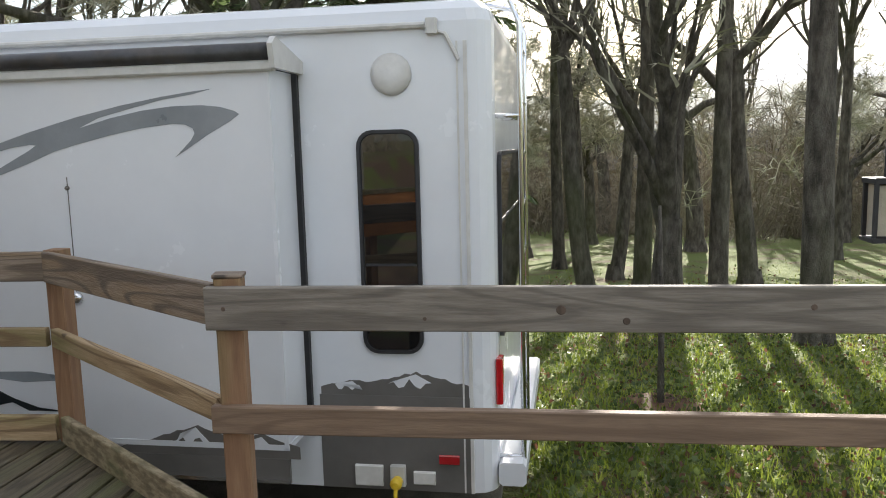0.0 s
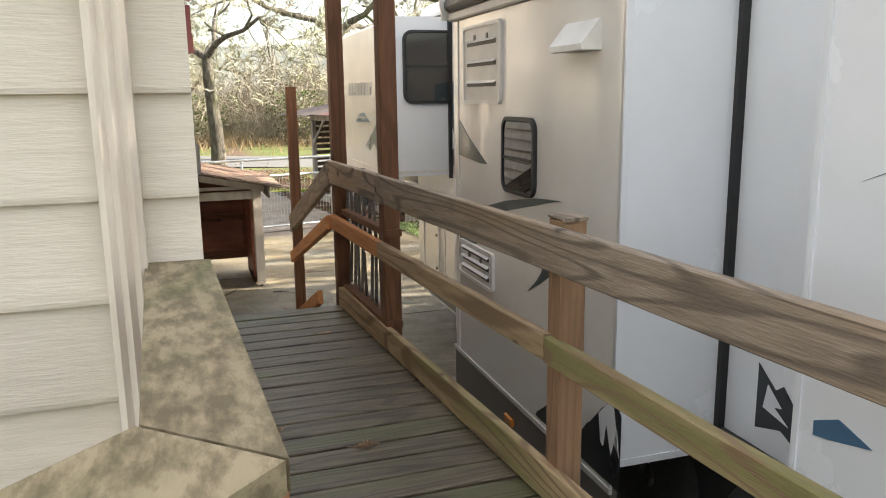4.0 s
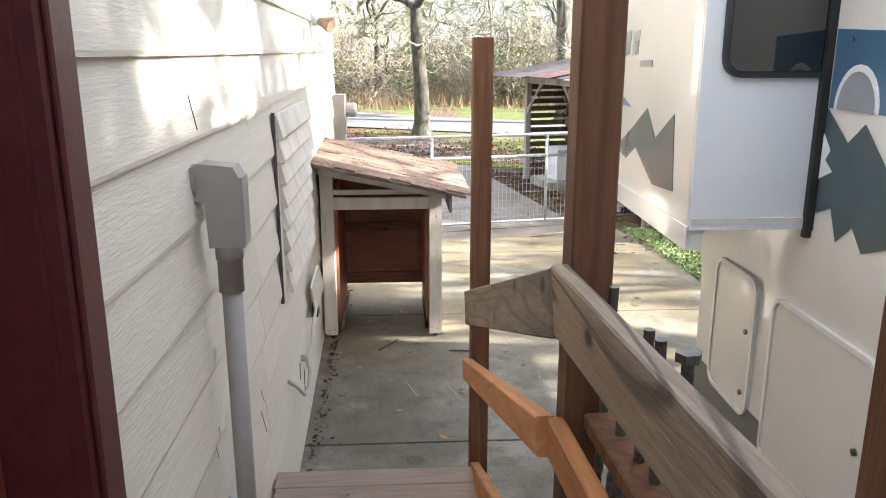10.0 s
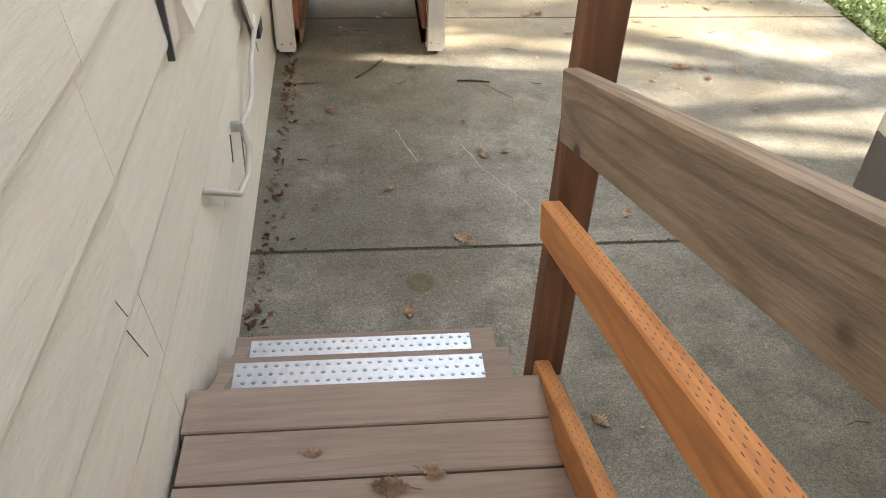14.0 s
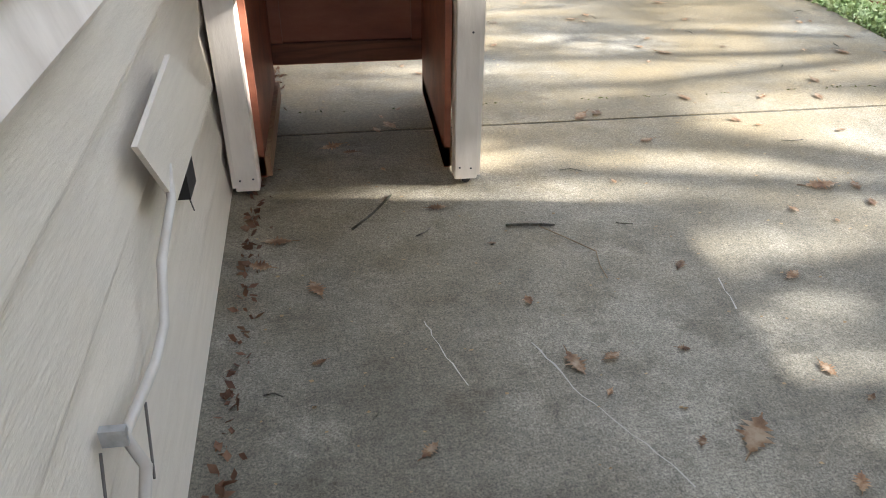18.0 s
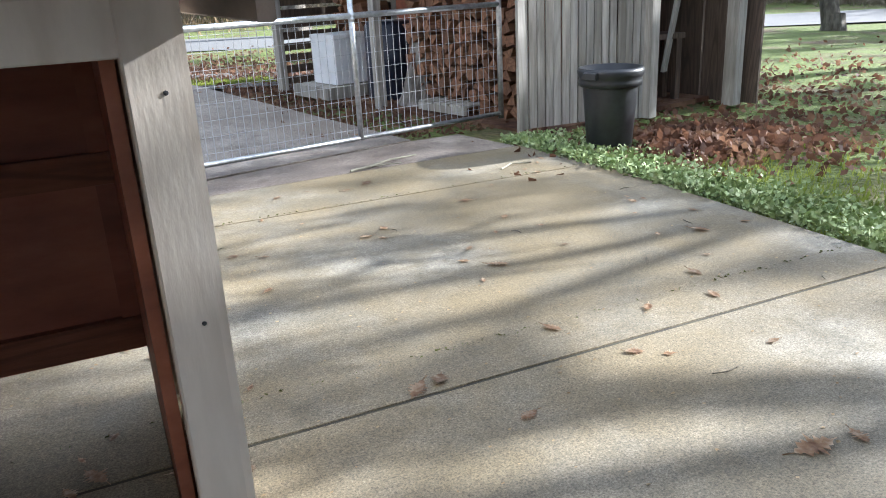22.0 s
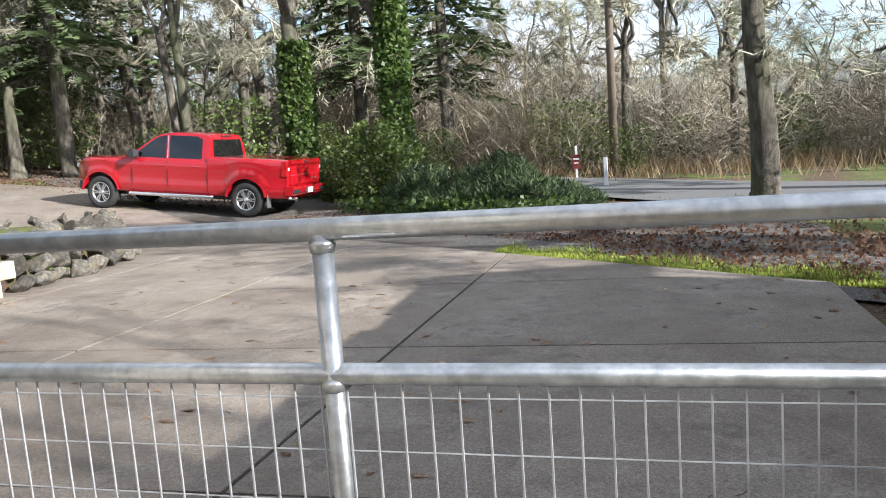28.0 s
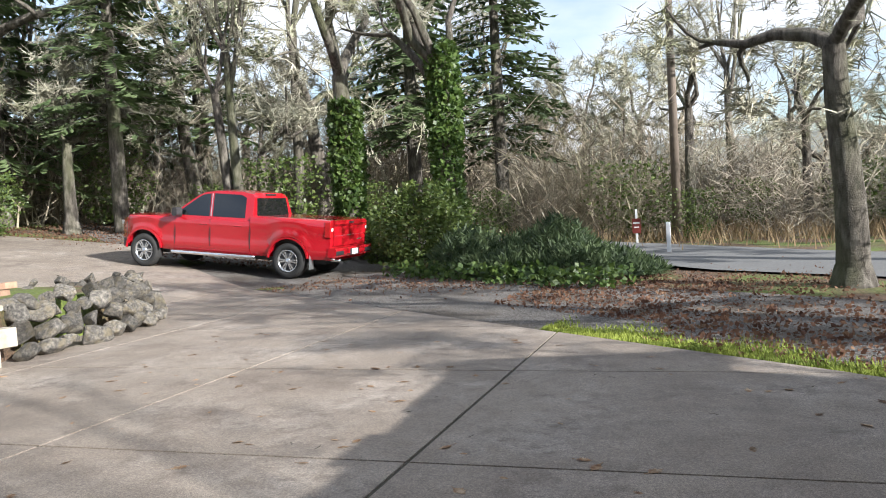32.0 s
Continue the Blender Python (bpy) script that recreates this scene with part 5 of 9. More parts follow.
part("inner_wall", Geo().box(0.95, 0.98, 0.25, 3.08, -0.05, 1.99), M_PLY, barn, "red-brown plywood inner wall")
part("inner_wall", Geo().box(1.3, 2.3, 1.9, 1.94, -0.05, 2.1), M_PLY, barn)
for x, y, top in ((-0.05, 2.03, 1.752), (0.95, 3.09, 1.99), (-0.05, 4.20, 1.752)):
    part("post", Geo().box(x, x + 0.09, y, y + 0.10, -0.05, top, None, 0.004), M_BARN, barn)
for ya, yb in ((2.72, 2.12), (3.56, 4.20), (0.66, 0.03)):
    d = 0.10 if ya > yb else -0.10
    part("brace", Geo().prism([(ya, 1.752), (ya - d, 1.752), (yb, 1.20), (yb, 1.31)], -0.045, -0.005, axis=0), M_BARN, barn)
part("plate", Geo().box(-0.05, 0.04, -0.1, 4.32, 1.755, 1.86), M_BARN, barn)
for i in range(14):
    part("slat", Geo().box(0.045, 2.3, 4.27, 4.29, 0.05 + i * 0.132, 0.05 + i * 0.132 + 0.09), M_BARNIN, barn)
part("floor_pad", Geo().box(0.0, 2.4, -0.2, 4.6, -0.06, -0.02), M_LITTER, barn)
def roof_strip(y0, y1, x0, x1, z0, slope, mat, name, amp=0.012):
    n = int((y1 - y0) / 0.019)
    v, f = [], []
    for i in range(n + 1):
        y = y0 + (y1 - y0) * i / n
        for x in (x0, x1):
            v.append((x, y, z0 + (x - x0) * slope + amp * math.cos(i * math.pi / 2)))
    f = [(2 * i, 2 * i + 1, 2 * i + 3, 2 * i + 2) for i in range(n)]
    return part(name, Geo().add(v, f), mat, barn, smooth=True)
roof_strip(-0.75, -0.12, 0.30, 3.2, 1.985, 0.17, M_TIN, "roof_sheet")
tagged(roof_strip(-0.14, 2.02, -0.36, 3.2, 1.875, 0.17, M_TIN, "roof_sheet"), "bright bent corrugated tin sheet")
roof_strip(1.96, 3.64, -0.30, 3.2, 1.885, 0.17, M_OLDTIN, "roof_sheet")
tagged(roof_strip(2.42, 3.06, -0.40, 1.2, 1.892, 0.17, M_RUSTTIN, "roof_sheet"), "rust-red roofing sheet")
tagged(roof_strip(3.58, 5.45, -0.42, 3.2, 1.862, 0.17, M_OLDTIN, "roof_sheet"), "dark sagging roofing sheet at the barn end")
logs = thing("firewood_stack", "stacked split firewood inside the barn", "firewood", place=pose(3.98, 5.92, 0, 0, 0, 13))
me_logs = []
for k in range(6):
    r = random.Random(k)
    g = Geo()
    n = r.choice((3, 4, 5))
    ring = [(0.075 * math.cos(2 * math.pi * (i + r.uniform(-.25, .25)) / n), 0.065 * math.sin(2 * math.pi * (i + r.uniform(-.25, .25)) / n)) for i in range(n)]
    g.prism(ring, -0.18, 0.18, axis=0)
    me_logs.append(mesh_of("log", g.v, g.f, M_FIREWOOD))
for i in range(13):
    for j in range(13):
        piece("log", me_logs[(i * 5 + j * 3) % 6], logs, pose(0.45 + rng.uniform(-0.05, 0.05), 0.40 + i * 0.122 + (j % 2) * 0.06, 0.04 + j * 0.104, rng.uniform(0, 360), 0, rng.uniform(-6, 6)))
for i in range(5):
    for j in range(14):
        piece("log", me_logs[(i * 5 + j * 3) % 6], logs, pose(0.75 + rng.uniform(-0.05, 0.05), 3.26 + i * 0.13 + (j % 2) * 0.06, 0.04 + j * 0.11, rng.uniform(0, 360), 0, rng.uniform(-6, 6)))
stump = tagged(part("stump", Geo().lathe([(0.235, 0), (0.20, 0.10), (0.175, 0.3), (0.165, 0.60), (0.155, 0.70), (0.0, 0.705)], 14, pose(3.90, 7.86, -0.05, 4, 9, 0)), M_STUMP), "grey upright log round leaning by the barn", "log")
chest = thing("white_cabinet", "white metal cabinet standing in the barn", "cabinet", place=pose(3.55, 9.2, 0.12, 0, 0, 13))
part("body", Geo().box(-0.26, 0.26, -0.26, 0.26, 0, 0.50, None, 0.01), M_WHITE, chest)
part("lid", Geo().box(-0.27, 0.27, -0.27, 0.27, 0.50, 0.545, None, 0.008), M_WHITE, chest)
part("pallet", Geo().box(-0.45, 0.35, -0.35, 0.45, -0.14, -0.01), M_BARN, chest)
drum = tagged(part("blue_barrel", Geo().lathe([(0.24, 0), (0.26, 0.03), (0.26, 0.42), (0.265, 0.44), (0.26, 0.46), (0.26, 0.78), (0.23, 0.82)], 18, pose(3.86, 8.52, -0.03)), M_BARREL, smooth=True), "dark blue plastic barrel in the barn", "barrel")
pal = thing("pallet", "grey wooden pallet lying beside the firewood", "pallet", place=pose(3.95, 6.75, 0.0, 0, 0, 13))
for i in range(6):
    part("slat", Geo().box(-0.1, 0.35, i * 0.12, i * 0.12 + 0.09, 0.07, 0.09), M_BARN, pal)
part("bearer", Geo().box(-0.1, -0.06, 0, 0.7, 0, 0.07).box(0.3, 0.34, 0, 0.7, 0, 0.07), M_BARN, pal)
for k, (x, y, a) in enumerate(((5.45, 6.35, -6), (5.62, 6.4, 5), (5.8, 6.35, 9))):
    ob = tagged(part("lumber_board", Geo().box(-0.05, 0.05, -0.015, 0.015, 0, 0.95 + 0.1 * k, None, 0.003), (M_BARN, M_WHITE, M_BARN)[k]), "board leaning upright inside the open barn bay", "board", "boards in the barn")
    ob.matrix_world = pose(x, y, 0.25, a, 0, 15 * k)
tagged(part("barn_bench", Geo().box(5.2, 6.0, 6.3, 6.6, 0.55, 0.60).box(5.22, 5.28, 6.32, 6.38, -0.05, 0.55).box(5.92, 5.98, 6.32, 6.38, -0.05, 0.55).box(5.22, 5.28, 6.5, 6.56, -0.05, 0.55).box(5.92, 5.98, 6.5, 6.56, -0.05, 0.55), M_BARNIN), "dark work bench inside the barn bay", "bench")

# ---- bin ----
bin_ = thing("trash_bin", "black round plastic trash bin beside the barn wall", "bin", place=pose(4.16, 4.98, -0.045) @ Matrix.Diagonal((0.88, 0.88, 0.86, 1)))
part("body", Geo().lathe([(0.175, 0), (0.18, 0.01), (0.225, 0.58), (0.225, 0.60)], 28), M_TRASH, bin_, smooth=True)
part("rim", Geo().lathe([(0.225, 0.53), (0.25, 0.54), (0.255, 0.58), (0.245, 0.60), (0.262, 0.62), (0.268, 0.66), (0.255, 0.685), (0.235, 0.685), (0.225, 0.64)], 28), M_TRASH, bin_, smooth=True)
part("cavity", Geo().lathe([(0.22, 0.60), (0.221, 0.61)], 28), M_BLACK, bin_)
for a in (20, 200):
    part("grip", Geo().box(0.24, 0.30, -0.06, 0.06, 0.61, 0.665, pose(0, 0, 0, 0, 0, a), 0.006), M_TRASH, bin_)
sheet = tagged(part("plastic_sheet", Geo().add([(0, 0, 0.02), (0.5, -0.05, 0.05), (0.55, 0.3, 0.02), (0.15, 0.42, 0.05), (0.25, 0.2, 0.07)], [(0, 1, 4), (1, 2, 4), (2, 3, 4), (3, 0, 4)]), M_WHITE), "crumpled white plastic sheet on the grass", "sheet")
sheet.matrix_world = pose(3.25, 0.9, 0.0, 0, 0, -20)


# ---- fifth-wheel trailer; own frame: x forwards, y towards the house, z up ----
rv = thing("camper_trailer", "white and cream fifth-wheel camper trailer with slide-outs and mountain decals", "trailer")
rv.matrix_world = pose(2.2, -5.0, 0, 0, 0, 88.5)
W_RV = 2.35


def round_box(x0, x1, y0, y1, z0, z1, r=0.08, seg=4, top=True):
    """A body with rounded upright edges and a rounded roof edge."""
    def ring(ins, z):
        out = []
        rr = max(0.01, r - ins * 0.3)
        for cx, cy, a0 in ((x1 - ins - rr, y1 - ins - rr, 0), (x0 + ins + rr, y1 - ins - rr, 90), (x0 + ins + rr, y0 + ins + rr, 180), (x1 - ins - rr, y0 + ins + rr, 270)):
            for k in range(seg + 1):
                a = radians(a0 + 90 * k / seg)
                out.append((cx + rr * math.cos(a), cy + rr * math.sin(a), z))
        return out
    n = 4 * (seg + 1)
    levels = [(0, z0), (0, z1 - r)] + ([(r * (1 - math.cos(radians(30 * k))), z1 - r + r * math.sin(radians(30 * k))) for k in (1, 2, 3)] if top else [(0, z1)])
    v, f = [], []
    for ins, z in levels:
        v += ring(ins, z)
    for i in range(len(levels) - 1):
        f += [(i * n + j, i * n + (j + 1) % n, (i + 1) * n + (j + 1) % n, (i + 1) * n + j) for j in range(n)]
    f += [tuple(range(n - 1, -1, -1)), tuple((len(levels) - 1) * n + j for j in range(n))]
    return Geo().add(v, f)


body = part("body", round_box(-4.22, 4.86, -W_RV, 0.0, 0.33, 3.14, 0.13), M_RVWHITE, rv)
part("front_cap", round_box(4.5, 6.22, -W_RV, -0.002, 1.38, 3.10, 0.22), M_RVCREAM, rv, "cream raised front over the hitch", True)
part("under_frame", Geo().box(-3.8, 4.7, -2.2, -0.15, 0.28, 0.36), M_BLACK, rv)
part("front_wall", Geo().box(2.12, 4.87, -0.02, 0.006, 0.42, 1.60).box(2.12, 3.73, -0.02, 0.006, 1.60, 2.9), M_RVCREAM, rv, "glossy cream side wall")
part("side_skirt", Geo().box(2.12, 4.86, 0.006, 0.012, 0.36, 0.60), M_RVGREY, rv)
part("arch", Geo().prism([(4.87, 1.40), (4.87, 0.95), (4.90, 1.15), (4.98, 1.28), (5.12, 1.36), (5.3, 1.40)], -0.12, 0.004, axis=1), M_RVCREAM, rv)
part("rear_skirt", Geo().box(-4.065, -3.17, 0.0, 0.006, 0.33, 0.905), M_RVGREY, rv, "grey lower side panel")
part("corner_trim", Geo().box(-4.085, -4.065, 0, 0.014, 0.33, 2.90).box(-4.035, -4.025, 0, 0.008, 0.33, 2.90), M_RVTRIM, rv)
part("roof_gutter", Geo().tube([(-3.86, 0.02, 2.99), (2.6, 0.02, 2.99)], 0.018, 8).tube([(-3.84, 0.02, 2.985), (-3.97, 0.015, 2.94), (-4.04, 0.012, 2.80)], 0.012, 6), M_RVTRIM, rv)
part("gutter_spout", Geo().box(-3.93, -3.87, 0.0, 0.06, 2.94, 3.02, None, 0.01), M_RVTRIM, rv)


def round_rect(w, h, r, seg=5):
    out = []
    for cx, cy, a0 in ((w / 2 - r, h / 2 - r, 0), (-w / 2 + r, h / 2 - r, 90), (-w / 2 + r, -h / 2 + r, 180), (w / 2 - r, -h / 2 + r, 270)):
        out += [(cx + r * math.cos(radians(a0 + 90 * k / seg)), cy + r * math.sin(radians(a0 + 90 * k / seg))) for k in range(seg + 1)]
    return out


def rv_window(m, w, h, r=0.07, bar=0.36):
    """A dark window with a rounded black frame; m puts its own x across, y up, z out of the wall."""
    f = Geo().prism(round_rect(w, h, r), 0, 0.014, m)
    fr = part("window", f, M_BLACK, rv, "dark rounded trailer window")
    part("pane", Geo().prism(round_rect(w - 0.05, h - 0.05, r - 0.02), 0.0142, 0.017, m), M_DARKGLASS, fr)
    ringo, ringi = round_rect(w, h, r), round_rect(w - 0.035, h - 0.035, r - 0.012)
    n = len(ringo)
    g = Geo().add([m @ Vector((*p, z)) for z, rg in ((0.014, ringo), (0.024, ringo), (0.024, ringi), (0.014, ringi)) for p in rg],
                  [(i + a * n, (i + 1) % n + a * n, (i + 1) % n + (a + 1) * n, i + (a + 1) * n) for a in range(3) for i in range(n)])
    part("frame", g, M_PLASTIC, fr)
    part("bar", Geo().box(-w / 2 + 0.03, w / 2 - 0.03, -h / 2 + h * bar, -h / 2 + h * bar + 0.014, 0.017, 0.022, m), M_PLASTIC, fr)


SIDE = lambda s, d, z: Matrix(((-1, 0, 0, s), (0, 0, 1, d), (0, 1, 0, z), (0, 0, 0, 1)))
BACK = lambda s, d, z: Matrix(((0, 0, -1, s), (-1, 0, 0, d), (0, 1, 0, z), (0, 0, 0, 1)))
rv_window(SIDE(-3.632, 0.0, 1.80), 0.353, 1.275, 0.09, 0.40)
part("round_vent", Geo().lathe([(0.115, 0), (0.115, 0.015), (0.09, 0.03), (0.0, 0.035)], 20, SIDE(-3.664, 0.0, 2.737)), M_RVTRIM, rv, smooth=True)
# rear: ladder, window, lamps
lad = part("ladder", Geo().tube([(-4.36, -0.16, 0.42), (-4.36, -0.16, 3.0), (-4.30, -0.16, 3.14), (-4.12, -0.16, 3.18)], 0.016, 8), M_CHROME, rv, "aluminium rear ladder", True)
part("stile", Geo().tube([(-4.36, -0.58, 0.42), (-4.36, -0.58, 3.0), (-4.30, -0.58, 3.14), (-4.12, -0.58, 3.18)], 0.016, 8), M_CHROME, lad, smooth=True)
for i in range(9):
    part("rung", Geo().tube([(-4.36, -0.16, 0.55 + 0.29 * i), (-4.36, -0.58, 0.55 + 0.29 * i)], 0.013, 8), M_CHROME, lad, smooth=True)
for z in (0.5, 1.32, 2.5):
    for y in (-0.16, -0.58):
        part("standoff", Geo().tube([(-4.22, y, z), (-4.36, y, z)], 0.014, 8), M_CHROME, lad, smooth=True)
rv_window(Matrix(((0, 0, -1, -4.22), (1, 0, 0, -1.15), (0, -1, 0, 1.75), (0, 0, 0, 1))), 1.9, 1.1, 0.1)
part("tail_lamp", Geo().box(-4.25, -4.21, -0.16, -0.06, 0.85, 1.12, None, 0.008), M_REDLENS, rv)
part("rear_bumper", Geo().box(-4.38, -4.22, -2.3, -0.05, 0.36, 0.50, None, 0.02), M_RVWHITE, rv)
part("plug_flap", Geo().box(-3.543, -3.376, 0.006, 0.03, 0.355, 0.486, None, 0.008), M_RVTRIM, rv)
part("power_inlet", Geo().box(-3.68, -3.59, 0.006, 0.05, 0.37, 0.49, None, 0.008), M_RVTRIM, rv)
part("yellow_plug", Geo().lathe([(0.032, 0), (0.036, 0.05), (0.02, 0.07)], 12, SIDE(-3.635, 0.05, 0.405)).tube([(-3.635, 0.1, 0.395), (-3.635, 0.12, 0.34), (-3.645, 0.10, 0.18), (-3.655, 0.05, 0.02)], 0.012, 8), M_YELLOW, rv)
part("hose_flap", Geo().box(-3.856, -3.727, 0.006, 0.03, 0.376, 0.457, None, 0.008), M_RVTRIM, rv)
part("marker_lamp", Geo().box(-4.0, -3.881, 0.006, 0.025, 0.504, 0.561, None, 0.006), M_REDLENS, rv)

# slide-outs
def slide(name, s0, s1, d, z0, z1, mat, label):
    ob = part(name, Geo().box(s0, s1, -0.3, d, z0, z1, None, 0.012), mat, rv, label)
    for s in (s0, s1):
        o = 0.03 if s == s1 else -0.03
        part("gasket", Geo().box(min(s, s + o), max(s, s + o), 0.0, 0.035, z0 - 0.05, z1 + 0.04), M_BLACK, ob)
    part("gasket", Geo().box(s0 - 0.03, s1 + 0.03, 0.0, 0.03, z1, z1 + 0.04), M_BLACK, ob)
    part("edge_trim", Geo().box(s0 - 0.002, s0 + 0.022, d - 0.02, d + 0.008, z0, z1).box(s1 - 0.022, s1 + 0.002, d - 0.02, d + 0.008, z0, z1).box(s0, s1, d - 0.03, d + 0.006, z0 - 0.02, z0 + 0.012)
         .box(s0 - 0.006, s0 + 0.02, 0.0, d + 0.006, z0 - 0.02, z0 + 0.012), mat, ob)
    return ob


DA, DB, DC = 0.53, 0.355, 0.50
slB = slide("slide_out", -3.10, -0.785, DB, 0.715, 2.757, M_RVWHITE, "white slide-out box with a grey swoosh decal")
slA = slide("slide_out", 0.02, 2.10, DA, 0.74, 2.745, M_RVWHITE, "cream fronted slide-out box")
slC = slide("slide_out", 3.77, 6.10, DC, 1.62, 2.935, M_RVWHITE, "raised front slide-out box")
part("face", Geo().box(0.03, 2.09, DA, DA + 0.008, 0.60, 2.735), M_RVCREAM, slA, "glossy cream face panel")
part("seam", Geo().box(2.0, 2.015, DA + 0.008, DA + 0.014, 0.60, 2.735), M_RVTRIM, slA)
part("skirt", Geo().box(0.035, 2.12, DA - 0.03, DA + 0.004, 0.27, 0.595), M_RVGREY, slA)
part("skirt_trim", Geo().box(0.025, 2.12, DA, DA + 0.016, 0.592, 0.618), M_RVTRIM, slA)
part("face", Geo().box(3.78, 6.09, DC, DC + 0.008, 1.52, 2.91), M_RVCREAM, slC, "glossy cream face panel")
part("bottom_band", Geo().box(3.78, 6.09, DC - 0.06, DC + 0.014, 1.51, 1.61), M_RVCREAM, slC)
for sl, s0, s1, d, z in ((slB, -3.13, -0.75, DB, 2.845), (slA, -0.01, 2.12, DA, 2.84)):
    part("awning_roll", Geo().tube([(s0, d + 0.02, z), (s1, d + 0.02, z)], 0.045, 12), M_DARKMETAL, sl, "dark rolled slide awning", True)
    part("awning_arm", Geo().prism([(0.0, z - 0.09), (d + 0.07, z - 0.09), (d + 0.09, z + 0.03), (d + 0.04, z + 0.07), (0.0, z - 0.02)], s0 - 0.03, s0, axis=0), M_RVTRIM, sl)
    part("awning_arm", Geo().prism([(0.0, z - 0.09), (d + 0.07, z - 0.09), (d + 0.09, z + 0.03), (d + 0.04, z + 0.07), (0.0, z - 0.02)], s1, s1 + 0.03, axis=0), M_RVTRIM, sl)
    part("awning_valance", Geo().box(s0, s1, d - 0.02, d + 0.035, z - 0.10, z - 0.045, None, 0.01), M_RVTRIM, sl)
rv_window(BACK(3.77, 0.195, 2.52), 0.475, 0.61, 0.08, 0.50)
rv_window(SIDE(1.03, DA + 0.008, 1.975), 0.42, 0.40, 0.07, 0.45)
part("end_rail", Geo().box(3.762, 3.77, 0.02, DC, 1.62, 1.65), M_RVTRIM, slC)


def louvre(s, z, w, h, n):
    f = part("vent_panel", Geo().prism(round_rect(w, h, 0.035), 0, 0.012, SIDE(s, DA + 0.008, z)), M_RVTRIM, slA, "cream refrigerator vent panel with slots")
    ring_o, ring_i = round_rect(w, h, 0.035), round_rect(w - 0.04, h - 0.04, 0.02)
    k = len(ring_o)
    g = Geo().add([SIDE(s, DA + 0.008, z) @ Vector((*p, e)) for e, rg in ((0.012, ring_o), (0.02, ring_o), (0.02, ring_i), (0.012, ring_i)) for p in rg],
                  [(i + a * k, (i + 1) % k + a * k, (i + 1) % k + (a + 1) * k, i + (a + 1) * k) for a in range(3) for i in range(k)])
    part("rim", g, M_RVTRIM, f)
    for i in range(n):
        zz = z - h / 2 + h * (i + 0.85) / (n + 0.9)
        part("slot", Geo().box(s - w / 2 + 0.07, s + w / 2 - 0.07, DA + 0.0195, DA + 0.0225, zz, zz + 0.026), M_PLASTIC, f)
        part("lip", Geo().prism([(DA + 0.02, zz + 0.026), (DA + 0.036, zz + 0.018), (DA + 0.036, zz + 0.022), (DA + 0.02, zz + 0.034)], s - w / 2 + 0.07, s + w / 2 - 0.07, axis=0), M_RVTRIM, f)
    for e in (-0.1, 0.1):
        part("latch", Geo().box(s + e - 0.012, s + e + 0.012, DA + 0.02, DA + 0.026, z + h / 2 - 0.09, z + h / 2 - 0.06), M_BOLT, f)


louvre(1.575, 2.462, 0.60, 0.45, 3)
louvre(1.68, 1.27, 0.60, 0.23, 3)
hood = part("vent_hood", Geo().prism([(DA + 0.008, 2.465), (DA + 0.10, 2.465), (DA + 0.10, 2.49), (DA + 0.02, 2.59), (DA + 0.008, 2.59)], 0.21, 0.51, axis=0), M_RVTRIM, slA, "cream range vent hood")
part("marker_lamp", Geo().box(1.10, 1.20, DA + 0.004, DA + 0.024, 0.44, 0.49, None, 0.006), M_AMBER, slA)
part("latch", Geo().lathe([(0.012, 0), (0.012, 0.012), (0.006, 0.02)], 12, SIDE(-1.90, DB, 2.16)).box(-1.9015, -1.8985, DB, DB + 0.004, 1.58, 2.22), M_BOLT, slB)
part("lock", Geo().lathe([(0.035, 0), (0.035, 0.015), (0.02, 0.03)], 14, SIDE(-1.90, DB, 1.545)), M_CHROME, slB, smooth=True)
part("lower_band", Geo().box(-3.10, -2.05, DB - 0.02, DB + 0.003, 0.50, 0.645), M_RVGREY, slB)
part("lower_panel", Geo().box(-2.05, -0.785, DB - 0.02, DB + 0.002, 0.50, 0.72), M_RVWHITE, slB)
part("lower_trim", Geo().box(-3.10, -2.05, DB + 0.003, DB + 0.010, 0.505, 0.525), M_CHROME, slB)
# hatches under the front
for s0, s1, z0, z1 in ((3.15, 3.95, 0.46, 1.24), (4.14, 4.62, 0.56, 1.25)):
    mm = SIDE((s0 + s1) / 2, 0.006, (z0 + z1) / 2)
    h = part("hatch", Geo().prism(round_rect(s1 - s0, z1 - z0, 0.07), 0, 0.012, mm), M_RVCREAM, rv, "cream luggage hatch")
    ro, ri = round_rect(s1 - s0 + 0.03, z1 - z0 + 0.03, 0.085), round_rect(s1 - s0 - 0.012, z1 - z0 - 0.012, 0.06)
    k = len(ro)
    part("rim", Geo().add([mm @ Vector((*p, e)) for e, rg in ((0.0, ro), (0.02, ro), (0.02, ri), (0.012, ri)) for p in rg],
                          [(i + a * k, (i + 1) % k + a * k, (i + 1) % k + (a + 1) * k, i + (a + 1) * k) for a in range(3) for i in range(k)]), M_RVTRIM, h)
    for zz in (z0 + 0.10, z0 + 0.42):
        part("lock", Geo().lathe([(0.014, 0.012), (0.014, 0.024)], 10, mm @ Matrix.Translation(((s1 - s0) / 2 - 0.07, zz - (z0 + z1) / 2, 0))), M_BOLT, h)
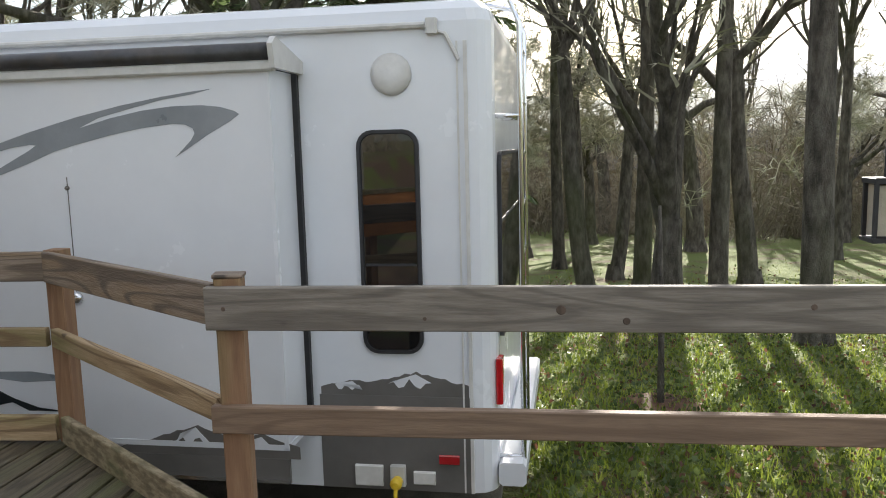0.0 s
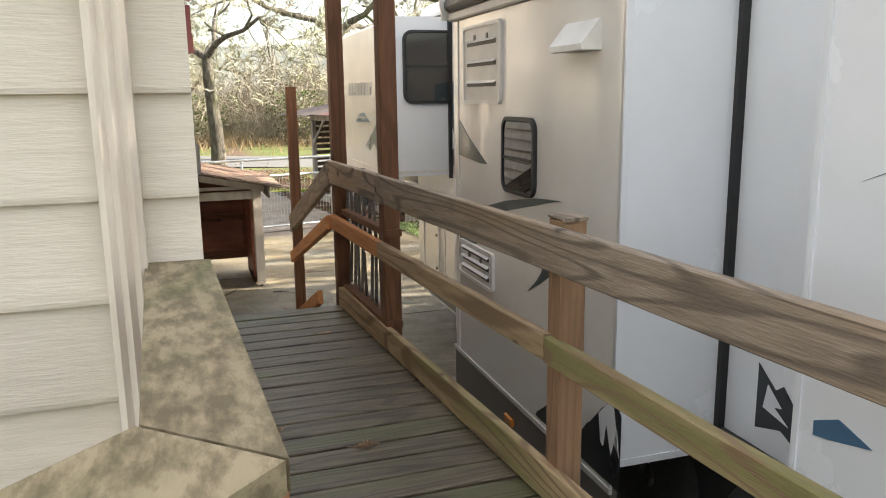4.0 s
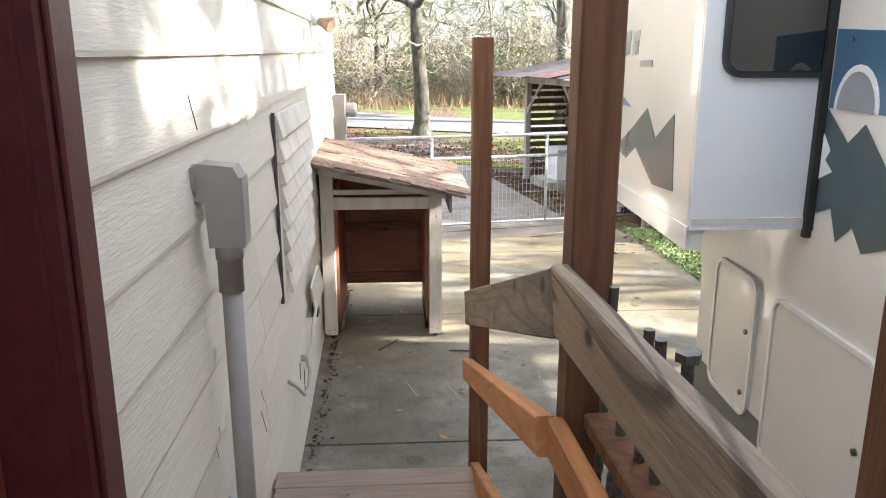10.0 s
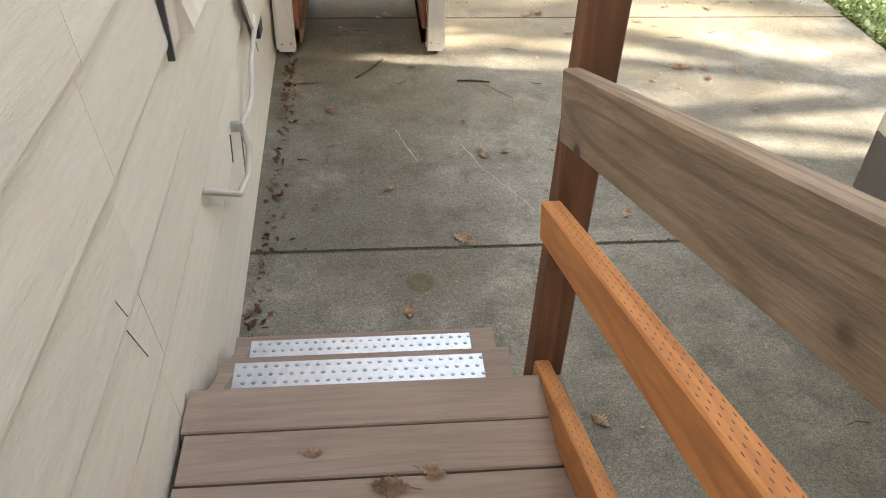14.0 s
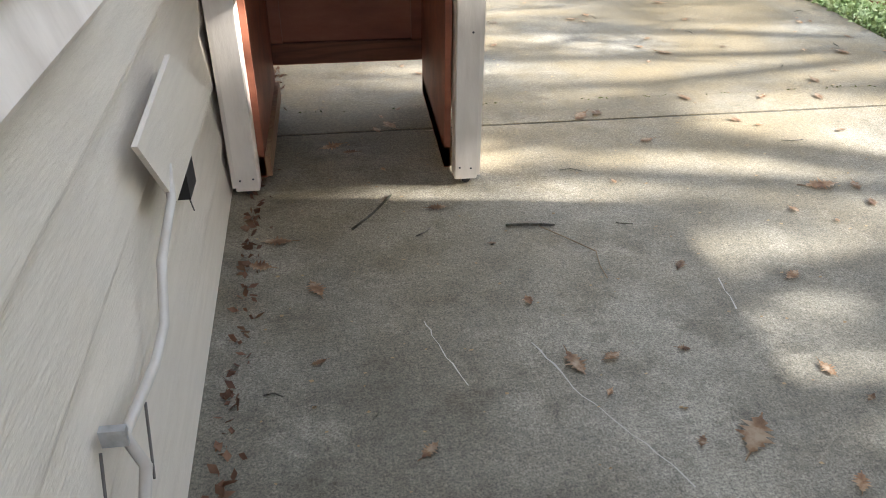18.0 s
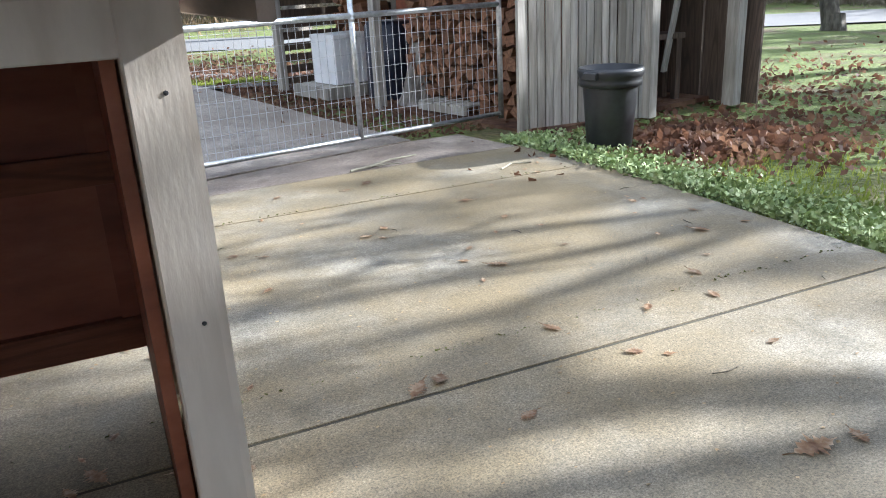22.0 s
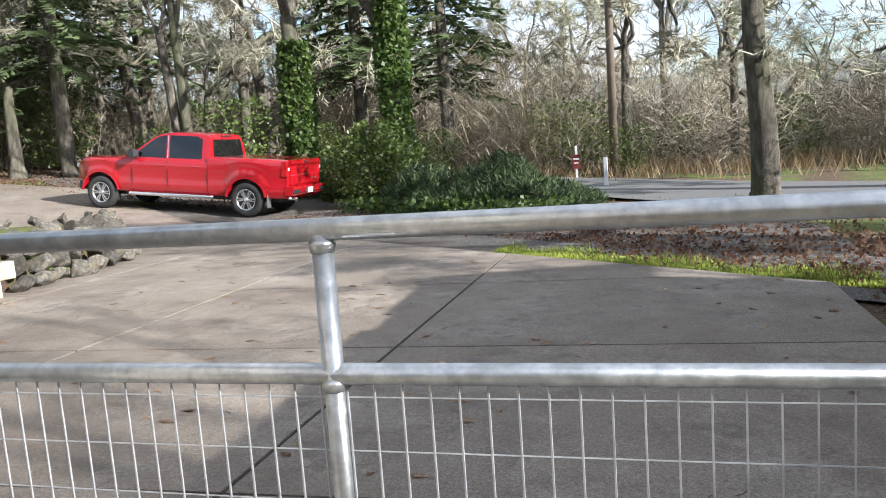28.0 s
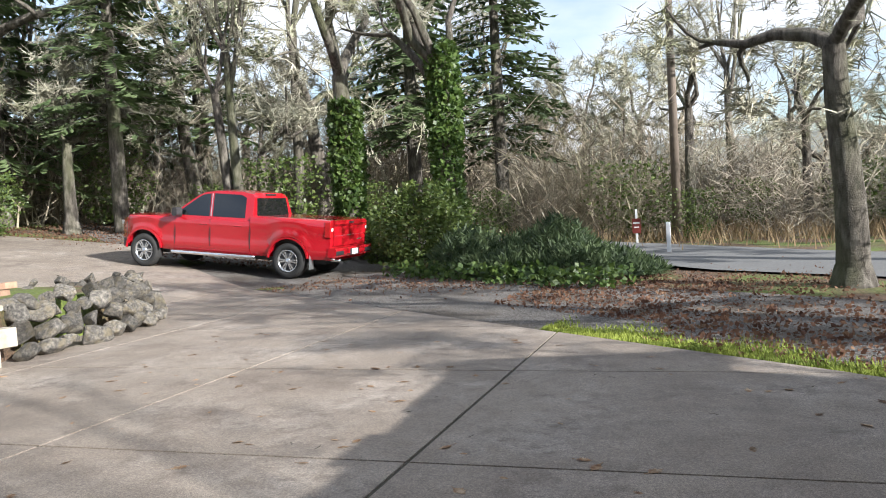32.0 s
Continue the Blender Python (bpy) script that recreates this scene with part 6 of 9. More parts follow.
# wheels and jack
part("wheel_well", Geo().box(-0.64, 1.10, -0.01, 0.004, 0.28, 0.84), M_BLACK, rv)
for s in (-0.42, 0.50):
    w = part("wheel", Geo().lathe([(0.25, -0.11), (0.35, -0.11), (0.375, -0.08), (0.375, 0.08), (0.35, 0.11), (0.25, 0.11)], 28, SIDE(s, -0.06, 0.375)), M_TYRE, rv, smooth=True)
    part("rim", Geo().lathe([(0.25, 0.0), (0.25, 0.10), (0.20, 0.085), (0.10, 0.08), (0.07, 0.11), (0.0, 0.11)], 20, SIDE(s, -0.06, 0.375)), M_RIM, w, smooth=True)
part("fender", Geo().prism([(-0.95, 0.36), (-0.9, 0.70), (-0.7, 0.84), (0.8, 0.84), (0.98, 0.70), (1.02, 0.36), (0.96, 0.36), (0.92, 0.66), (0.78, 0.79), (-0.68, 0.79), (-0.85, 0.66), (-0.9, 0.36)], 0.0, 0.03, axis=1), M_PLASTIC, rv)
part("jack", Geo().box(2.55, 2.63, -0.25, -0.17, 0.1, 0.5).box(2.5, 2.68, -0.31, -0.11, 0.0, 0.02).tube([(2.59, -0.21, 0.02), (2.59, -0.21, 0.2)], 0.03), M_BLACK, rv)

# decals: thin vinyl shapes a few tenths of a millimetre proud of the panels
def decal(pts, d, mat, parent, z=0.0028, name="decal"):
    """Vinyl cut out along points of (along, up), smoothed where marked by a third value."""
    if parent is slB or parent is rv and pts[0][0] < 0 and max(h for _, h in pts) > 1.1:
        pts = [(1.033 * s - 0.138, 1.033 * h - 0.035) for s, h in pts]
    elif parent is slA:
        pts = [(0.926 * s - 0.09, 0.961 * h + (0.128 if max(k for _, k in pts) > 1.2 else 0.045)) for s, h in pts]
    elif parent is rv and pts[0][0] > 2.0:
        pts = [(s + 0.25, h) for s, h in pts]
    g = Geo().prism([(s, h) for s, h in pts], d, d + z, axis=1)
    return part(name, g, mat, parent)


def curve(p0, p1, p2, n=10):
    return [((1 - t) ** 2 * p0[0] + 2 * t * (1 - t) * p1[0] + t * t * p2[0], (1 - t) ** 2 * p0[1] + 2 * t * (1 - t) * p1[1] + t * t * p2[1]) for t in [i / n for i in range(n + 1)]]


decal([(-0.798, 2.010), (-1.107, 2.138), (-1.312, 2.236), (-1.504, 2.331), (-1.541, 2.354), (-1.506, 2.358), (-1.395, 2.345), (-1.279, 2.318), (-1.076, 2.263), (-1.321, 2.369), (-1.510, 2.425), (-1.789, 2.495),
       (-2.044, 2.547), (-2.279, 2.585), (-2.443, 2.605), (-2.560, 2.616), (-2.443, 2.591), (-2.279, 2.569), (-2.104, 2.531), (-1.918, 2.488), (-1.803, 2.438), (-1.981, 2.484), (-2.163, 2.518), (-2.334, 2.535),
       (-2.496, 2.536), (-2.599, 2.524), (-2.674, 2.501), (-2.698, 2.485), (-2.649, 2.452), (-2.521, 2.386), (-2.414, 2.321), (-2.336, 2.276), (-2.387, 2.322), (-2.428, 2.360), (-2.450, 2.394), (-2.442, 2.420),
       (-2.402, 2.440), (-2.333, 2.446), (-2.161, 2.429), (-1.978, 2.397), (-1.783, 2.354), (-1.645, 2.319), (-1.500, 2.263), (-1.309, 2.199), (-1.106, 2.126)], DB, M_DECALGREY, slB)
# mountain range near the rear skirt, on the rear slide, and its snow
rng = random.Random(12)
def ridge(s0, s1, base, peaks, d, mat, parent, snow=True):
    pts = [(s0, base)]
    n = 26
    for i in range(n + 1):
        s = s0 + (s1 - s0) * i / n
        h = max((p[1] * max(0, 1 - abs(i / n - p[0]) / p[2]) for p in peaks)) + rng.uniform(-0.008, 0.008)
        pts.append((s, base + max(0.004, h)))
    pts.append((s1, base))
    decal(pts if s0 > s1 else pts, d, mat, parent)
    if snow:
        for p in peaks:
            cs, ch = s0 + (s1 - s0) * p[0], base + p[1]
            w = abs(s1 - s0)
            blob = [(cs, ch - 0.012)]
            for k in range(9):
                a = k / 8
                blob.append((cs + w * p[2] * 0.42 * (a - 0.35), ch - p[1] * (0.24 + 0.42 * abs(math.sin(a * 7.3 + p[0] * 9)))))
            blob = [blob[0]] + sorted(blob[1:], key=lambda q: q[0])
            decal(blob, d + 0.003, M_RVWHITE, parent, name="snow_decal")
ridge(-3.18, -4.06, 0.90, ((0.22, 0.10, 0.45), (0.65, 0.15, 0.7)), 0.0, M_RVGREY, rv)
ridge(-1.86, -2.93, 0.66, ((0.45, 0.17, 0.5), (0.8, 0.13, 0.4)), DB, M_RVGREY, slB)
decal([(-0.705, 1.055), (-0.82, 1.06), (-0.94, 1.073), (-1.02, 1.033), (-1.14, 1.004), (-1.256, 0.949), (-1.405, 0.90), (-1.60, 0.88), (-1.406, 0.882), (-1.346, 0.879), (-1.247, 0.926), (-1.077, 0.888), (-0.977, 0.875),
       (-0.85, 0.866), (-0.705, 0.845)], DB, M_DECALBLACK, slB)
decal([(-0.71, 0.985), (-0.75, 1.045), (-0.888, 1.066), (-1.0, 1.036), (-0.93, 1.03), (-0.90, 1.005), (-0.86, 1.022), (-0.80, 1.0), (-0.77, 1.012), (-0.745, 0.965)], DB + 0.003, M_RVWHITE, slB, name="snow_decal")
decal([(-0.82, 0.885), (-0.972, 0.955), (-1.047, 0.975), (-1.17, 0.982), (-1.09, 0.955), (-1.02, 0.95), (-0.974, 0.915), (-0.87, 0.88)], DB + 0.003, M_RVWHITE, slB, name="snow_decal")
decal([(-0.705, 1.278), (-0.796, 1.318), (-0.918, 1.277), (-0.76, 1.24), (-0.705, 1.232)], DB, M_DECALBLUE, slB)
decal([(-1.055, 1.261), (-1.19, 1.285), (-1.43, 1.287), (-1.235, 1.250)], DB, M_DECALBLUE, slB)
decal([(-0.967, 1.076), (-1.112, 1.10), (-1.388, 1.108), (-1.58, 1.086), (-1.582, 1.062), (-1.333, 1.045), (-1.113, 1.067)], DB, M_DECALGREY, slB)
for k in range(4):
    decal([(-0.28 - 0.03 * k, 2.20 + 0.028 * k), (-0.66, 2.21 + 0.026 * k), (-0.66, 2.225 + 0.026 * k)], 0.0, M_DECALGREY, rv)
    decal([(-0.30, 1.36 + 0.03 * k), (-0.67, 1.37 + 0.028 * k), (-0.67, 1.385 + 0.028 * k)], 0.0, M_DECALGREY, rv)
decal([(-0.06, 1.20), (-0.16, 1.12), (-0.20, 1.15), (-0.30, 1.05), (-0.36, 1.09), (-0.46, 1.22), (-0.52, 1.17), (-0.58, 1.21), (-0.67, 1.12), (-0.67, 0.92), (-0.5, 0.96), (-0.34, 0.90), (-0.2, 0.97), (-0.06, 0.93)], 0.0, M_DECALBLACK, rv)
decal([(-0.44, 1.19), (-0.50, 1.10), (-0.46, 1.11), (-0.42, 1.04), (-0.39, 1.09)], 0.003, M_RVWHITE, rv, name="snow_decal")
decal([(-0.12, 1.13), (-0.2, 1.06), (-0.16, 1.05), (-0.24, 1.0), (-0.1, 1.03)], 0.003, M_RVWHITE, rv, name="snow_decal")
# big dark swoosh and black peaks on the cream slide face
f = DA + 0.008
decal([(2.336, 1.418), (2.043, 1.502), (1.700, 1.593), (1.422, 1.654), (1.190, 1.691), (0.997, 1.719), (0.830, 1.733), (0.686, 1.742), (0.826, 1.716), (0.988, 1.682), (1.179, 1.644), (1.408, 1.597),
       (1.683, 1.525), (1.860, 1.460), (1.561, 1.535), (1.350, 1.572), (1.084, 1.601), (0.899, 1.609), (0.737, 1.597), (0.619, 1.570), (0.536, 1.536), (0.502, 1.521), (0.506, 1.508), (0.745, 1.374),
       (0.928, 1.276), (1.085, 1.201), (0.968, 1.284), (0.906, 1.343), (0.882, 1.393), (0.900, 1.436), (0.952, 1.456), (1.094, 1.470), (1.272, 1.458), (1.531, 1.414), (1.777, 1.359), (2.282, 1.209)], f, M_DECALTEAL, slA)
ridge(0.95, 0.05, 0.62, ((0.35, 0.22, 0.4), (0.92, 0.42, 0.5)), f, M_DECALBLACK, slA)
decal([(2.27, 2.10), (2.05, 1.98), (1.72, 1.84), (1.84, 1.835), (2.27, 1.86)], f, M_DECALTEAL, slA)
# sun and mountain picture on the main wall
m0 = 0.006
decal([(3.02, 2.38), (3.47, 2.40), (3.47, 2.10), (3.02, 2.10)], m0, M_DECALBLUE, rv)
decal([(3.28 + 0.15 * math.cos(radians(a)), 2.10 + 0.17 * math.sin(radians(a))) for a in range(0, 181, 15)], m0 + 0.003, M_RVWHITE, rv)
decal([(3.28 + 0.125 * math.cos(radians(a)), 2.10 + 0.145 * math.sin(radians(a))) for a in range(0, 181, 15)], m0 + 0.006, M_DECALGREY, rv)
decal([(3.47, 2.10), (3.30, 1.98), (3.20, 2.06), (2.9, 1.80), (2.75, 1.62), (2.95, 1.66), (3.12, 1.60), (3.2, 1.68), (3.3, 1.60), (3.36, 1.72), (3.47, 1.68)], m0 + 0.003, M_DECALTEAL, rv)
decal([(3.47, 2.0), (3.41, 1.94), (3.44, 1.90), (3.38, 1.86), (3.47, 1.82)], m0 + 0.006, M_RVWHITE, rv)
decal([(2.5, 1.05), (3.30, 1.20), (3.30, 0.90), (2.5, 0.70)], m0 + 0.001, M_RVGREY, rv)
# name bars and marks on the front slide-out
f = DC + 0.008
for i in range(8):
    s = 5.87 - 0.155 * i
    decal([(s, 2.29), (s - 0.11, 2.30), (s - 0.13, 2.42), (s - 0.02, 2.41)], f, M_DECALGREY, slC, name="letter_bar")
decal([(4.62, 2.24), (4.42, 2.245), (4.42, 2.275), (4.62, 2.27)], f, M_DECALGREY, slC, name="letter_bar")
decal([(4.0, 1.72), (4.3, 1.70), (4.62, 1.84), (4.8, 1.76), (5.0, 1.80), (4.7, 1.93), (4.45, 2.05), (4.3, 1.92), (4.05, 2.05)], f, M_DECALTEAL, slC)
for s, z in ((5.35, 2.08), (5.2, 2.03), (5.5, 2.02)):
    decal([(s, z), (s - 0.45, z + 0.005), (s - 0.32, z + 0.045), (s - 0.12, z + 0.03)], f, M_DECALBLUE, slC)

# ---- red pickup; own frame: x forwards, y to its left side, z up ----
truck = thing("pickup_truck", "bright red crew-cab pickup truck parked on the gravel", "truck")
TF, TR = 2.0, -1.98


def creased(ob, degrees=32):
    """Smooth shading with sharp edges kept."""
    ob.data.shade_smooth()
    ob.data.set_sharp_from_angle(angle=radians(degrees))
    return ob


def loft(sections, cap=True):
    n = len(sections[0])
    v = [p for s in sections for p in s]
    f = [(i * n + j, (i + 1) * n + j, (i + 1) * n + (j + 1) % n, i * n + (j + 1) % n) for i in range(len(sections) - 1) for j in range(n)]
    if cap:
        f += [tuple(range(n)), tuple((len(sections) - 1) * n + j for j in range(n - 1, -1, -1))]
    return Geo().add(v, f)


def flare(x):
    """How far the fenders stand out beside the wheels."""
    return 0.035 * max(math.exp(-((x - TF) / 0.42) ** 4), math.exp(-((x - TR) / 0.42) ** 4))


def section(x, zb, zt, hw, crown=0.03):
    hw += flare(x)
    h = zt - zb
    half = [(hw - 0.06, zb), (hw - 0.012, zb + 0.10 * h), (hw - 0.004, zb + 0.26 * h), (hw - 0.018, zb + 0.36 * h), (hw - 0.016, zb + 0.62 * h), (hw + 0.004, zb + 0.78 * h),
            (hw - 0.004, zb + 0.90 * h), (hw - 0.03, zb + 0.97 * h), (hw - 0.09, zt), (hw * 0.5, zt + crown * 0.8)]
    return [(x, y, z) for y, z in half] + [(x, 0, zt + crown)] + [(x, -y, z) for y, z in reversed(half)]


def lower(x):
    """The body's lower edge, raised over the wheels."""
    z = 0.47
    for c in (TF, TR):
        q = 0.50 ** 2 - (x - c) ** 2
        if q > 0:
            z = max(z, 0.42 + math.sqrt(q))
    return z


def stations(x0, x1, n):
    xs = {x0, x1}
    xs |= {x0 + (x1 - x0) * i / n for i in range(n + 1)}
    for c in (TF, TR):
        xs |= {c + 0.50 * math.cos(radians(a)) for a in range(0, 181, 12) if min(x0, x1) < c + 0.50 * math.cos(radians(a)) < max(x0, x1)}
    return sorted(xs)


def hood(x):
    t = min(1, max(0, (x - 1.1) / 1.7))
    return 1.30 - 0.05 * t - 0.20 * max(0, t - 0.85) / 0.15 * 0.6


def nose(x):
    return 1.0 - 0.22 * max(0, (x - 2.3) / 0.5) ** 2.0
creased(part("front_body", loft([section(x, lower(x) if x < 2.62 else 0.55, hood(x), nose(x)) for x in stations(1.12, 2.86, 10)]), M_CARRED, truck))
creased(part("cab_body", loft([section(x, lower(x), 1.295, 1.0) for x in stations(-0.95, 1.115, 8)]), M_CARRED, truck))
creased(part("bed", loft([section(x, lower(x), 1.40 - 0.01 * (x < -2.7), 1.0 - 0.02 * max(0, -2.5 - x) / 0.5, -0.02) for x in stations(-3.02, -0.965, 10)]), M_CARRED, truck, "red cargo bed"))
part("wheel_well", Geo().box(TF - 0.5, TF + 0.5, -0.86, 0.86, 0.5, 0.95), M_BLACK, truck)
part("wheel_well", Geo().box(TR - 0.5, TR + 0.5, -0.86, 0.86, 0.5, 0.95), M_BLACK, truck)
A = [(1.32, 1.27), (0.62, 1.80), (0.44, 1.885), (0.10, 1.935), (-0.60, 1.93), (-0.86, 1.89), (-0.93, 1.82), (-1.00, 1.28)]
tumble = lambda z: 0.95 - 0.36 * max(0, z - 1.27)
v, n = [], len(A)
for y_of in (lambda z: tumble(z), lambda z: tumble(z) - 0.10, lambda z: 0, lambda z: -tumble(z) + 0.10, lambda z: -tumble(z)):
    k = len(v) // n
    v += [(x, y_of(z), z + (0.0 if k in (0, 4) else 0.02 if k in (1, 3) else 0.035) * (z > 1.85)) for x, z in A]
fcs = [(k * n + i, k * n + (i + 1) % n, (k + 1) * n + (i + 1) % n, (k + 1) * n + i) for k in range(4) for i in range(n)]
fcs = [q[::-1] for q in fcs] + [tuple(range(n)), tuple(range(5 * n - 1, 4 * n - 1, -1))]
creased(part("cab_roof", Geo().add(v, fcs), M_CARRED, truck), 28)


def side_glass(pts, sgn):
    o = [(x, sgn * (tumble(z) + 0.004), z) for x, z in pts]
    q = [(x, sgn * (tumble(z) - 0.01), z) for x, z in pts]
    k = len(pts)
    return part("side_window", Geo().add(o + q, [tuple(range(k)) if sgn < 0 else tuple(range(k - 1, -1, -1))] + [(i, (i + 1) % k, (i + 1) % k + k, i + k) for i in range(k)]), M_DARKGLASS, truck)


def wheel_disc(x, sgn):
    """Tyre, dark rim well and six forked spokes; z of the turning frame points out of the truck."""
    m = pose(x, sgn * 0.90, 0.405, -90 * sgn, 0, 0)
    tyre = part("wheel", Geo().lathe([(0.255, -0.12), (0.37, -0.135), (0.405, -0.10), (0.41, 0.0), (0.405, 0.10), (0.385, 0.128), (0.33, 0.14), (0.27, 0.132), (0.255, 0.10), (0.255, -0.12)], 32, m), M_TYRE, truck, smooth=True)
    part("rim_well", Geo().lathe([(0.256, 0.10), (0.245, 0.02), (0.0, 0.015)], 28, m), M_PLASTIC, tyre, smooth=True)
    part("rim", Geo().lathe([(0.256, 0.09), (0.262, 0.126), (0.25, 0.134), (0.228, 0.118), (0.222, 0.08)], 28, m), M_RIM, tyre, smooth=True)
    for k in range(6):
        part("spoke", Geo().prism([(0.03, -0.032), (0.10, -0.034), (0.235, -0.052), (0.235, -0.012), (0.12, -0.004), (0.12, 0.004), (0.235, 0.012), (0.235, 0.052), (0.10, 0.034), (0.03, 0.032)], 0.075, 0.112, m @ pose(0, 0, 0, 0, 0, 60 * k)), M_RIM, tyre)
    part("hub", Geo().lathe([(0.07, 0.07), (0.066, 0.118), (0.04, 0.128), (0.0, 0.13)], 16, m), M_RIM, tyre, smooth=True)


for sgn in (1, -1):
    side_glass([(1.17, 1.325), (0.58, 1.775), (0.46, 1.835), (0.27, 1.865), (0.19, 1.325)], sgn)
    side_glass([(0.10, 1.325), (0.18, 1.87), (-0.56, 1.865), (-0.72, 1.80), (-0.78, 1.325)], sgn)
    part("pillar_strip", Geo().prism([(0.135, 1.325), (0.16, 1.325), (0.235, 1.865), (0.215, 1.865)], 0, 0.004, Matrix(((1, 0, 0, 0), (0, -sgn * 0.36, sgn, sgn * (0.95 + 0.36 * 1.27 + 0.004)), (0, 1, 0, 0), (0, 0, 0, 1)))), M_STEEL, truck)
    y0, y1 = sorted((sgn * 0.97, sgn * 1.19))
    part("mirror", Geo().box(0.93, 1.07, y0, y1, 1.30, 1.50, None, 0.035), M_PLASTIC, truck)
    part("mirror_arm", Geo().box(0.96, 1.03, *sorted((sgn * 0.92, sgn * 1.0)), 1.28, 1.35, None, 0.01), M_PLASTIC, truck)
    for x in (0.32, -0.62):
        part("door_handle", Geo().box(x - 0.13, x + 0.06, *sorted((sgn * 0.985, sgn * 1.018)), 1.12, 1.155, None, 0.012), M_CARRED, truck)
    for x, z1 in ((1.118, 1.27), (0.13, 1.30), (-0.957, 1.29)):
        part("door_gap", Geo().box(x - 0.005, x + 0.005, *sorted((sgn * 0.975, sgn * 0.999)), 0.62, z1 - 0.04), M_BLACK, truck)
    part("step_bar", Geo().tube([(1.22, sgn * 1.0, 0.44), (1.15, sgn * 1.03, 0.43), (-1.05, sgn * 1.03, 0.43), (-1.12, sgn * 1.0, 0.44)], 0.045, 10), M_CHROME, truck, smooth=True)
    part("mudflap", Geo().box(-2.54, -2.52, *sorted((sgn * 0.80, sgn * 1.0)), 0.24, 0.56), M_STEEL, truck, "pale steel mudflap")
    lamp = part("tail_lamp", Geo().box(-3.045, -2.88, *sorted((sgn * 0.86, sgn * 0.995)), 1.0, 1.34, None, 0.02), M_REDLENS, truck)
    part("lens", Geo().box(-3.052, -3.04, *sorted((sgn * 0.885, sgn * 0.965)), 1.14, 1.21, None, 0.004), M_WHITE, lamp)
    for c in (TF, TR):
        ro = [(c + 0.535 * math.cos(radians(a)), 0.42 + 0.535 * math.sin(radians(a))) for a in range(4, 177, 8)]
        ri = [(c + 0.492 * math.cos(radians(a)), 0.42 + 0.492 * math.sin(radians(a))) for a in range(4, 177, 8)]
        k = len(ro)
        yy = [sgn * w for w in (1.0, 1.042, 1.042, 1.0)]
        g = Geo().add([(p[0], y, p[1]) for rg, y in zip((ro, ro, ri, ri), yy) for p in rg], [(a * k + i, a * k + i + 1, (a + 1) % 4 * k + i + 1, (a + 1) % 4 * k + i) for a in range(4) for i in range(k - 1)])
        part("fender_lip", g, M_CARRED, truck)
        wheel_disc(c, sgn)
    part("head_lamp", Geo().box(2.70, 2.86, *sorted((sgn * 0.62, sgn * 0.78)), 1.0, 1.10, None, 0.01), M_CHROME, truck)
part("rear_window", Geo().add([(-1.003, 0.74, 1.36), (-1.003, -0.74, 1.36), (-0.944, -0.66, 1.80), (-0.944, 0.66, 1.80), (-0.98, 0.74, 1.36), (-0.98, -0.74, 1.36), (-0.92, -0.66, 1.80), (-0.92, 0.66, 1.80)],
                              [(3, 2, 1, 0), (0, 1, 5, 4), (1, 2, 6, 5), (2, 3, 7, 6), (3, 0, 4, 7)]), M_DARKGLASS, truck)
part("brake_lamp", Geo().box(-0.93, -0.88, -0.22, 0.22, 1.86, 1.90, None, 0.008), M_PLASTIC, truck)
part("windscreen", Geo().add([(1.262, 0.82, 1.33), (1.262, -0.82, 1.33), (0.655, -0.72, 1.79), (0.655, 0.72, 1.79)], [(3, 2, 1, 0)]), M_DARKGLASS, truck)
gate_ = part("tailgate", Geo().prism([(-3.02, 0.80), (-3.06, 0.80), (-3.07, 1.02), (-3.05, 1.04), (-3.05, 1.24), (-3.08, 1.30), (-3.08, 1.385), (-3.02, 1.395)], -0.845, 0.845, axis=1), M_CARRED, truck)
part("handle", Geo().box(-3.088, -3.075, -0.13, 0.13, 1.305, 1.355, None, 0.004), M_BLACK, gate_)
part("letter_bar", Geo().box(-3.072, -3.066, -0.62, -0.40, 0.90, 0.93), M_RIM, gate_)
bump = part("rear_bumper", Geo().prism([(-2.98, 0.55), (-3.15, 0.55), (-3.19, 0.62), (-3.19, 0.72), (-3.16, 0.76), (-2.98, 0.76)], -0.99, 0.99, axis=1), M_CARRED, truck, "red rear bumper with dark steps")
for s in (-0.78, 0.78):
    part("step", Geo().box(-3.195, -3.12, s - 0.20, s + 0.20, 0.60, 0.70, None, 0.01), M_BLACK, bump)
part("plate_recess", Geo().box(-3.195, -3.18, -0.24, 0.24, 0.58, 0.72), M_PLASTIC, bump)
part("number_plate", Geo().box(-3.202, -3.194, -0.15, 0.15, 0.585, 0.715), M_WHITE, bump)
part("front_bumper", Geo().prism([(0.92, 2.55), (0.88, 2.70), (0.66, 2.90), (-0.66, 2.90), (-0.88, 2.70), (-0.92, 2.55)], 0.45, 0.66, Matrix(((0, 1, 0, 0), (1, 0, 0, 0), (0, 0, 1, 0), (0, 0, 0, 1)))), M_PLASTIC, truck)
part("underbody", Geo().box(-2.8, 2.6, -0.72, 0.72, 0.36, 0.54), M_BLACK, truck)
part("exhaust", Geo().tube([(-2.8, 0.62, 0.46), (-3.15, 0.66, 0.46)], 0.038, 10), M_CHROME, truck, smooth=True)
TRUCK_A = math.atan2(-0.19, -0.982)
_c, _s = math.cos(TRUCK_A), math.sin(TRUCK_A)
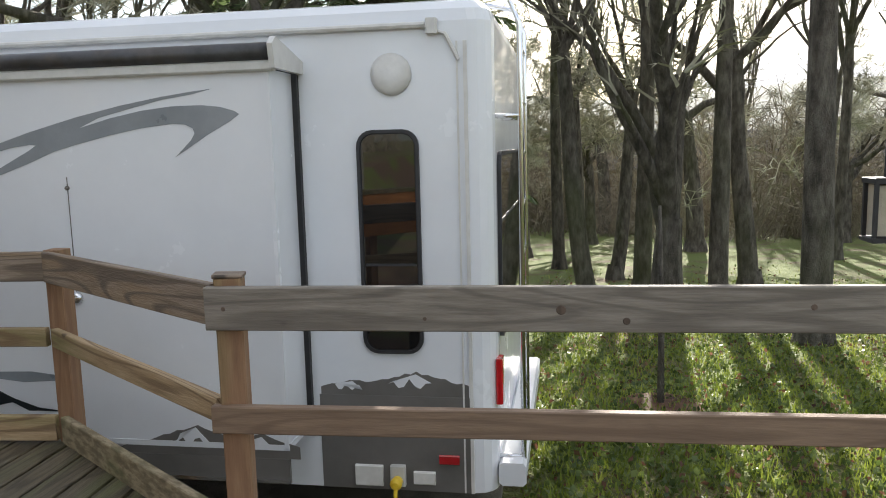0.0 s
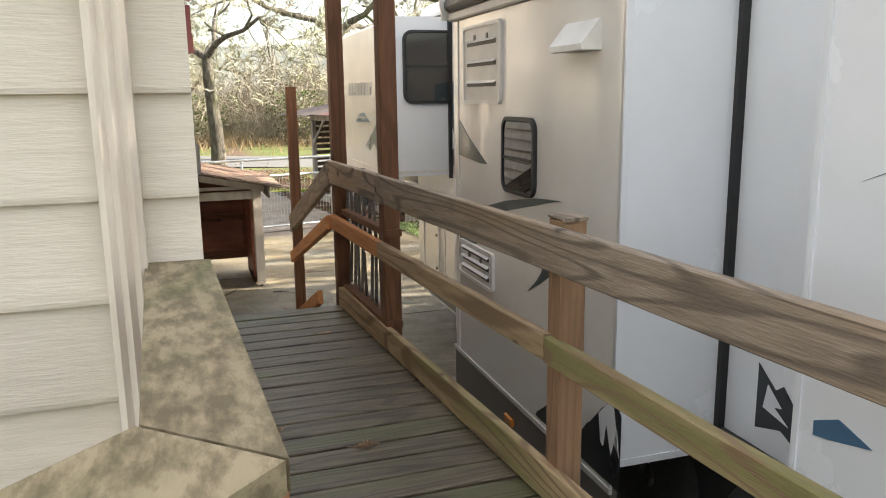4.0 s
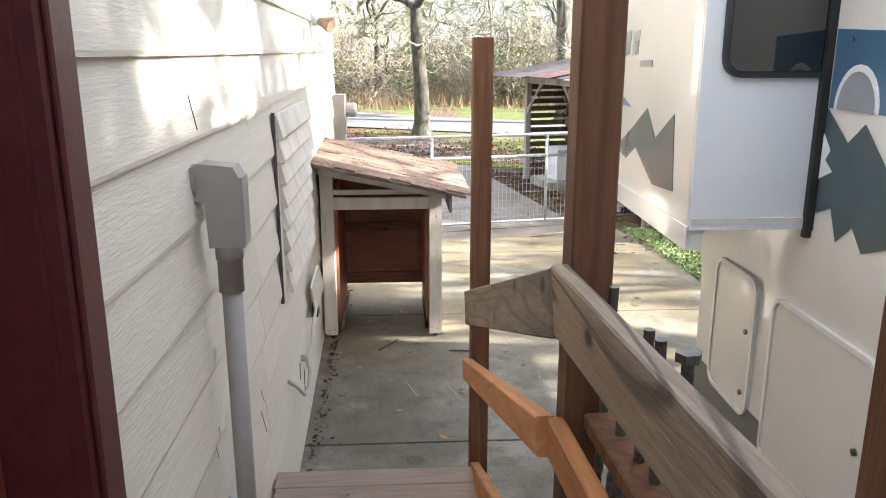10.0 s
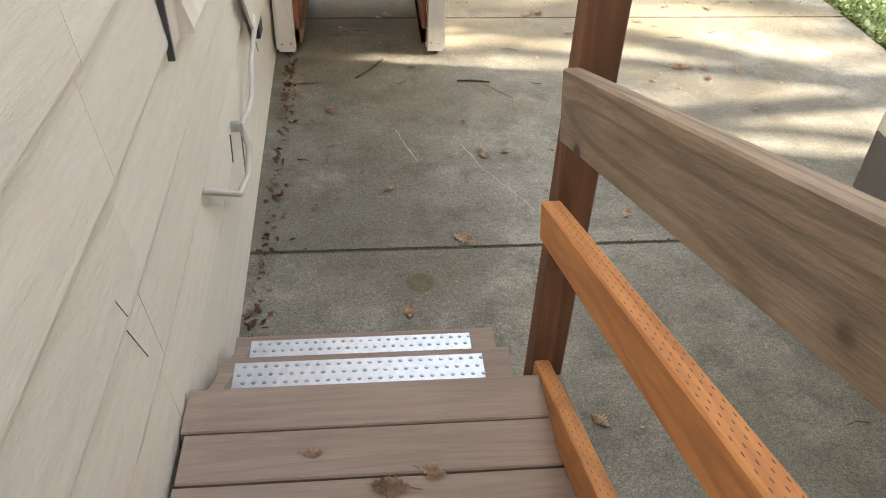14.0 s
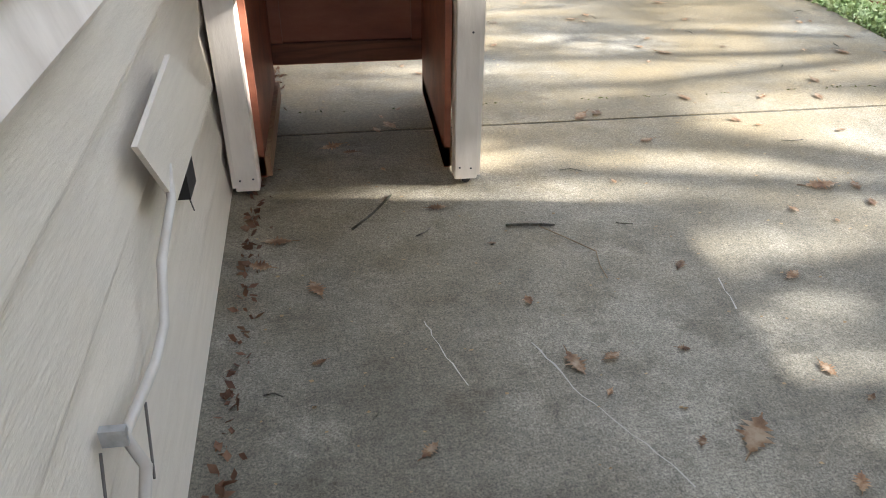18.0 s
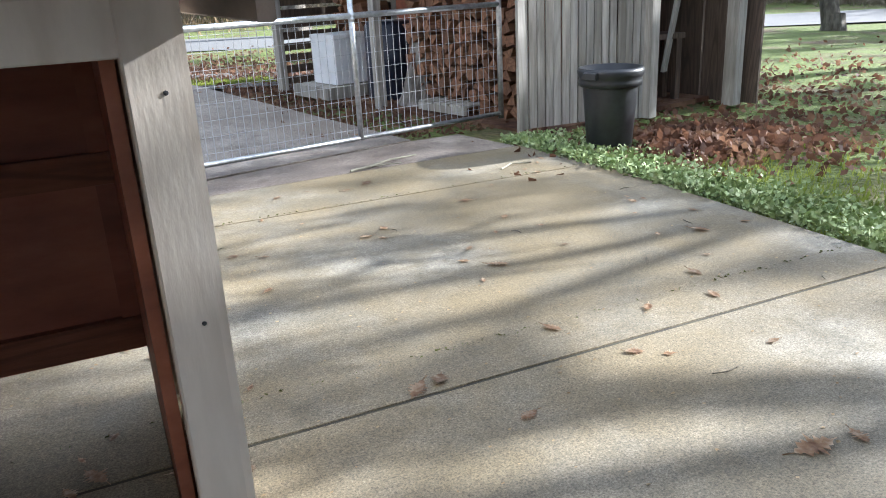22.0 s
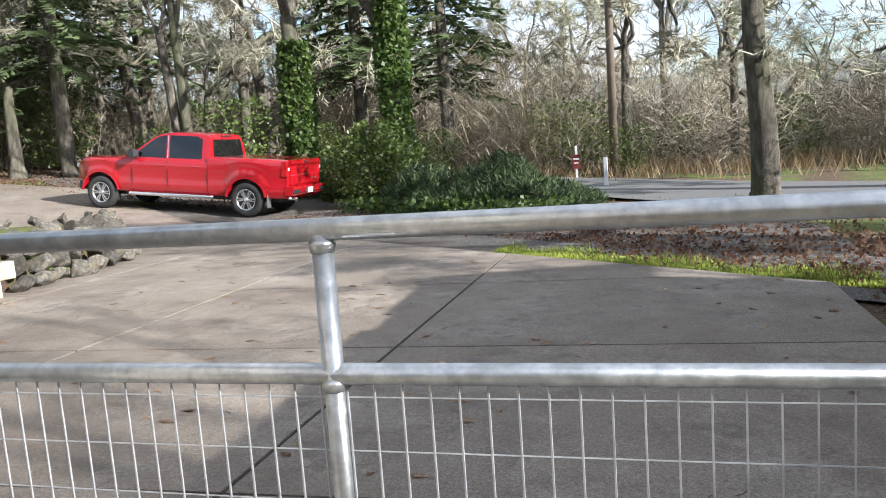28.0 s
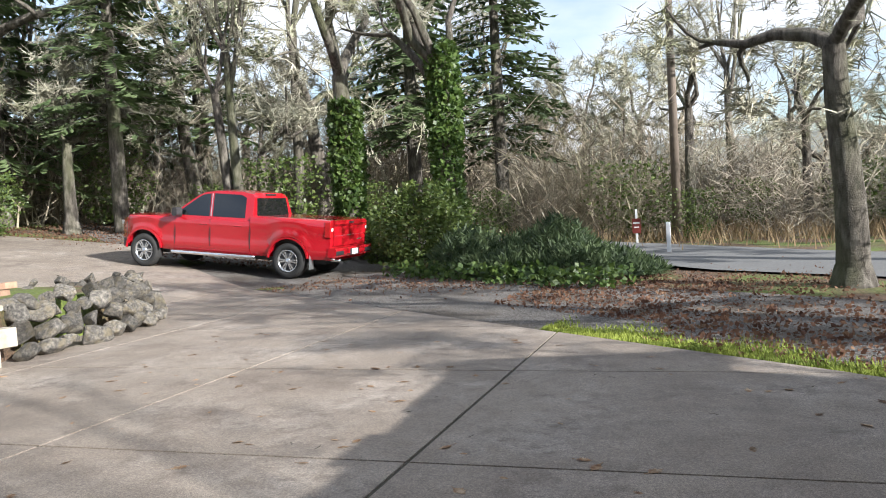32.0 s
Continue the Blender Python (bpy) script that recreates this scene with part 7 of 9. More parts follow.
# the left rear wheel stands at (-10.2, 19.05)
tx, ty_ = -10.2 - (TR * _c - 1.0 * _s), 19.05 - (TR * _s + 1.0 * _c)
wheel_z = [height(tx + q * _c, ty_ + q * _s) for q in (TR, TF)]
truck.matrix_world = pose(tx, ty_, (wheel_z[0] + wheel_z[1]) / 2 + 0.04, 0, -math.degrees(math.atan2(wheel_z[1] - wheel_z[0], TF - TR)), math.degrees(TRUCK_A))


# ---- trees ----
def sliver(g, a, m, b, w, way=None):
    """A thin tapering blade from a over m to b."""
    d = (way or (b - a)).normalized()
    o = d.orthogonal() * w
    k = len(g.v)
    g.v += [tuple(a - o), tuple(a + o), tuple(m + o * 0.7), tuple(m - o * 0.7), tuple(b)]
    g.f += [(k, k + 1, k + 2, k + 3), (k + 3, k + 2, k + 4)]


def spike(g, a, b, w):
    """A single thin tapering twig."""
    o = (b - a).orthogonal().normalized() * w
    k = len(g.v)
    g.v += [tuple(a - o), tuple(a + o), tuple(b)]
    g.f.append((k, k + 1, k + 2))


def grow(seed, tall, r0, levels=5, first=0.35, spread=38, kink=0.22, split=(2, 3), shrink=0.68, up=0.10, thin=0.045, lean=(0, 0), min_r=0.0045, drop=0.0, fine_len=1.0, cap_n=1900, lichen=2):
    """A bare tree: thick wood and fine twigs as two meshes."""
    r = random.Random(seed)
    wood_g, twig_g = Geo(), Geo()
    count = [0]

    def limb(p, d, length, rad, lev):
        n = 5 if lev == 0 else (4 if lev < 3 else 3)
        pts, rs = [p.copy()], [rad]
        end = max(min_r, rad * (0.62 if lev == 0 else 0.45))
        kids = []
        for i in range(n):
            j = Vector((r.gauss(0, kink), r.gauss(0, kink), r.gauss(0, kink * 0.7)))
            d = (d + j * (0.13 if lev == 0 else 1) + Vector((0, 0, up if lev < 3 else -drop))).normalized()
            p = p + d * (length / n)
            pts.append(p.copy())
            rs.append(rad + (end - rad) * (i + 1) / n)
            if lev > 0 and 0 < i < n - 1 and r.random() < 0.85:
                kids.append((p.copy(), d.copy(), rs[-1], 0.6))
            if lev == 0 and i >= n - 2 and r.random() < 0.8:
                kids.append((p.copy(), d.copy(), rs[-1], 0.85))
        if rad > thin:
            wood_g.tube(pts, rs, 8 if rad > 0.12 else 5, False)
        elif lev < 4:
            twig_g.tube(pts, rs, 3, False)
        else:
            sliver(twig_g, pts[0], pts[2], pts[-1], max(rad, 0.008) * 1.2)
        if rad <= 0.05 and lev > 2:
            for _ in range(lichen):
                q = r.choice(pts[1:])
                e = Vector((r.gauss(0, 1), r.gauss(0, 1), r.gauss(0.15, 0.8))).normalized()
                spike(twig_g, q, q + e * r.uniform(0.2, 0.45), r.uniform(0.009, 0.018))
        count[0] += 1
        if lev >= levels or count[0] > cap_n:
            return
        for _ in range(r.randint(*split)):
            kids.append((p.copy(), d.copy(), end, 1.0))
        for q, dd, rr, f in kids:
            a = radians(r.uniform(spread * 0.5, spread * 1.35))
            side = dd.orthogonal().normalized()
            side.rotate(Matrix.Rotation(r.uniform(0, 6.283), 3, dd))
            nd = (dd * math.cos(a) + side * math.sin(a)).normalized()
            limb(q, nd, (max(length, tall * 0.36) if lev == 0 else length) * shrink * f * r.uniform(0.75, 1.2) * (fine_len if lev > 2 else 1), max(min_r, rr * r.uniform(0.6, 0.85)), lev + 1)

    base = Geo()
    limb(Vector((0, 0, -0.15)), Vector((lean[0], lean[1], 1)).normalized(), tall * first, r0, 0)
    wood_g.tube([(0, 0, -0.25), (0, 0, 0.0), (0.0, 0, 0.35)], [r0 * 1.7, r0 * 1.35, r0 * 1.0], 8, False)
    return wood_g, twig_g


def make_tree(name, label, geos, twig_mat=M_TWIG, extra=None):
    t = thing(name, label, "tree", "trees round the yard")
    part("trunk", geos[0], M_BARK, t, smooth=True)
    if geos[1].v:
        tagged(part("crown", geos[1], twig_mat, t), kind="stuff")
    for e in extra or ():
        tagged(part(*e[:3], t), kind="stuff")
    return t


def leaves(pts, size, seed, up=0.3, aspect=0.6, droop=0.0):
    """Many small folded leaf blades at given points."""
    r = random.Random(seed)
    g = Geo()
    for p in pts:
        d = Vector((r.gauss(0, 1), r.gauss(0, 1), r.gauss(0, 0.6) + up - droop)).normalized()
        w = d.orthogonal().normalized()
        w.rotate(Matrix.Rotation(r.uniform(0, 6.283), 3, d))
        s = size * r.uniform(0.6, 1.3)
        p = Vector(p)
        a, b, c, e = p, p + d * s * 0.5 + w * s * aspect * 0.5, p + d * s, p + d * s * 0.5 - w * s * aspect * 0.5
        k = len(g.v)
        g.v += [tuple(a), tuple(b), tuple(c), tuple(e)]
        g.f.append((k, k + 1, k + 2, k + 3))
    return g


def fir(seed, tall, r0, low=0.18, reach=2.6, whorls=34, mat=M_FIRLEAF):
    r = random.Random(seed)
    tr, nd = Geo(), Geo()
    tr.tube([(0, 0, -0.2), (0, 0, tall * 0.3), (0.05, 0, tall * 0.65), (0.05, 0.05, tall)], [r0 * 1.2, r0, r0 * 0.6, 0.02], 8, False)
    for i in range(whorls):
        h = tall * (low + (1 - low) * i / whorls)
        L = reach * (1 - (i / whorls) ** 1.5) * r.uniform(0.75, 1.1) + 0.25
        for k in range(r.randint(4, 6)):
            a = r.uniform(0, 6.283)
            d = Vector((math.cos(a), math.sin(a), r.uniform(-0.05, 0.2)))
            pts = [Vector((0, 0, h)) + d * L * q + Vector((0, 0, -0.28 * L * q * q)) for q in (0, 0.35, 0.7, 1.0)]
            tr.tube(pts, [0.03, 0.022, 0.014, 0.006], 3, False)
            for q in range(int(9 + L * 9)):
                u = r.uniform(0.15, 1.0)
                b = Vector((0, 0, h)) + d * L * u + Vector((0, 0, -0.28 * L * u * u))
                s = r.choice((-1, 1))
                side = Vector((-d.y, d.x, 0)) * s
                tip = b + (side * r.uniform(0.5, 1) + d * 0.5).normalized() * r.uniform(0.35, 0.7) * (0.5 + 0.4 * L / reach) + Vector((0, 0, r.uniform(-0.30, -0.03)))
                w = (tip - b).cross(Vector((0, 0, 1))).normalized() * r.uniform(0.05, 0.10)
                m_ = (b + tip) / 2
                n0 = len(nd.v)
                nd.v += [tuple(b), tuple(m_ + w), tuple(tip), tuple(m_ - w + Vector((0, 0, -0.06)))]
                nd.f.append((n0, n0 + 1, n0 + 2, n0 + 3))
    return tr, nd


def brush(seed, n=170, tall=2.6, wide=1.6):
    r = random.Random(seed)
    g = Geo()
    for _ in range(n):
        x, y = r.gauss(0, wide * 0.5), r.gauss(0, wide * 0.5)
        d = Vector((r.gauss(0, 0.30), r.gauss(0, 0.30), 1)).normalized()
        p = Vector((x, y, -0.1))
        h = tall * r.uniform(0.35, 1.1)
        w = r.uniform(0.008, 0.016)
        for k in range(3):
            d = (d + Vector((r.gauss(0, 0.22), r.gauss(0, 0.22), 0))).normalized()
            q = p + d * h / 3
            sliver(g, p, (p + q) / 2, q + d * 0.1, w * (1 - 0.25 * k))
            for _k in range(4):
                e = (d * 0.6 + Vector((r.gauss(0, 0.8), r.gauss(0, 0.8), r.gauss(0.1, 0.5)))).normalized()
                b = p + d * (h / 3) * r.random()
                spike(g, b, b + e * h * r.uniform(0.1, 0.28) + Vector((0, 0, 0.03)), r.uniform(0.008, 0.014))
            p = q
    return g


def put_tree(src, x, y, turn=0, size=1.0, first=[]):
    m = pose(x, y, height(x, y), 0, 0, turn)
    if src.name not in first:
        first.append(src.name)
        src.matrix_world = m
        src.scale = (size,) * 3
        return src
    o = copy_thing(src, m)
    o.scale = (size,) * 3
    return o


oak_a = make_tree("oak_tree", "bare mossy oak with twisting limbs and lichen twigs", grow(3, 10.5, 0.30, 6, 0.40, 48, 0.30, fine_len=0.8))
oak_b = make_tree("oak_tree", "bare crooked oak with a dense crown of twigs", grow(8, 11.0, 0.22, 6, 0.42, 44, 0.30, fine_len=0.8))
oak_c = make_tree("oak_tree", "bare forked oak covered in lichen", grow(21, 9.0, 0.20, 6, 0.30, 46, 0.33, (2, 3), fine_len=0.85))
slim_a = make_tree("slender_tree", "tall slender bare tree at the lawn's edge", grow(5, 14.0, 0.17, 5, 0.42, 27, 0.14, up=0.25, thin=0.03, lichen=0))
slim_b = make_tree("slender_tree", "tall leaning bare tree at the lawn's edge", grow(14, 13.0, 0.20, 5, 0.38, 30, 0.16, up=0.22, thin=0.03, lean=(0.10, 0.16), lichen=0))
fork = make_tree("forked_tree", "big bare tree forking low into mossy limbs", grow(33, 13.0, 0.30, 5, 0.13, 30, 0.16, up=0.22, thin=0.04, lichen=0))
fir_a = make_tree("fir_tree", "tall dark green fir with drooping branches", fir(2, 15.0, 0.22, 0.10, 3.2), M_FIRLEAF)
fir_b = make_tree("fir_tree", "tall green fir with a bare lower trunk", fir(6, 17.0, 0.26, 0.22, 2.9, 40), M_FIRLEAF)
brush_a = tagged(part("thicket", brush(1), M_BRUSH), "grey leafless thicket of thin stems", "thicket", "thickets behind the yard", "stuff")
brush_b = tagged(part("thicket", brush(2, 200, 3.8, 2.2), M_BRUSH), "grey leafless thicket of thin stems", "thicket", "thickets behind the yard", "stuff")
bush_c = thing("evergreen_bush", "loose green bush among the bare trees", "bush", "bushes behind the yard")
r_ = random.Random(9)
cloud = []
for _ in range(1500):
    a, h = r_.uniform(0, 6.283), r_.random()
    rad = 1.2 * (0.5 + 0.7 * math.sin(h * 2.6)) * math.sqrt(r_.random())
    cloud.append((rad * math.cos(a), rad * math.sin(a), 0.1 + 2.2 * h))
tagged(part("foliage", leaves(cloud, 0.13, 4), M_LAUREL, bush_c), kind="stuff")

# trees in the yard and by the drive
put_tree(oak_a, 1.31, 18.4, 200, 0.88)
tw = put_tree(oak_b, -3.75, 32.4, 40, 1.0)
def ivy_tree(x, y, seed, hgt, rad):
    t = thing("ivy_tree", "tree with its trunk wrapped in green ivy", "tree", "ivy trees behind the truck", place=pose(x, y, height(x, y)))
    gg = grow(seed, 13.0, rad, 6, 0.42, 46, 0.26, fine_len=0.8)
    part("trunk", gg[0], M_BARK, t, smooth=True)
    tagged(part("crown", gg[1], M_TWIG, t), kind="stuff")
    r = random.Random(seed)
    pts = []
    for _ in range(5200):
        a, h = r.uniform(0, 6.283), r.random() ** 0.9
        q = rad * 1.05 + (0.16 + 0.16 * math.sin(h * 9 + a * 2)) * (1.25 - h) * r.random()
        pts.append((q * math.cos(a), q * math.sin(a), h * hgt))
    tagged(part("ivy", leaves(pts, 0.135, seed, -0.1, 0.95, 0.3), M_IVY, t), kind="stuff")
    return t
ivy_tree(-11.6, 23.6, 41, 4.6, 0.36)
ivy_tree(-8.5, 23.9, 47, 6.0, 0.33)
for x, y, k, s, a in ((-16.97, 24.8, slim_a, 1.1, 0), (-17.3, 25.0, slim_b, 1.05, 190), (-22.9, 22.6, oak_c, 1.25, 60), (-21.9, 23.9, fir_b, 0.9, 0), (-26.5, 22.4, fir_a, 1.0, 90),
                      (-12.6, 10.0, slim_a, 1.7, 120), (-13.0, 10.2, slim_b, 1.5, 60), (-13.9, 9.2, slim_a, 1.5, 250), (-24.3, 16.0, oak_b, 1.1, 10), (-23.9, 17.0, slim_a, 1.2, 77),
                      (0.2, 37.3, oak_c, 1.0, 130), (-0.4, 35.2, oak_b, 0.9, 220), (6.3, 21.8, oak_a, 1.15, 80), (10.0, 27, oak_b, 1.1, 300), (-15, 33, fir_b, 1.0, 40), (-19, 32, oak_a, 1.3, 200), (-24, 30, fir_b, 1.1, 140),
                      (-28, 28, fir_a, 1.0, 20), (-32, 26, fir_b, 1.0, 260), (-11.5, 34, fir_b, 0.95, 300), (-18.6, 27.5, oak_c, 1.2, 320), (-31, 20, fir_a, 0.9, 75)):
    put_tree(k, x, y, a, s)
# lawn trees seen past the trailer, and unseen ones added for shade and dapples
# the first six stand hidden behind the trailer, added to shade the house wall
for x, y, k, s, a in ((14.5, -2.8, fir_b, 0.75, 10), (12.4, -1.2, slim_b, 0.9, 120), (11.0, -2.6, oak_a, 1.1, 20), (12.6, -4.4, oak_c, 1.25, 200), (13.0, 0.2, oak_b, 1.05, 140), (9.6, -5.6, oak_b, 1.0, 75), (10.5, -11.4, fork, 1.0, 75), (12.0, -11.2, slim_a, 1.0, 0), (11.1, -10.25, slim_b, 0.9, 30), (17.1, -9.8, slim_a, 1.0, 200), (18.1, -10.4, slim_b, 0.9, 100), (20.1, -8.9, oak_c, 0.8, 0),
                      (11.3, -12.4, slim_a, 1.05, 140), (13.6, -13.5, oak_b, 1.0, 10), (8.05, -12.9, slim_a, 1.2, 300), (15.1, -11.0, slim_b, 0.85, 250), (22, -14, oak_a, 1.0, 50), (25, -11, oak_c, 1.1, 90),
                      (19, -17, slim_a, 1.0, 10), (28, -7, oak_b, 1.0, 120), (16, -6, slim_b, 1.0, 330), (24, -18, slim_b, 1.1, 210), (31, -12, oak_a, 1.1, 20), (14, -20, oak_b, 1.2, 60), (27, -22, oak_a, 1.1, 280),
                      # mostly out of view: firs shading the wall, bare crowns dappling patio and drive
                      (13.5, -6.1, fir_b, 0.8, 15), (10.5, -7.0, fir_b, 0.7, 55), (15.2, -4.9, fir_a, 0.85, 95), (17.0, 2.2, oak_a, 1.0, 35), (22.0, 0.5, oak_b, 1.1, 135), (19.0, 4.0, oak_c, 1.1, 235), (20.5, 10.4, oak_c, 1.0, 310), (14.5, 5.0, slim_a, 0.9, 222), (13.0, 1.5, slim_b, 0.9, 66), (15.5, -1.2, slim_a, 1.0, 166), (20, -3, oak_c, 1.1, 40), (26, 2, slim_a, 1.0, 10), (18, 6, oak_b, 1.0, 140), (24, 9, oak_c, 1.1, 190), (15, 12, slim_b, 1.0, 70), (17.5, 11.0, oak_a, 1.15, 100), (9.0, 13.5, oak_a, 1.1, 75)):
    put_tree(k, x, y, a, s)
rt = random.Random(77)
kinds = (oak_a, oak_b, oak_c, oak_b, oak_c, slim_a)
for i in range(58):
    a = radians(24 + 150 * (i + rt.uniform(-0.4, 0.4)) / 58)
    d = rt.uniform(33, 56)
    x, y = 1.6 + d * math.cos(a), 5.0 + d * math.sin(a)
    put_tree(kinds[i % 6], x, y, rt.uniform(0, 360), rt.uniform(0.95, 1.35) * (1.25 if a > 1.9 else 0.85 if a < 1.55 else 1.0))
for i in range(36):
    a = radians(-62 + 70 * (i + rt.uniform(-0.4, 0.4)) / 36)
    d = rt.uniform(26, 60)
    x, y = d * math.cos(a), -9 + d * math.sin(a)
    put_tree((slim_a, slim_b, oak_c)[i % 3], x, y, rt.uniform(0, 360), rt.uniform(0.8, 1.15))
for i in range(60):
    a = radians(-64 + 74 * (i + rt.uniform(-0.5, 0.5)) / 60)
    d = rt.choice((30, 34, 38, 44, 50))
    x, y = d * math.cos(a), -9 + d * math.sin(a)
    o = (brush_a, brush_b)[i % 2].copy()
    scene.collection.objects.link(o)
    o.matrix_world = pose(x, y, height(x, y), 0, 0, rt.uniform(0, 360)) @ Matrix.Scale(rt.uniform(0.9, 1.8), 4)
for i in range(150):
    a = radians(14 + 164 * (i + rt.uniform(-0.5, 0.5)) / 150)
    d = rt.choice((29, 32, 35, 39, 44) if a < 1.95 else (37, 39, 42, 46, 50)) + rt.uniform(-1.5, 1.5)
    x, y = 1.6 + d * math.cos(a), 5.0 + d * math.sin(a)
    src = (brush_a, brush_b)[i % 2]
    if i < 2:
        o = src
    else:
        o = src.copy()
        scene.collection.objects.link(o)
    o.matrix_world = pose(x, y, height(x, y) + 0.0, 0, 0, rt.uniform(0, 360)) @ Matrix.Scale(rt.uniform(0.9, 1.7) * (1.35 if a > 1.95 else 1.0), 4)
for i in range(16):
    a = radians(60 + 110 * (i + rt.uniform(-0.5, 0.5)) / 16)
    d = rt.uniform(27, 34)
    m = pose(1.6 + d * math.cos(a), 5 + d * math.sin(a), height(1.6 + d * math.cos(a), 5 + d * math.sin(a)), 0, 0, rt.uniform(0, 360))
    if i == 0:
        bush_c.matrix_world = m
    else:
        copy_thing(bush_c, m).scale = (rt.uniform(0.6, 1.3),) * 3
# far wooded hills
g = Geo()
for i in range(73):
    a = 2 * math.pi * i / 72
    for k, (d, h) in enumerate(((120, -6), (170, 6), (240, 17))):
        g.v.append((d * math.cos(a), d * math.sin(a), h + (k > 0) * 7 * noise.noise((3 * math.cos(a), 3 * math.sin(a), k * 2.0))))
g.f = [(i * 3 + k, i * 3 + k + 1, i * 3 + k + 4, i * 3 + k + 3) for i in range(72) for k in range(2)]
tagged(part("backdrop", g, M_HILL, smooth=True), "far wooded hills on the horizon", "hills", kind="structure")

# ---- shrubs by the drive ----
def shrub(name, label, x, y, mat, pts, size, seed, aspect=0.6, up=0.3, stems=10, hgt=1.0):
    t = thing(name, label, "shrub", place=pose(x, y, height(x, y)))
    st = Geo()
    r = random.Random(seed)
    for _ in range(stems):
        q = r.choice(pts)
        st.tube([(q[0] * 0.1, q[1] * 0.1, -0.05), (q[0] * 0.5, q[1] * 0.5, q[2] * 0.5), q], [0.025, 0.016, 0.006], 4, False)
    tagged(part("stems", st, M_BARK, t), kind="stuff")
    tagged(part("foliage", leaves(pts, size, seed, up, aspect), mat, t), kind="stuff")
    return t
r = random.Random(31)
pts = []
for _ in range(8500):
    a, h = r.uniform(0, 6.283), r.random()
    lob = 1.0 + 0.25 * math.sin(3 * a + 4 * h) + 0.15 * math.sin(7 * a)
    rad = lob * 1.55 * math.sin(0.5 + 2.3 * h) * (0.55 + 0.45 * r.random())
    pts.append((rad * math.cos(a), rad * 0.8 * math.sin(a), 0.05 + 2.2 * h * (0.85 + 0.15 * math.sin(5 * a))))
shrub("laurel_shrub", "bright green laurel shrub beside the truck", -8.35, 22.3, M_LAUREL, pts, 0.115, 5)
pts = []
for _ in range(2200):
    a, h = r.uniform(0, 6.283), r.random()
    rad = 0.7 * math.sin(0.5 + 2.3 * h) * (0.5 + 0.5 * r.random())
    pts.append((rad * math.cos(a), rad * math.sin(a), 1.5 * h))
shrub("laurel_shrub", "small green laurel shrub behind the truck", -10.3, 23.2, M_LAUREL, pts, 0.11, 6)
pts = []
for _ in range(17000):
    u, v = r.uniform(-1, 1), r.uniform(-1, 1)
    if u * u + v * v > 1:
        continue
    top = (1 - (u * u + v * v)) ** 0.5 * (1.15 + 0.35 * math.sin(5 * u + 3 * v) + 0.25 * math.sin(11 * u)) * (0.74 - 0.24 * u)
    pts.append((3.1 * u, 1.6 * v, max(0.08, top * (0.45 + 0.55 * r.random()))))
jn = shrub("juniper_shrub", "wide spreading dark green juniper over ivy", -4.75, 20.7, M_JUNIPER, pts, 0.24, 8, 0.16, 0.9, 16)
jn.matrix_world = pose(-4.75, 20.7, height(-4.75, 20.7), 0, 0, -22)
pts = [(r.uniform(-3.3, 3.3), r.uniform(-0.5, 0.5), r.uniform(0.02, 0.35)) for _ in range(1300)]
g_iv = leaves(pts, 0.12, 3, 0.2, 0.9)
ob = tagged(part("ground_ivy", g_iv, M_IVY), "low ivy along the foot of the juniper", "ivy", kind="stuff")
ob.matrix_world = pose(-5.1, 19.1, height(-5.1, 19.1), 0, 0, -24)

# ---- raised bed, hoop and small things in it ----
bed = thing("retaining_wall", "cream concrete block retaining wall of a raised bed", "wall", kind="structure")
Bp = lambda y: -6.62 - (y - 7.0) * 0.02
bl = []
for k in range(3):
    rr = random.Random(60 + k)
    gq = Geo().box(-0.10 - 0.004 * k, 0.095, 0.004, 0.396, 0.004, 0.212, None, 0.008)
    bl.append(mesh_of("block", gq.v, gq.f, M_BLOCK))
for c in range(3):
    y = 1.0 + (0.2 if c % 2 else 0)
    while y < 10.15:
        piece("block", bl[(int(y * 5) + c) % 3], bed, pose(Bp(y) + rt.uniform(-0.006, 0.006), y, 0.215 * c - 0.02, 0, 0, 1.1))
        y += 0.4
gq = Geo().box(-0.16, 0.13, 0.003, 0.247, 0, 0.06, None, 0.012)
capm = mesh_of("cap_block", gq.v, gq.f, M_BLOCK)
y = 1.0
while y < 10.15:
    piece("cap_block", capm, bed, pose(Bp(y) + rt.uniform(-0.012, 0.012), y, 0.628 - 0.02 + rt.uniform(0, 0.006), 0, 0, 1.1))
    y += 0.25
part("bed_soil", Geo().prism([(-6.7, 1.0), (-6.75, 10.2), (-7.4, 11.0), (-8.2, 13.2), (-9.6, 13.0), (-12.5, 12.2), (-13.5, 9.0), (-13.5, 1.0)], -0.05, 0.56), M_GROUND, bed)
stones = []
for k in range(9):
    rr = random.Random(200 + k)
    bm = bmesh.new()
    for _ in range(13):
        p = Vector((rr.gauss(0, 1), rr.gauss(0, 1), rr.gauss(0, 1))).normalized()
        bm.verts.new((p.x * rr.uniform(0.9, 1.25), p.y * rr.uniform(0.7, 0.95), p.z * rr.uniform(0.6, 0.85)))
    bmesh.ops.convex_hull(bm, input=bm.verts)
    bmesh.ops.bevel(bm, geom=bm.edges, offset=0.06, segments=1, affect="EDGES")
    me = bpy.data.meshes.new("stone")
    bm.to_mesh(me)
    bm.free()
    me.materials.append(M_REDSTONE if k == 8 else M_STONE)
    stones.append(me)
rubble = thing("stone_edging", "rough dark basalt stones piled round the bed end", "stones")


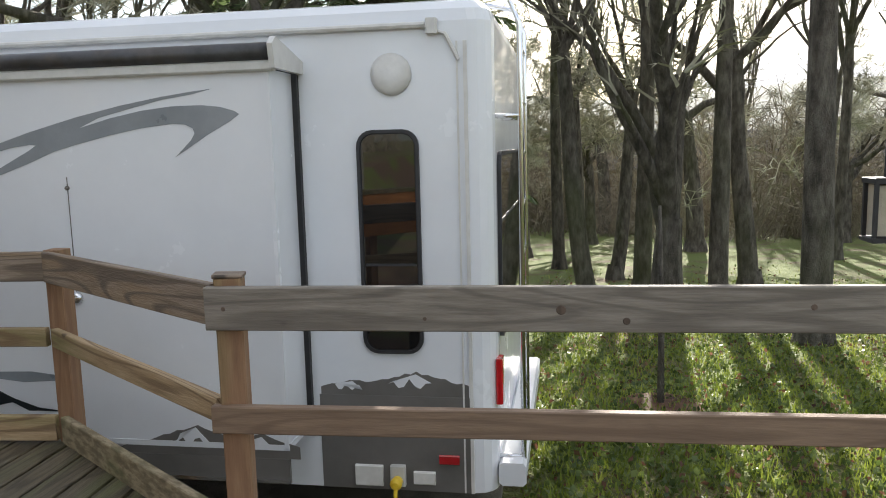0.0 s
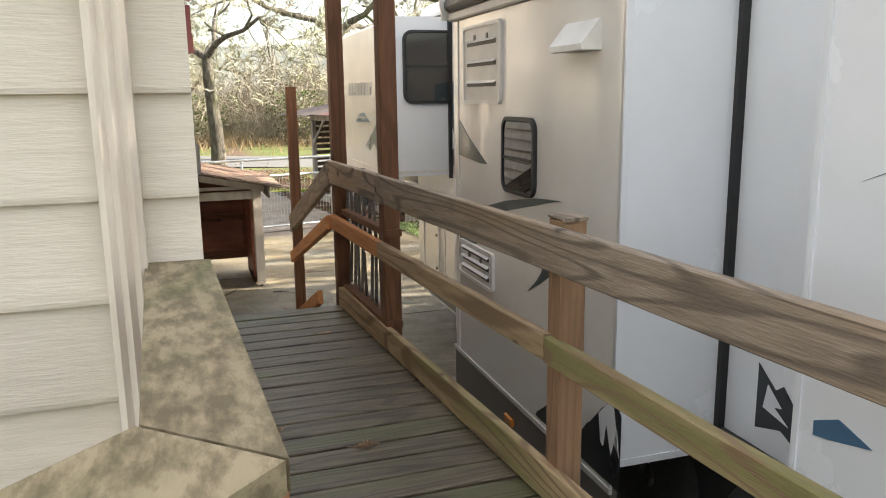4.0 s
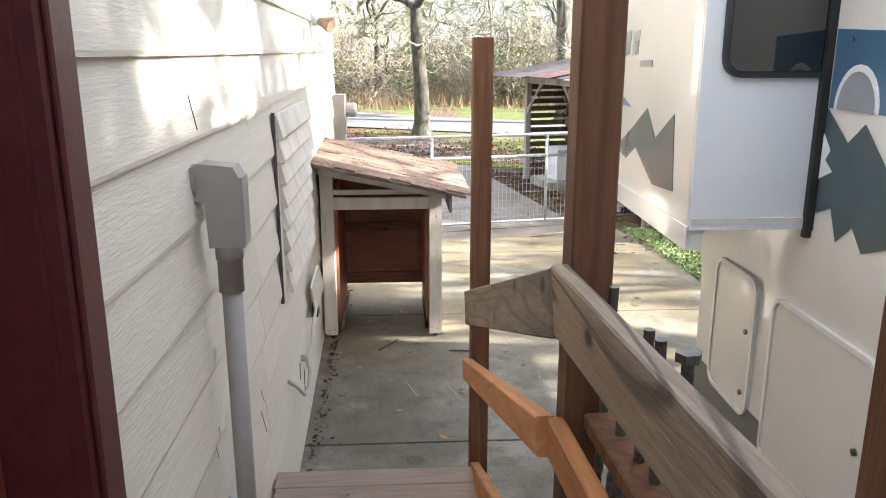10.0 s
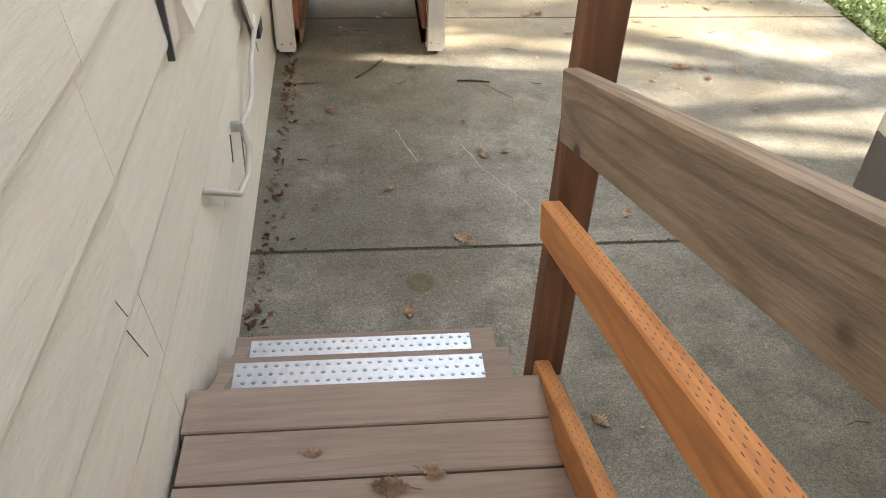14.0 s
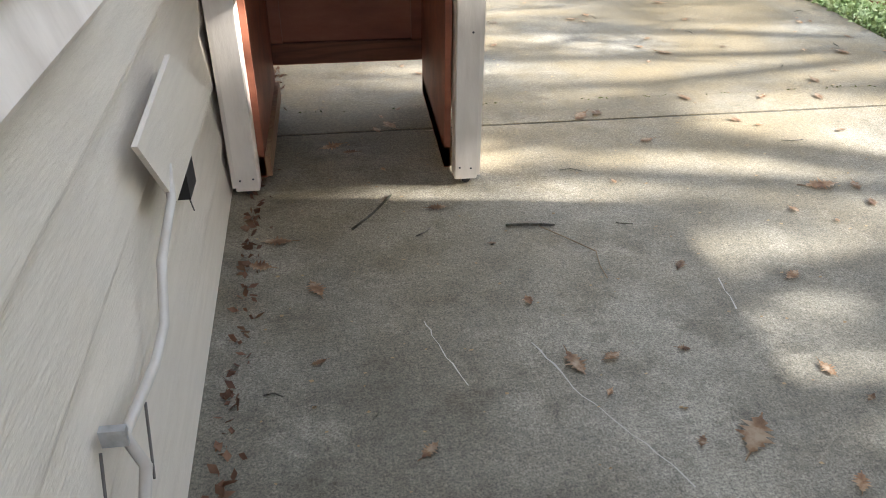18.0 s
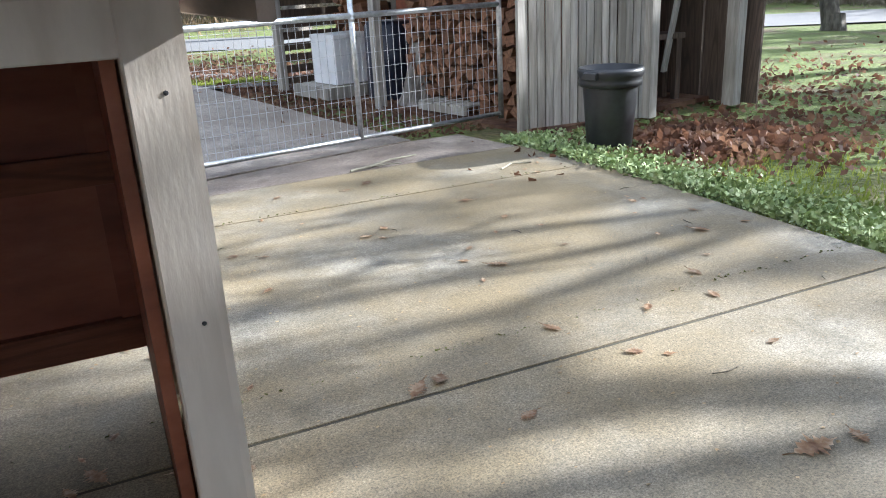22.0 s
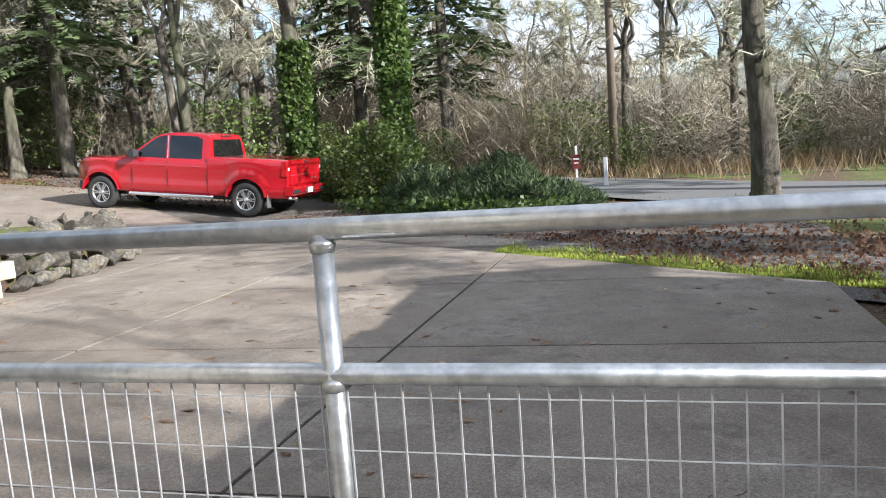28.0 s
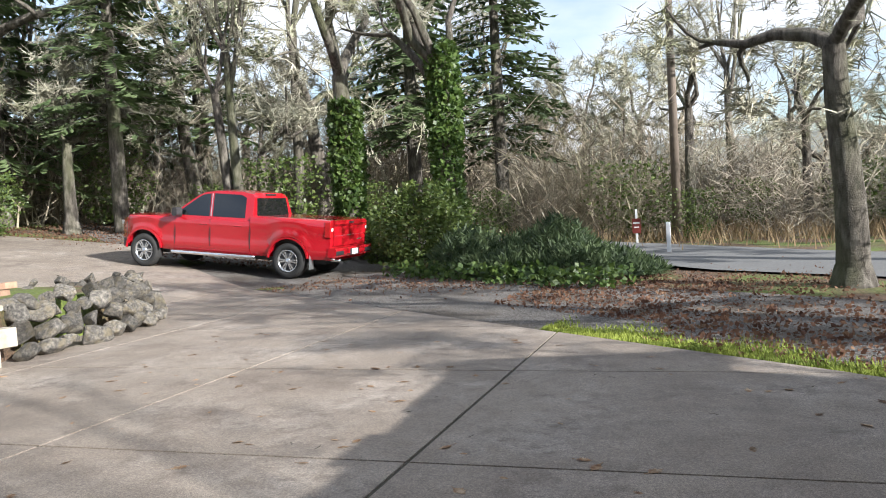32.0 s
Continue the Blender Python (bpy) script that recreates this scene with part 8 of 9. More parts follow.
def stone_row(line, z, size, gap, kinds, sink=0.0):
    for (x0, y0), (x1, y1) in zip(line, line[1:]):
        L = math.hypot(x1 - x0, y1 - y0)
        n = max(1, int(L / gap))
        for i in range(n):
            u = (i + rt.uniform(0.2, 0.8)) / n
            s = size * rt.uniform(0.75, 1.3)
            piece("stone", stones[rt.choice(kinds)], rubble, pose(x0 + (x1 - x0) * u + rt.uniform(-0.05, 0.05), y0 + (y1 - y0) * u, z + rt.uniform(-0.03, 0.03), rt.uniform(-25, 25), rt.uniform(-25, 25), rt.uniform(0, 360)) @ Matrix.Scale(s, 4))


edge = [(-6.72, 10.5), (-6.92, 11.4), (-7.3, 12.5), (-7.95, 13.5), (-8.7, 13.8), (-9.5, 13.4), (-9.8, 12.6)]
plain = tuple(range(8))
stone_row(edge, 0.10, 0.19, 0.27, plain)
stone_row([(x - 0.10, y - 0.03) for x, y in edge], 0.30, 0.18, 0.25, plain)
stone_row([(x - 0.20, y - 0.06) for x, y in edge], 0.49, 0.17, 0.25, plain)
stone_row([(x - 0.30, y - 0.10) for x, y in edge], 0.63, 0.14, 0.30, plain)
stone_row([(-6.98, 5.6), (-7.02, 8.2), (-7.0, 9.9)], 0.70, 0.19, 0.30, tuple(range(9)))
brk = thing("brick_edging", "low mossy brick edging inside the bed", "edging")
gq = Geo().box(0.004, 0.196, -0.05, 0.05, 0, 0.095, None, 0.01)
bm_ = mesh_of("brick", gq.v, gq.f, M_BRICK)
for c in range(2):
    for i in range(20):
        piece("brick", bm_, brk, pose(-8.4 - 0.04 * i, 8.1 + 0.19 * i + 0.1 * c, 0.55 + 0.1 * c, 0, 0, 100 + rt.uniform(-3, 3)))
hoop = thing("basketball_hoop", "weathered fan-shaped backboard with a rusty rim on a leaning pole", "basketball hoop", place=pose(-7.05, 8.15, 0.55))
part("pole", Geo().tube([(0, 0, 0), (-0.01, 0.0, 1.2), (-0.02, -0.02, 2.35), (0.22, 0.05, 2.72)], 0.06, 12), M_DARKMETAL, hoop, smooth=True)
part("bracket", Geo().tube([(-0.02, -0.02, 2.2), (-0.03, -0.25, 2.6), (0.05, -0.25, 2.8)], 0.03, 8).tube([(-0.02, -0.02, 2.3), (0.1, 0.3, 2.65), (0.15, 0.3, 2.8)], 0.03, 8), M_DARKMETAL, hoop)
fan = [(-0.52, 2.52), (0.50, 2.52), (0.60, 2.62), (0.62, 2.95)] + [(0.62 * math.cos(radians(a)) * 0.98, 2.95 + 0.40 * math.sin(radians(a))) for a in range(15, 166, 15)] + [(-0.62, 2.95), (-0.62, 2.62)]
bk = part("backboard", Geo().prism(fan, -0.02, 0.02, pose(0.20, 0.08, 0, 0, 0, 56), axis=1), M_BOARDWHITE, hoop, "stained white fan-shaped backboard")
mm = pose(0.20, 0.08, 0, 0, 0, 56)
ringc = [mm @ Vector((0.12 + 0.225 * math.cos(radians(a)), -0.28 + 0.225 * math.sin(radians(a)), 2.60)) for a in range(0, 361, 20)]
part("rim", Geo().tube(ringc, 0.011, 6, False).tube([mm @ Vector((0.0, -0.02, 2.60)), mm @ Vector((0.05, -0.08, 2.60))], 0.012).tube([mm @ Vector((0.24, -0.02, 2.60)), mm @ Vector((0.19, -0.08, 2.60))], 0.012), M_RIMORANGE, hoop, smooth=True)
net = Geo()
for a in range(0, 360, 36):
    p0 = mm @ Vector((0.12 + 0.225 * math.cos(radians(a)), -0.28 + 0.225 * math.sin(radians(a)), 2.60))
    p1 = mm @ Vector((0.12 + 0.17 * math.cos(radians(a + 25)), -0.28 + 0.17 * math.sin(radians(a + 25)), 2.45))
    net.tube([p0, p1], 0.005, 4, False)
part("net", net, M_NET, hoop)
for x, z in ((-0.28, 2.98), (0.28, 2.98), (-0.3, 2.62), (0.36, 2.62)):
    part("bolt", Geo().lathe([(0.018, 0), (0.012, 0.02)], 8, mm @ Matrix.Translation((x, -0.02, z)) @ pose(0, 0, 0, 90, 0, 0)), M_BLACK, hoop)
mail = thing("barbecue_grill", "black barrel lidded grill on a pedestal", "grill", place=pose(-9.45, 11.1, 0.55, 0, 0, 52))
part("pedestal", Geo().box(-0.05, 0.05, -0.05, 0.05, 0, 0.75).box(-0.22, -0.16, -0.05, 0.05, 0, 0.75), M_DARKMETAL, mail)
part("base", Geo().lathe([(0.22, 0), (0.22, 0.08), (0.16, 0.14)], 14), M_DARKMETAL, mail)
part("bowl", Geo().prism([(-0.20, 0.74), (0.20, 0.74), (0.24, 0.95), (-0.24, 0.95)], -0.38, 0.38, axis=0), M_BLACK, mail)
part("lid", Geo().prism([(0.24 * math.cos(radians(a)), 0.955 + 0.24 * math.sin(radians(a))) for a in range(0, 181, 15)], -0.39, 0.39, axis=0), M_DARKMETAL, mail)
lat = thing("lattice_panel", "low white garden lattice below the arborvitae", "lattice", place=pose(-10.0, 9.55, 0.56, 0, 0, 58))
for i in range(14):
    part("slat", Geo().prism([(-0.62 + 0.09 * i, 0.0), (-0.60 + 0.09 * i, 0.0), (-0.38 + 0.09 * i, 0.24), (-0.40 + 0.09 * i, 0.24)], 0.0, 0.006, axis=1), M_WHITE, lat)
    part("slat", Geo().prism([(-0.40 + 0.09 * i, 0.0), (-0.38 + 0.09 * i, 0.0), (-0.60 + 0.09 * i, 0.24), (-0.62 + 0.09 * i, 0.24)], 0.006, 0.012, axis=1), M_WHITE, lat)
pts = []
for k, (cx, cy, w, h) in enumerate(((-10.7, 10.0, 0.85, 1.75), (-9.95, 10.45, 0.75, 1.85))):
    pts = []
    for _ in range(12000):
        a, q = r.uniform(0, 6.283), r.random()
        rad = w * (0.80 + 0.2 * math.sin(q * 3)) * min(1, (1.05 - q) * 5) * (0.75 + 0.25 * r.random()) * (1 + 0.08 * math.sin(6 * a + 9 * q))
        pts.append((rad * math.cos(a), rad * math.sin(a), 0.1 + h * q))
    t = shrub("arborvitae", ("dense dark green arborvitae in the bed", "golden-brown arborvitae in the bed")[k], cx, cy, (M_ARBORGREEN, M_ARBOR)[k], pts, 0.095, 20 + k, 0.45, 0.8, 6)
    t.matrix_world = pose(cx, cy, 0.5)
bird = thing("birdhouse", "white birdhouse on a thin leaning stake", "birdhouse", place=pose(-7.5, 7.72, 0.55, 0, 5, 0))
part("stake", Geo().tube([(0, 0, 0), (0, 0, 0.85)], 0.014, 8), M_WHITE, bird)
part("box", Geo().prism([(-0.09, 0.85), (0.09, 0.85), (0.09, 1.03), (0, 1.12), (-0.09, 1.03)], -0.08, 0.08, axis=1), M_WHITE, bird)
part("roof", Geo().prism([(-0.12, 1.01), (0, 1.13), (0.12, 1.01), (0.12, 1.03), (0, 1.15), (-0.12, 1.03)], -0.10, 0.10, axis=1), M_DECALGREY, bird)
nest = thing("nest_box", "small yellow-roofed nest box on a tree trunk", "nest box", place=pose(-12.2, 10.0, 2.0))
part("box", Geo().box(-0.10, 0.10, -0.1, 0.1, 0, 0.26), M_BARNIN, nest)
part("roof", Geo().prism([(-0.16, 0.24), (0, 0.42), (0.16, 0.24)], -0.14, 0.14, axis=1), M_YELLOW, nest)
pts = [(r.uniform(-10.5, -8.3), r.uniform(9.2, 11.2), 0.58 + r.random() * 0.16) for _ in range(2400)]
tagged(part("bed_ground_cover", leaves(pts, 0.09, 11, 0.3, 0.9), M_IVY), "yellow-green ground cover in the bed", "ground cover", kind="stuff")
pot = tagged(part("planter_pot", Geo().lathe([(0.16, 0), (0.24, 0.22), (0.26, 0.24), (0.23, 0.24), (0.2, 0.2)], 18, pose(-7.3, 7.25, 0.56)), M_CONDUIT, smooth=True), "grey planter pot in the bed corner", "pot")

# ---- pole, sign, posts ----
up_ = thing("utility_pole", "tall wooden utility pole beside the road", "utility pole", place=pose(-4.0, 31.2, -0.2))
part("pole", Geo().lathe([(0.16, 0), (0.12, 8.0), (0.10, 9.0)], 10), M_POLE, up_, smooth=True)
part("crossarm", Geo().box(-0.8, 0.8, -0.05, 0.05, 8.3, 8.42), M_POLE, up_)
sg = thing("yard_sign", "small red and white sign on a post beside the road", "sign", place=pose(-4.6, 28.4, -0.1, 0, 0, 12) @ Matrix.Diagonal((0.62, 0.62, 0.8, 1)))
part("post", Geo().box(-0.05, 0.05, -0.05, 0.05, 0, 1.5, None, 0.008), M_WHITE, sg)
part("board", Geo().box(-0.20, 0.20, -0.085, -0.06, 0.60, 1.15), M_REDDOOR, sg)
part("letter_bar", Geo().box(-0.15, 0.15, -0.089, -0.085, 0.95, 1.02), M_WHITE, sg)
part("letter_bar", Geo().box(-0.12, 0.12, -0.089, -0.085, 0.80, 0.85), M_WHITE, sg)
tagged(part("marker_post", Geo().box(-0.05, 0.05, -0.02, 0.02, 0, 0.9, pose(-2.8, 24.6, -0.1), 0.006), M_WHITE), "white road marker post", "post")
# lantern by the deck and a young tree on the lawn
lan = thing("lantern", "black framed lantern with a cream pane hung from a hook", "lantern", place=pose(0.42, -10.55, 2.03) @ Matrix.Scale(0.6, 4))
for x in (-0.07, 0.07):
    for y in (-0.07, 0.07):
        part("frame_bar", Geo().box(x - 0.010, x + 0.010, y - 0.010, y + 0.010, 0, 0.28), M_BLACK, lan)
part("base", Geo().box(-0.085, 0.085, -0.085, 0.085, -0.025, 0.0, None, 0.004), M_BLACK, lan)
part("top", Geo().box(-0.085, 0.085, -0.085, 0.085, 0.28, 0.31, None, 0.004), M_BLACK, lan)
part("pane", Geo().box(-0.06, 0.06, -0.06, 0.06, 0.01, 0.27), M_BLOCK, lan, "cream frosted pane")
part("hook", Geo().tube([(0, 0, 0.31), (0, 0, 0.9), (0, -0.2, 1.1), (0, -0.4, 0.9), (0, -0.4, -3.33)], 0.012, 6), M_BLACK, lan)
st = thing("young_tree", "thin young tree stem in a mulch ring on the lawn", "tree", place=pose(5.0, -10.55, height(5.0, -10.55)))
part("stem", Geo().tube([(0, 0, -0.1), (0.02, 0, 0.8), (0, 0.03, 1.9)], [0.035, 0.028, 0.015], 8), M_BARK, st, smooth=True)
part("mulch", Geo().lathe([(0.45, 0.0), (0.35, 0.03), (0.0, 0.06)], 18), M_LITTER, st)
# far houses below the lawn
for k, (x, y, w, a) in enumerate(((46, -14, 9, 20), (52, -26, 11, -10), (60, -4, 10, 5))):
    zz = height(x, y)
    hs = thing("house", "grey house with a dark roof beyond the trees", "house", "houses beyond the lawn", place=pose(x, y, zz, 0, 0, a))
    part("wall", Geo().box(-3, 3, -w / 2, w / 2, 0, 2.8), M_HOUSEFAR, hs)
    part("roof", Geo().prism([(-3.5, 2.7), (0, 4.9), (3.5, 2.7)], -w / 2 - 0.4, w / 2 + 0.4, axis=1), M_ROOFFAR, hs)
    for i in range(3):
        wq = part("window", Geo().box(-3.04, -3.0, -w / 3 + i * w / 3 - 0.5, -w / 3 + i * w / 3 + 0.5, 1.0, 2.2), M_WHITE, hs)
        part("pane", Geo().box(-3.06, -3.04, -w / 3 + i * w / 3 - 0.4, -w / 3 + i * w / 3 + 0.4, 1.1, 2.1), M_DARKGLASS, wq)
fence = thing("picket_fence", "white picket fence in front of the far house", "fence", place=pose(38, -9, height(38, -9)))
part("rail", Geo().box(-0.03, 0.03, -4, 4, 0.8, 0.88), M_WHITE, fence)
for i in range(34):
    part("picket", Geo().box(0.03, 0.06, -4 + i * 0.24, -4 + i * 0.24 + 0.12, 0, 1.0), M_WHITE, fence)


# ---- fallen leaves, litter, grass ----
def leaf_mesh(seed, size=0.05):
    """A lobed oak leaf, curled a little."""
    r = random.Random(seed)
    pts = []
    n = 7
    for i in range(n * 2 + 1):
        u = i / (n * 2)
        w = 0.34 * math.sin(math.pi * min(1, u * 1.08)) * (1.0 if i % 2 else 0.30) + 0.015
        pts.append((u, w * r.uniform(0.8, 1.15)))
    ring = [(u, w) for u, w in pts] + [(u, -w * r.uniform(0.85, 1.1)) for u, w in reversed(pts)]
    curl = r.uniform(0.03, 0.16)
    v = [((u - 0.5) * 2 * size, w * 2 * size, size * curl * (abs(w) * 2.2 + (u - 0.5) ** 2 * 1.6) + 0.002) for u, w in ring]
    k = len(v)
    v.append((0, 0, 0.003))
    f = [(i, (i + 1) % k, k) for i in range(k)]
    g = Geo().add(v, f)
    g.tube([(-size * 1.0, 0, 0.004), (-size * 1.5, 0.004, 0.006)], 0.0015, 3, False)
    return mesh_of("oak_leaf", g.v, g.f, M_LEAF)


leaf_kinds = [leaf_mesh(k) for k in range(6)]
rl = random.Random(5)


def drop(x, y, z, s=1.0, name="oak_leaf"):
    ob = new(name, leaf_kinds[rl.randrange(6)])
    ob.matrix_world = pose(x, y, z, rl.uniform(-8, 8), rl.uniform(-8, 8), rl.uniform(0, 360)) @ Matrix.Scale(s, 4)
    return tagged(ob, "dry brown lobed oak leaf lying flat", "leaf", "fallen oak leaves")


for x, y, s in ((1.09, -6.56, 1.2), (0.98, -6.35, 1.2), (1.16, -6.30, 1.3), (0.80, -6.75, 1.1), (0.70, -6.55, 1.0), (0.62, -6.95, 1.0), (0.63, -4.85, 1.1), (0.75, -3.35, 0.9), (0.30, -4.6, 0.8), (0.12, -4.85, 1.0), (0.14, -5.1, 1.1),
                (0.9, -3.05, 0.8), (0.2, -4.3, 0.7), (0.55, -5.3, 0.8)):
    drop(x, y, DECK + 0.004, s)
for x, y, s in ((0.515, -1.43, 1.0), (0.62, -1.40, 0.7), (0.80, -1.66, 1.3), (0.35, -1.33, 0.5), (0.55, -2.2, 0.8)):
    drop(x, y, LAND + 0.004, s)
for x, y, s in ((0.869, 0.048, 1.0), (0.62, -0.36, 0.9), (1.03, 0.695, 1.0), (1.146, 0.715, 0.7), (1.42, 0.38, 1.5), (0.29, 1.155, 1.0), (1.53, 2.39, 1.0), (1.62, 2.42, 0.9), (2.27, 3.21, 1.0), (2.12, 2.55, 0.8), (2.31, 1.61, 1.3),
                (3.3, 3.1, 1.0), (2.27, 4.92, 1.1), (1.7, 4.9, 0.8), (0.75, 1.62, 0.8), (0.15, 1.45, 1.1), (0.1, 1.3, 0.9), (0.35, 2.2, 1.0), (0.62, 2.4, 1.0), (1.75, 2.1, 0.7), (2.9, 2.7, 0.8), (1.1, 4.1, 1.0), (2.6, 4.2, 0.9),
                (0.9, 3.6, 0.9), (1.9, 3.9, 0.8), (1.45, -0.6, 0.9), (1.2, -0.9, 0.8), (1.35, -1.5, 1.0), (1.15, -2.0, 0.8), (1.6, 0.2, 0.7), (2.4, 0.6, 1.0)):
    drop(x, y, 0.004, s)
for i in range(230):
    a, b = rl.uniform(-6.5, 3.1), rl.uniform(-1.2, 7.2)
    p = D0 + DW * a + DV * b
    if 0.43 * p.x + 0.903 * p.y < 0.43 * 1.54 + 0.903 * 11.9 - 0.1 and p.x > -6.3:
        drop(p.x, p.y, 0.004, rl.uniform(0.5, 1.2))
for i in range(80):
    drop(rl.uniform(0.2, 3.6), rl.uniform(0.2, 5.1), 0.004, rl.uniform(0.3, 0.75))
twigs = Geo()
for i in range(40):
    x, y = (rl.uniform(0.1, 3.5), rl.uniform(-1, 5.2)) if i < 18 else (rl.uniform(-4, 2), rl.uniform(6.5, 12))
    a, L = rl.uniform(0, 6.28), rl.uniform(0.03, 0.10)
    twigs.tube([(x, y, 0.004), (x + L * 0.5 * math.cos(a), y + L * 0.5 * math.sin(a), 0.007), (x + L * math.cos(a + 0.3), y + L * math.sin(a + 0.3), 0.004)], 0.0018, 4, False)
tagged(part("twig_scatter", twigs, M_BARK), "small broken twigs scattered on the concrete", "twigs", kind="stuff")
specks = Geo()
for i in range(900):
    x, y = rl.uniform(0.05, 3.6), rl.uniform(-1.0, 5.2)
    s = rl.uniform(0.003, 0.009)
    a = rl.uniform(0, 6.28)
    specks.add([(x + s * math.cos(a + k * 1.57), y + s * math.sin(a + k * 1.57) * 0.6, 0.002 + 0.001 * k) for k in range(4)], [(0, 1, 2, 3)])
tagged(part("debris_specks", specks, M_DRYGRASS), "fine pale debris on the concrete", "debris", kind="stuff")
tagged(part("fallen_stick", Geo().tube([(0.98, 1.46, 0.006), (1.06, 1.45, 0.010), (1.16, 1.44, 0.006)], [0.005, 0.006, 0.004], 5), M_BARK), "dark broken stick on the concrete", "stick")
tagged(part("fallen_stick", Geo().tube([(2.28, 5.27, 0.008), (2.42, 5.29, 0.014), (2.62, 5.42, 0.012), (2.84, 5.47, 0.008)], [0.009, 0.012, 0.008, 0.004], 6).tube([(2.42, 5.29, 0.014), (2.55, 5.31, 0.010), (2.66, 5.29, 0.008)], [0.007, 0.005, 0.003], 5), M_TWIG), "pale lichened broken branch on the concrete joint", "stick")
tagged(part("fallen_stick", Geo().tube([(3.12, 4.72, 0.008), (3.24, 4.80, 0.013), (3.38, 4.78, 0.008)], 0.006, 5), M_TWIG), "short pale stick on the concrete", "stick")
tagged(part("fallen_stick", Geo().tube([(0.42, 1.50, 0.006), (0.50, 1.60, 0.009), (0.58, 1.74, 0.006)], 0.005, 5), M_BARK), "thin brown broken stick beside the lean-to", "stick")


def scatter(n, place, size, seed, mat, name, label, category, flat=False, up=0.6, aspect=0.6):
    r = random.Random(seed)
    pts = [place(r) for _ in range(n)]
    g = leaves([p for p in pts if p], size, seed, up, aspect)
    return tagged(part(name, g, mat), label, category, kind="stuff")


def on(x, y, lift=0.01):
    return (x, y, height(x, y) + lift)


def blades(n, place, seed, hgt, mat, name, label, width=0.006):
    r = random.Random(seed)
    g = Geo()
    for _ in range(n):
        p = place(r)
        if not p:
            continue
        a, L = r.uniform(0, 6.283), hgt * r.uniform(0.5, 1.3)
        d = Vector((math.cos(a), math.sin(a), 0))
        w = Vector((-d.y, d.x, 0)) * width
        p = Vector(p)
        k = len(g.v)
        g.v += [tuple(p - w), tuple(p + w), tuple(p + d * L * 0.5 + Vector((0, 0, L)))]
        g.f.append((k, k + 1, k + 2))
    return tagged(part(name, g, mat), label, "grass", kind="stuff")


# green strip and leaf heap beside the patio
def strip_place(r):
    y = r.uniform(-0.8, 5.6)
    x = 3.74 + abs(r.gauss(0, 0.25)) - (0.0 if y < 3 else 0.06 * (y - 3))
    return (x, y, height(x, y) + 0.05 + 0.05 * r.random())
M_WEED = material("pale ground cover", ((0.12, 0.18, 0.06), (0.26, 0.34, 0.13), (0.44, 0.50, 0.30)), 0.7, scale=9, world_space=True, per_object=0)
scatter(15000, strip_place, 0.032, 3, M_WEED, "weed_strip", "pale green ground cover along the concrete edge", "weeds", up=0.5, aspect=0.8)
blades(9000, lambda r: on(3.75 + abs(r.gauss(0, 0.9)), r.uniform(-3, 4.6)), 5, 0.05, M_GRASS, "lawn_edge_grass", "short green grass beside the concrete")
def heap(r):
    x, y = 4.75 + r.gauss(0, 0.55), 4.75 + r.gauss(0, 0.35)
    if math.hypot(x - 4.16, y - 4.98) < 0.24:
        return None
    return (x, y, height(x, y) + 0.02 + 0.10 * r.random() * math.exp(-((x - 4.9) ** 2 + (y - 4.8) ** 2)))
scatter(3200, heap, 0.07, 8, M_LITTER, "leaf_heap", "heap of wet red-brown leaves beside the bin", "leaves", up=0.2, aspect=0.7)
scatter(5200, lambda r: on(3.6 + r.uniform(-1.2, 0.6), r.uniform(6.2, 11.5), 0.02), 0.06, 9, M_LITTER, "leaf_litter", "leaf litter and bark chips along the barn", "leaves", up=0.15)
def beyond(r):
    x = r.uniform(-3.5, 7)
    y = (0.43 * 1.54 + 0.903 * 11.9 - 0.43 * x) / 0.903 + 0.2 + abs(r.gauss(0, 2.6)) + (1.2 if x < -0.5 else 0)
    return on(x, y, 0.02)
scatter(11000, beyond, 0.065, 10, M_LITTER, "leaf_litter", "brown oak leaves over the grass beyond the drive", "leaves", up=0.15, aspect=0.7)
def moss(r):
    x = r.uniform(-1.8, 3.2)
    y = (0.43 * 1.54 + 0.903 * 11.9 - 0.43 * x) / 0.903 + 0.05 + abs(r.gauss(0, 0.45)) * (0.5 + 0.5 * math.sin(x * 2.3) ** 2)
    return on(x, y, 0.0)
M_MOSS = material("bright moss grass", ((0.10, 0.14, 0.015), (0.20, 0.25, 0.03), (0.32, 0.36, 0.06)), 0.8, scale=2, world_space=True, per_object=0)
blades(16000, moss, 12, 0.06, M_MOSS, "moss_strip", "bright green mossy grass along the drive", 0.012)
scatter(6500, lambda r: on(r.uniform(-26, -12), r.uniform(20, 28), 0.03), 0.085, 13, M_LITTER, "leaf_litter", "red-brown leaves under the trees behind the truck", "leaves", up=0.15, aspect=0.7)
scatter(3500, lambda r: on(r.uniform(-10, 1), r.gauss(18.6, 0.9) - 0.0, 0.03), 0.06, 14, M_LITTER, "leaf_litter", "brown leaves on the gravel", "leaves", up=0.15)
blades(14000, lambda r: on(r.uniform(-42, 12), r.gauss(34, 3.0), 0.0), 15, 0.55, M_DRYGRASS, "tall_dry_grass", "tall dry tan grass beyond the road", 0.02)
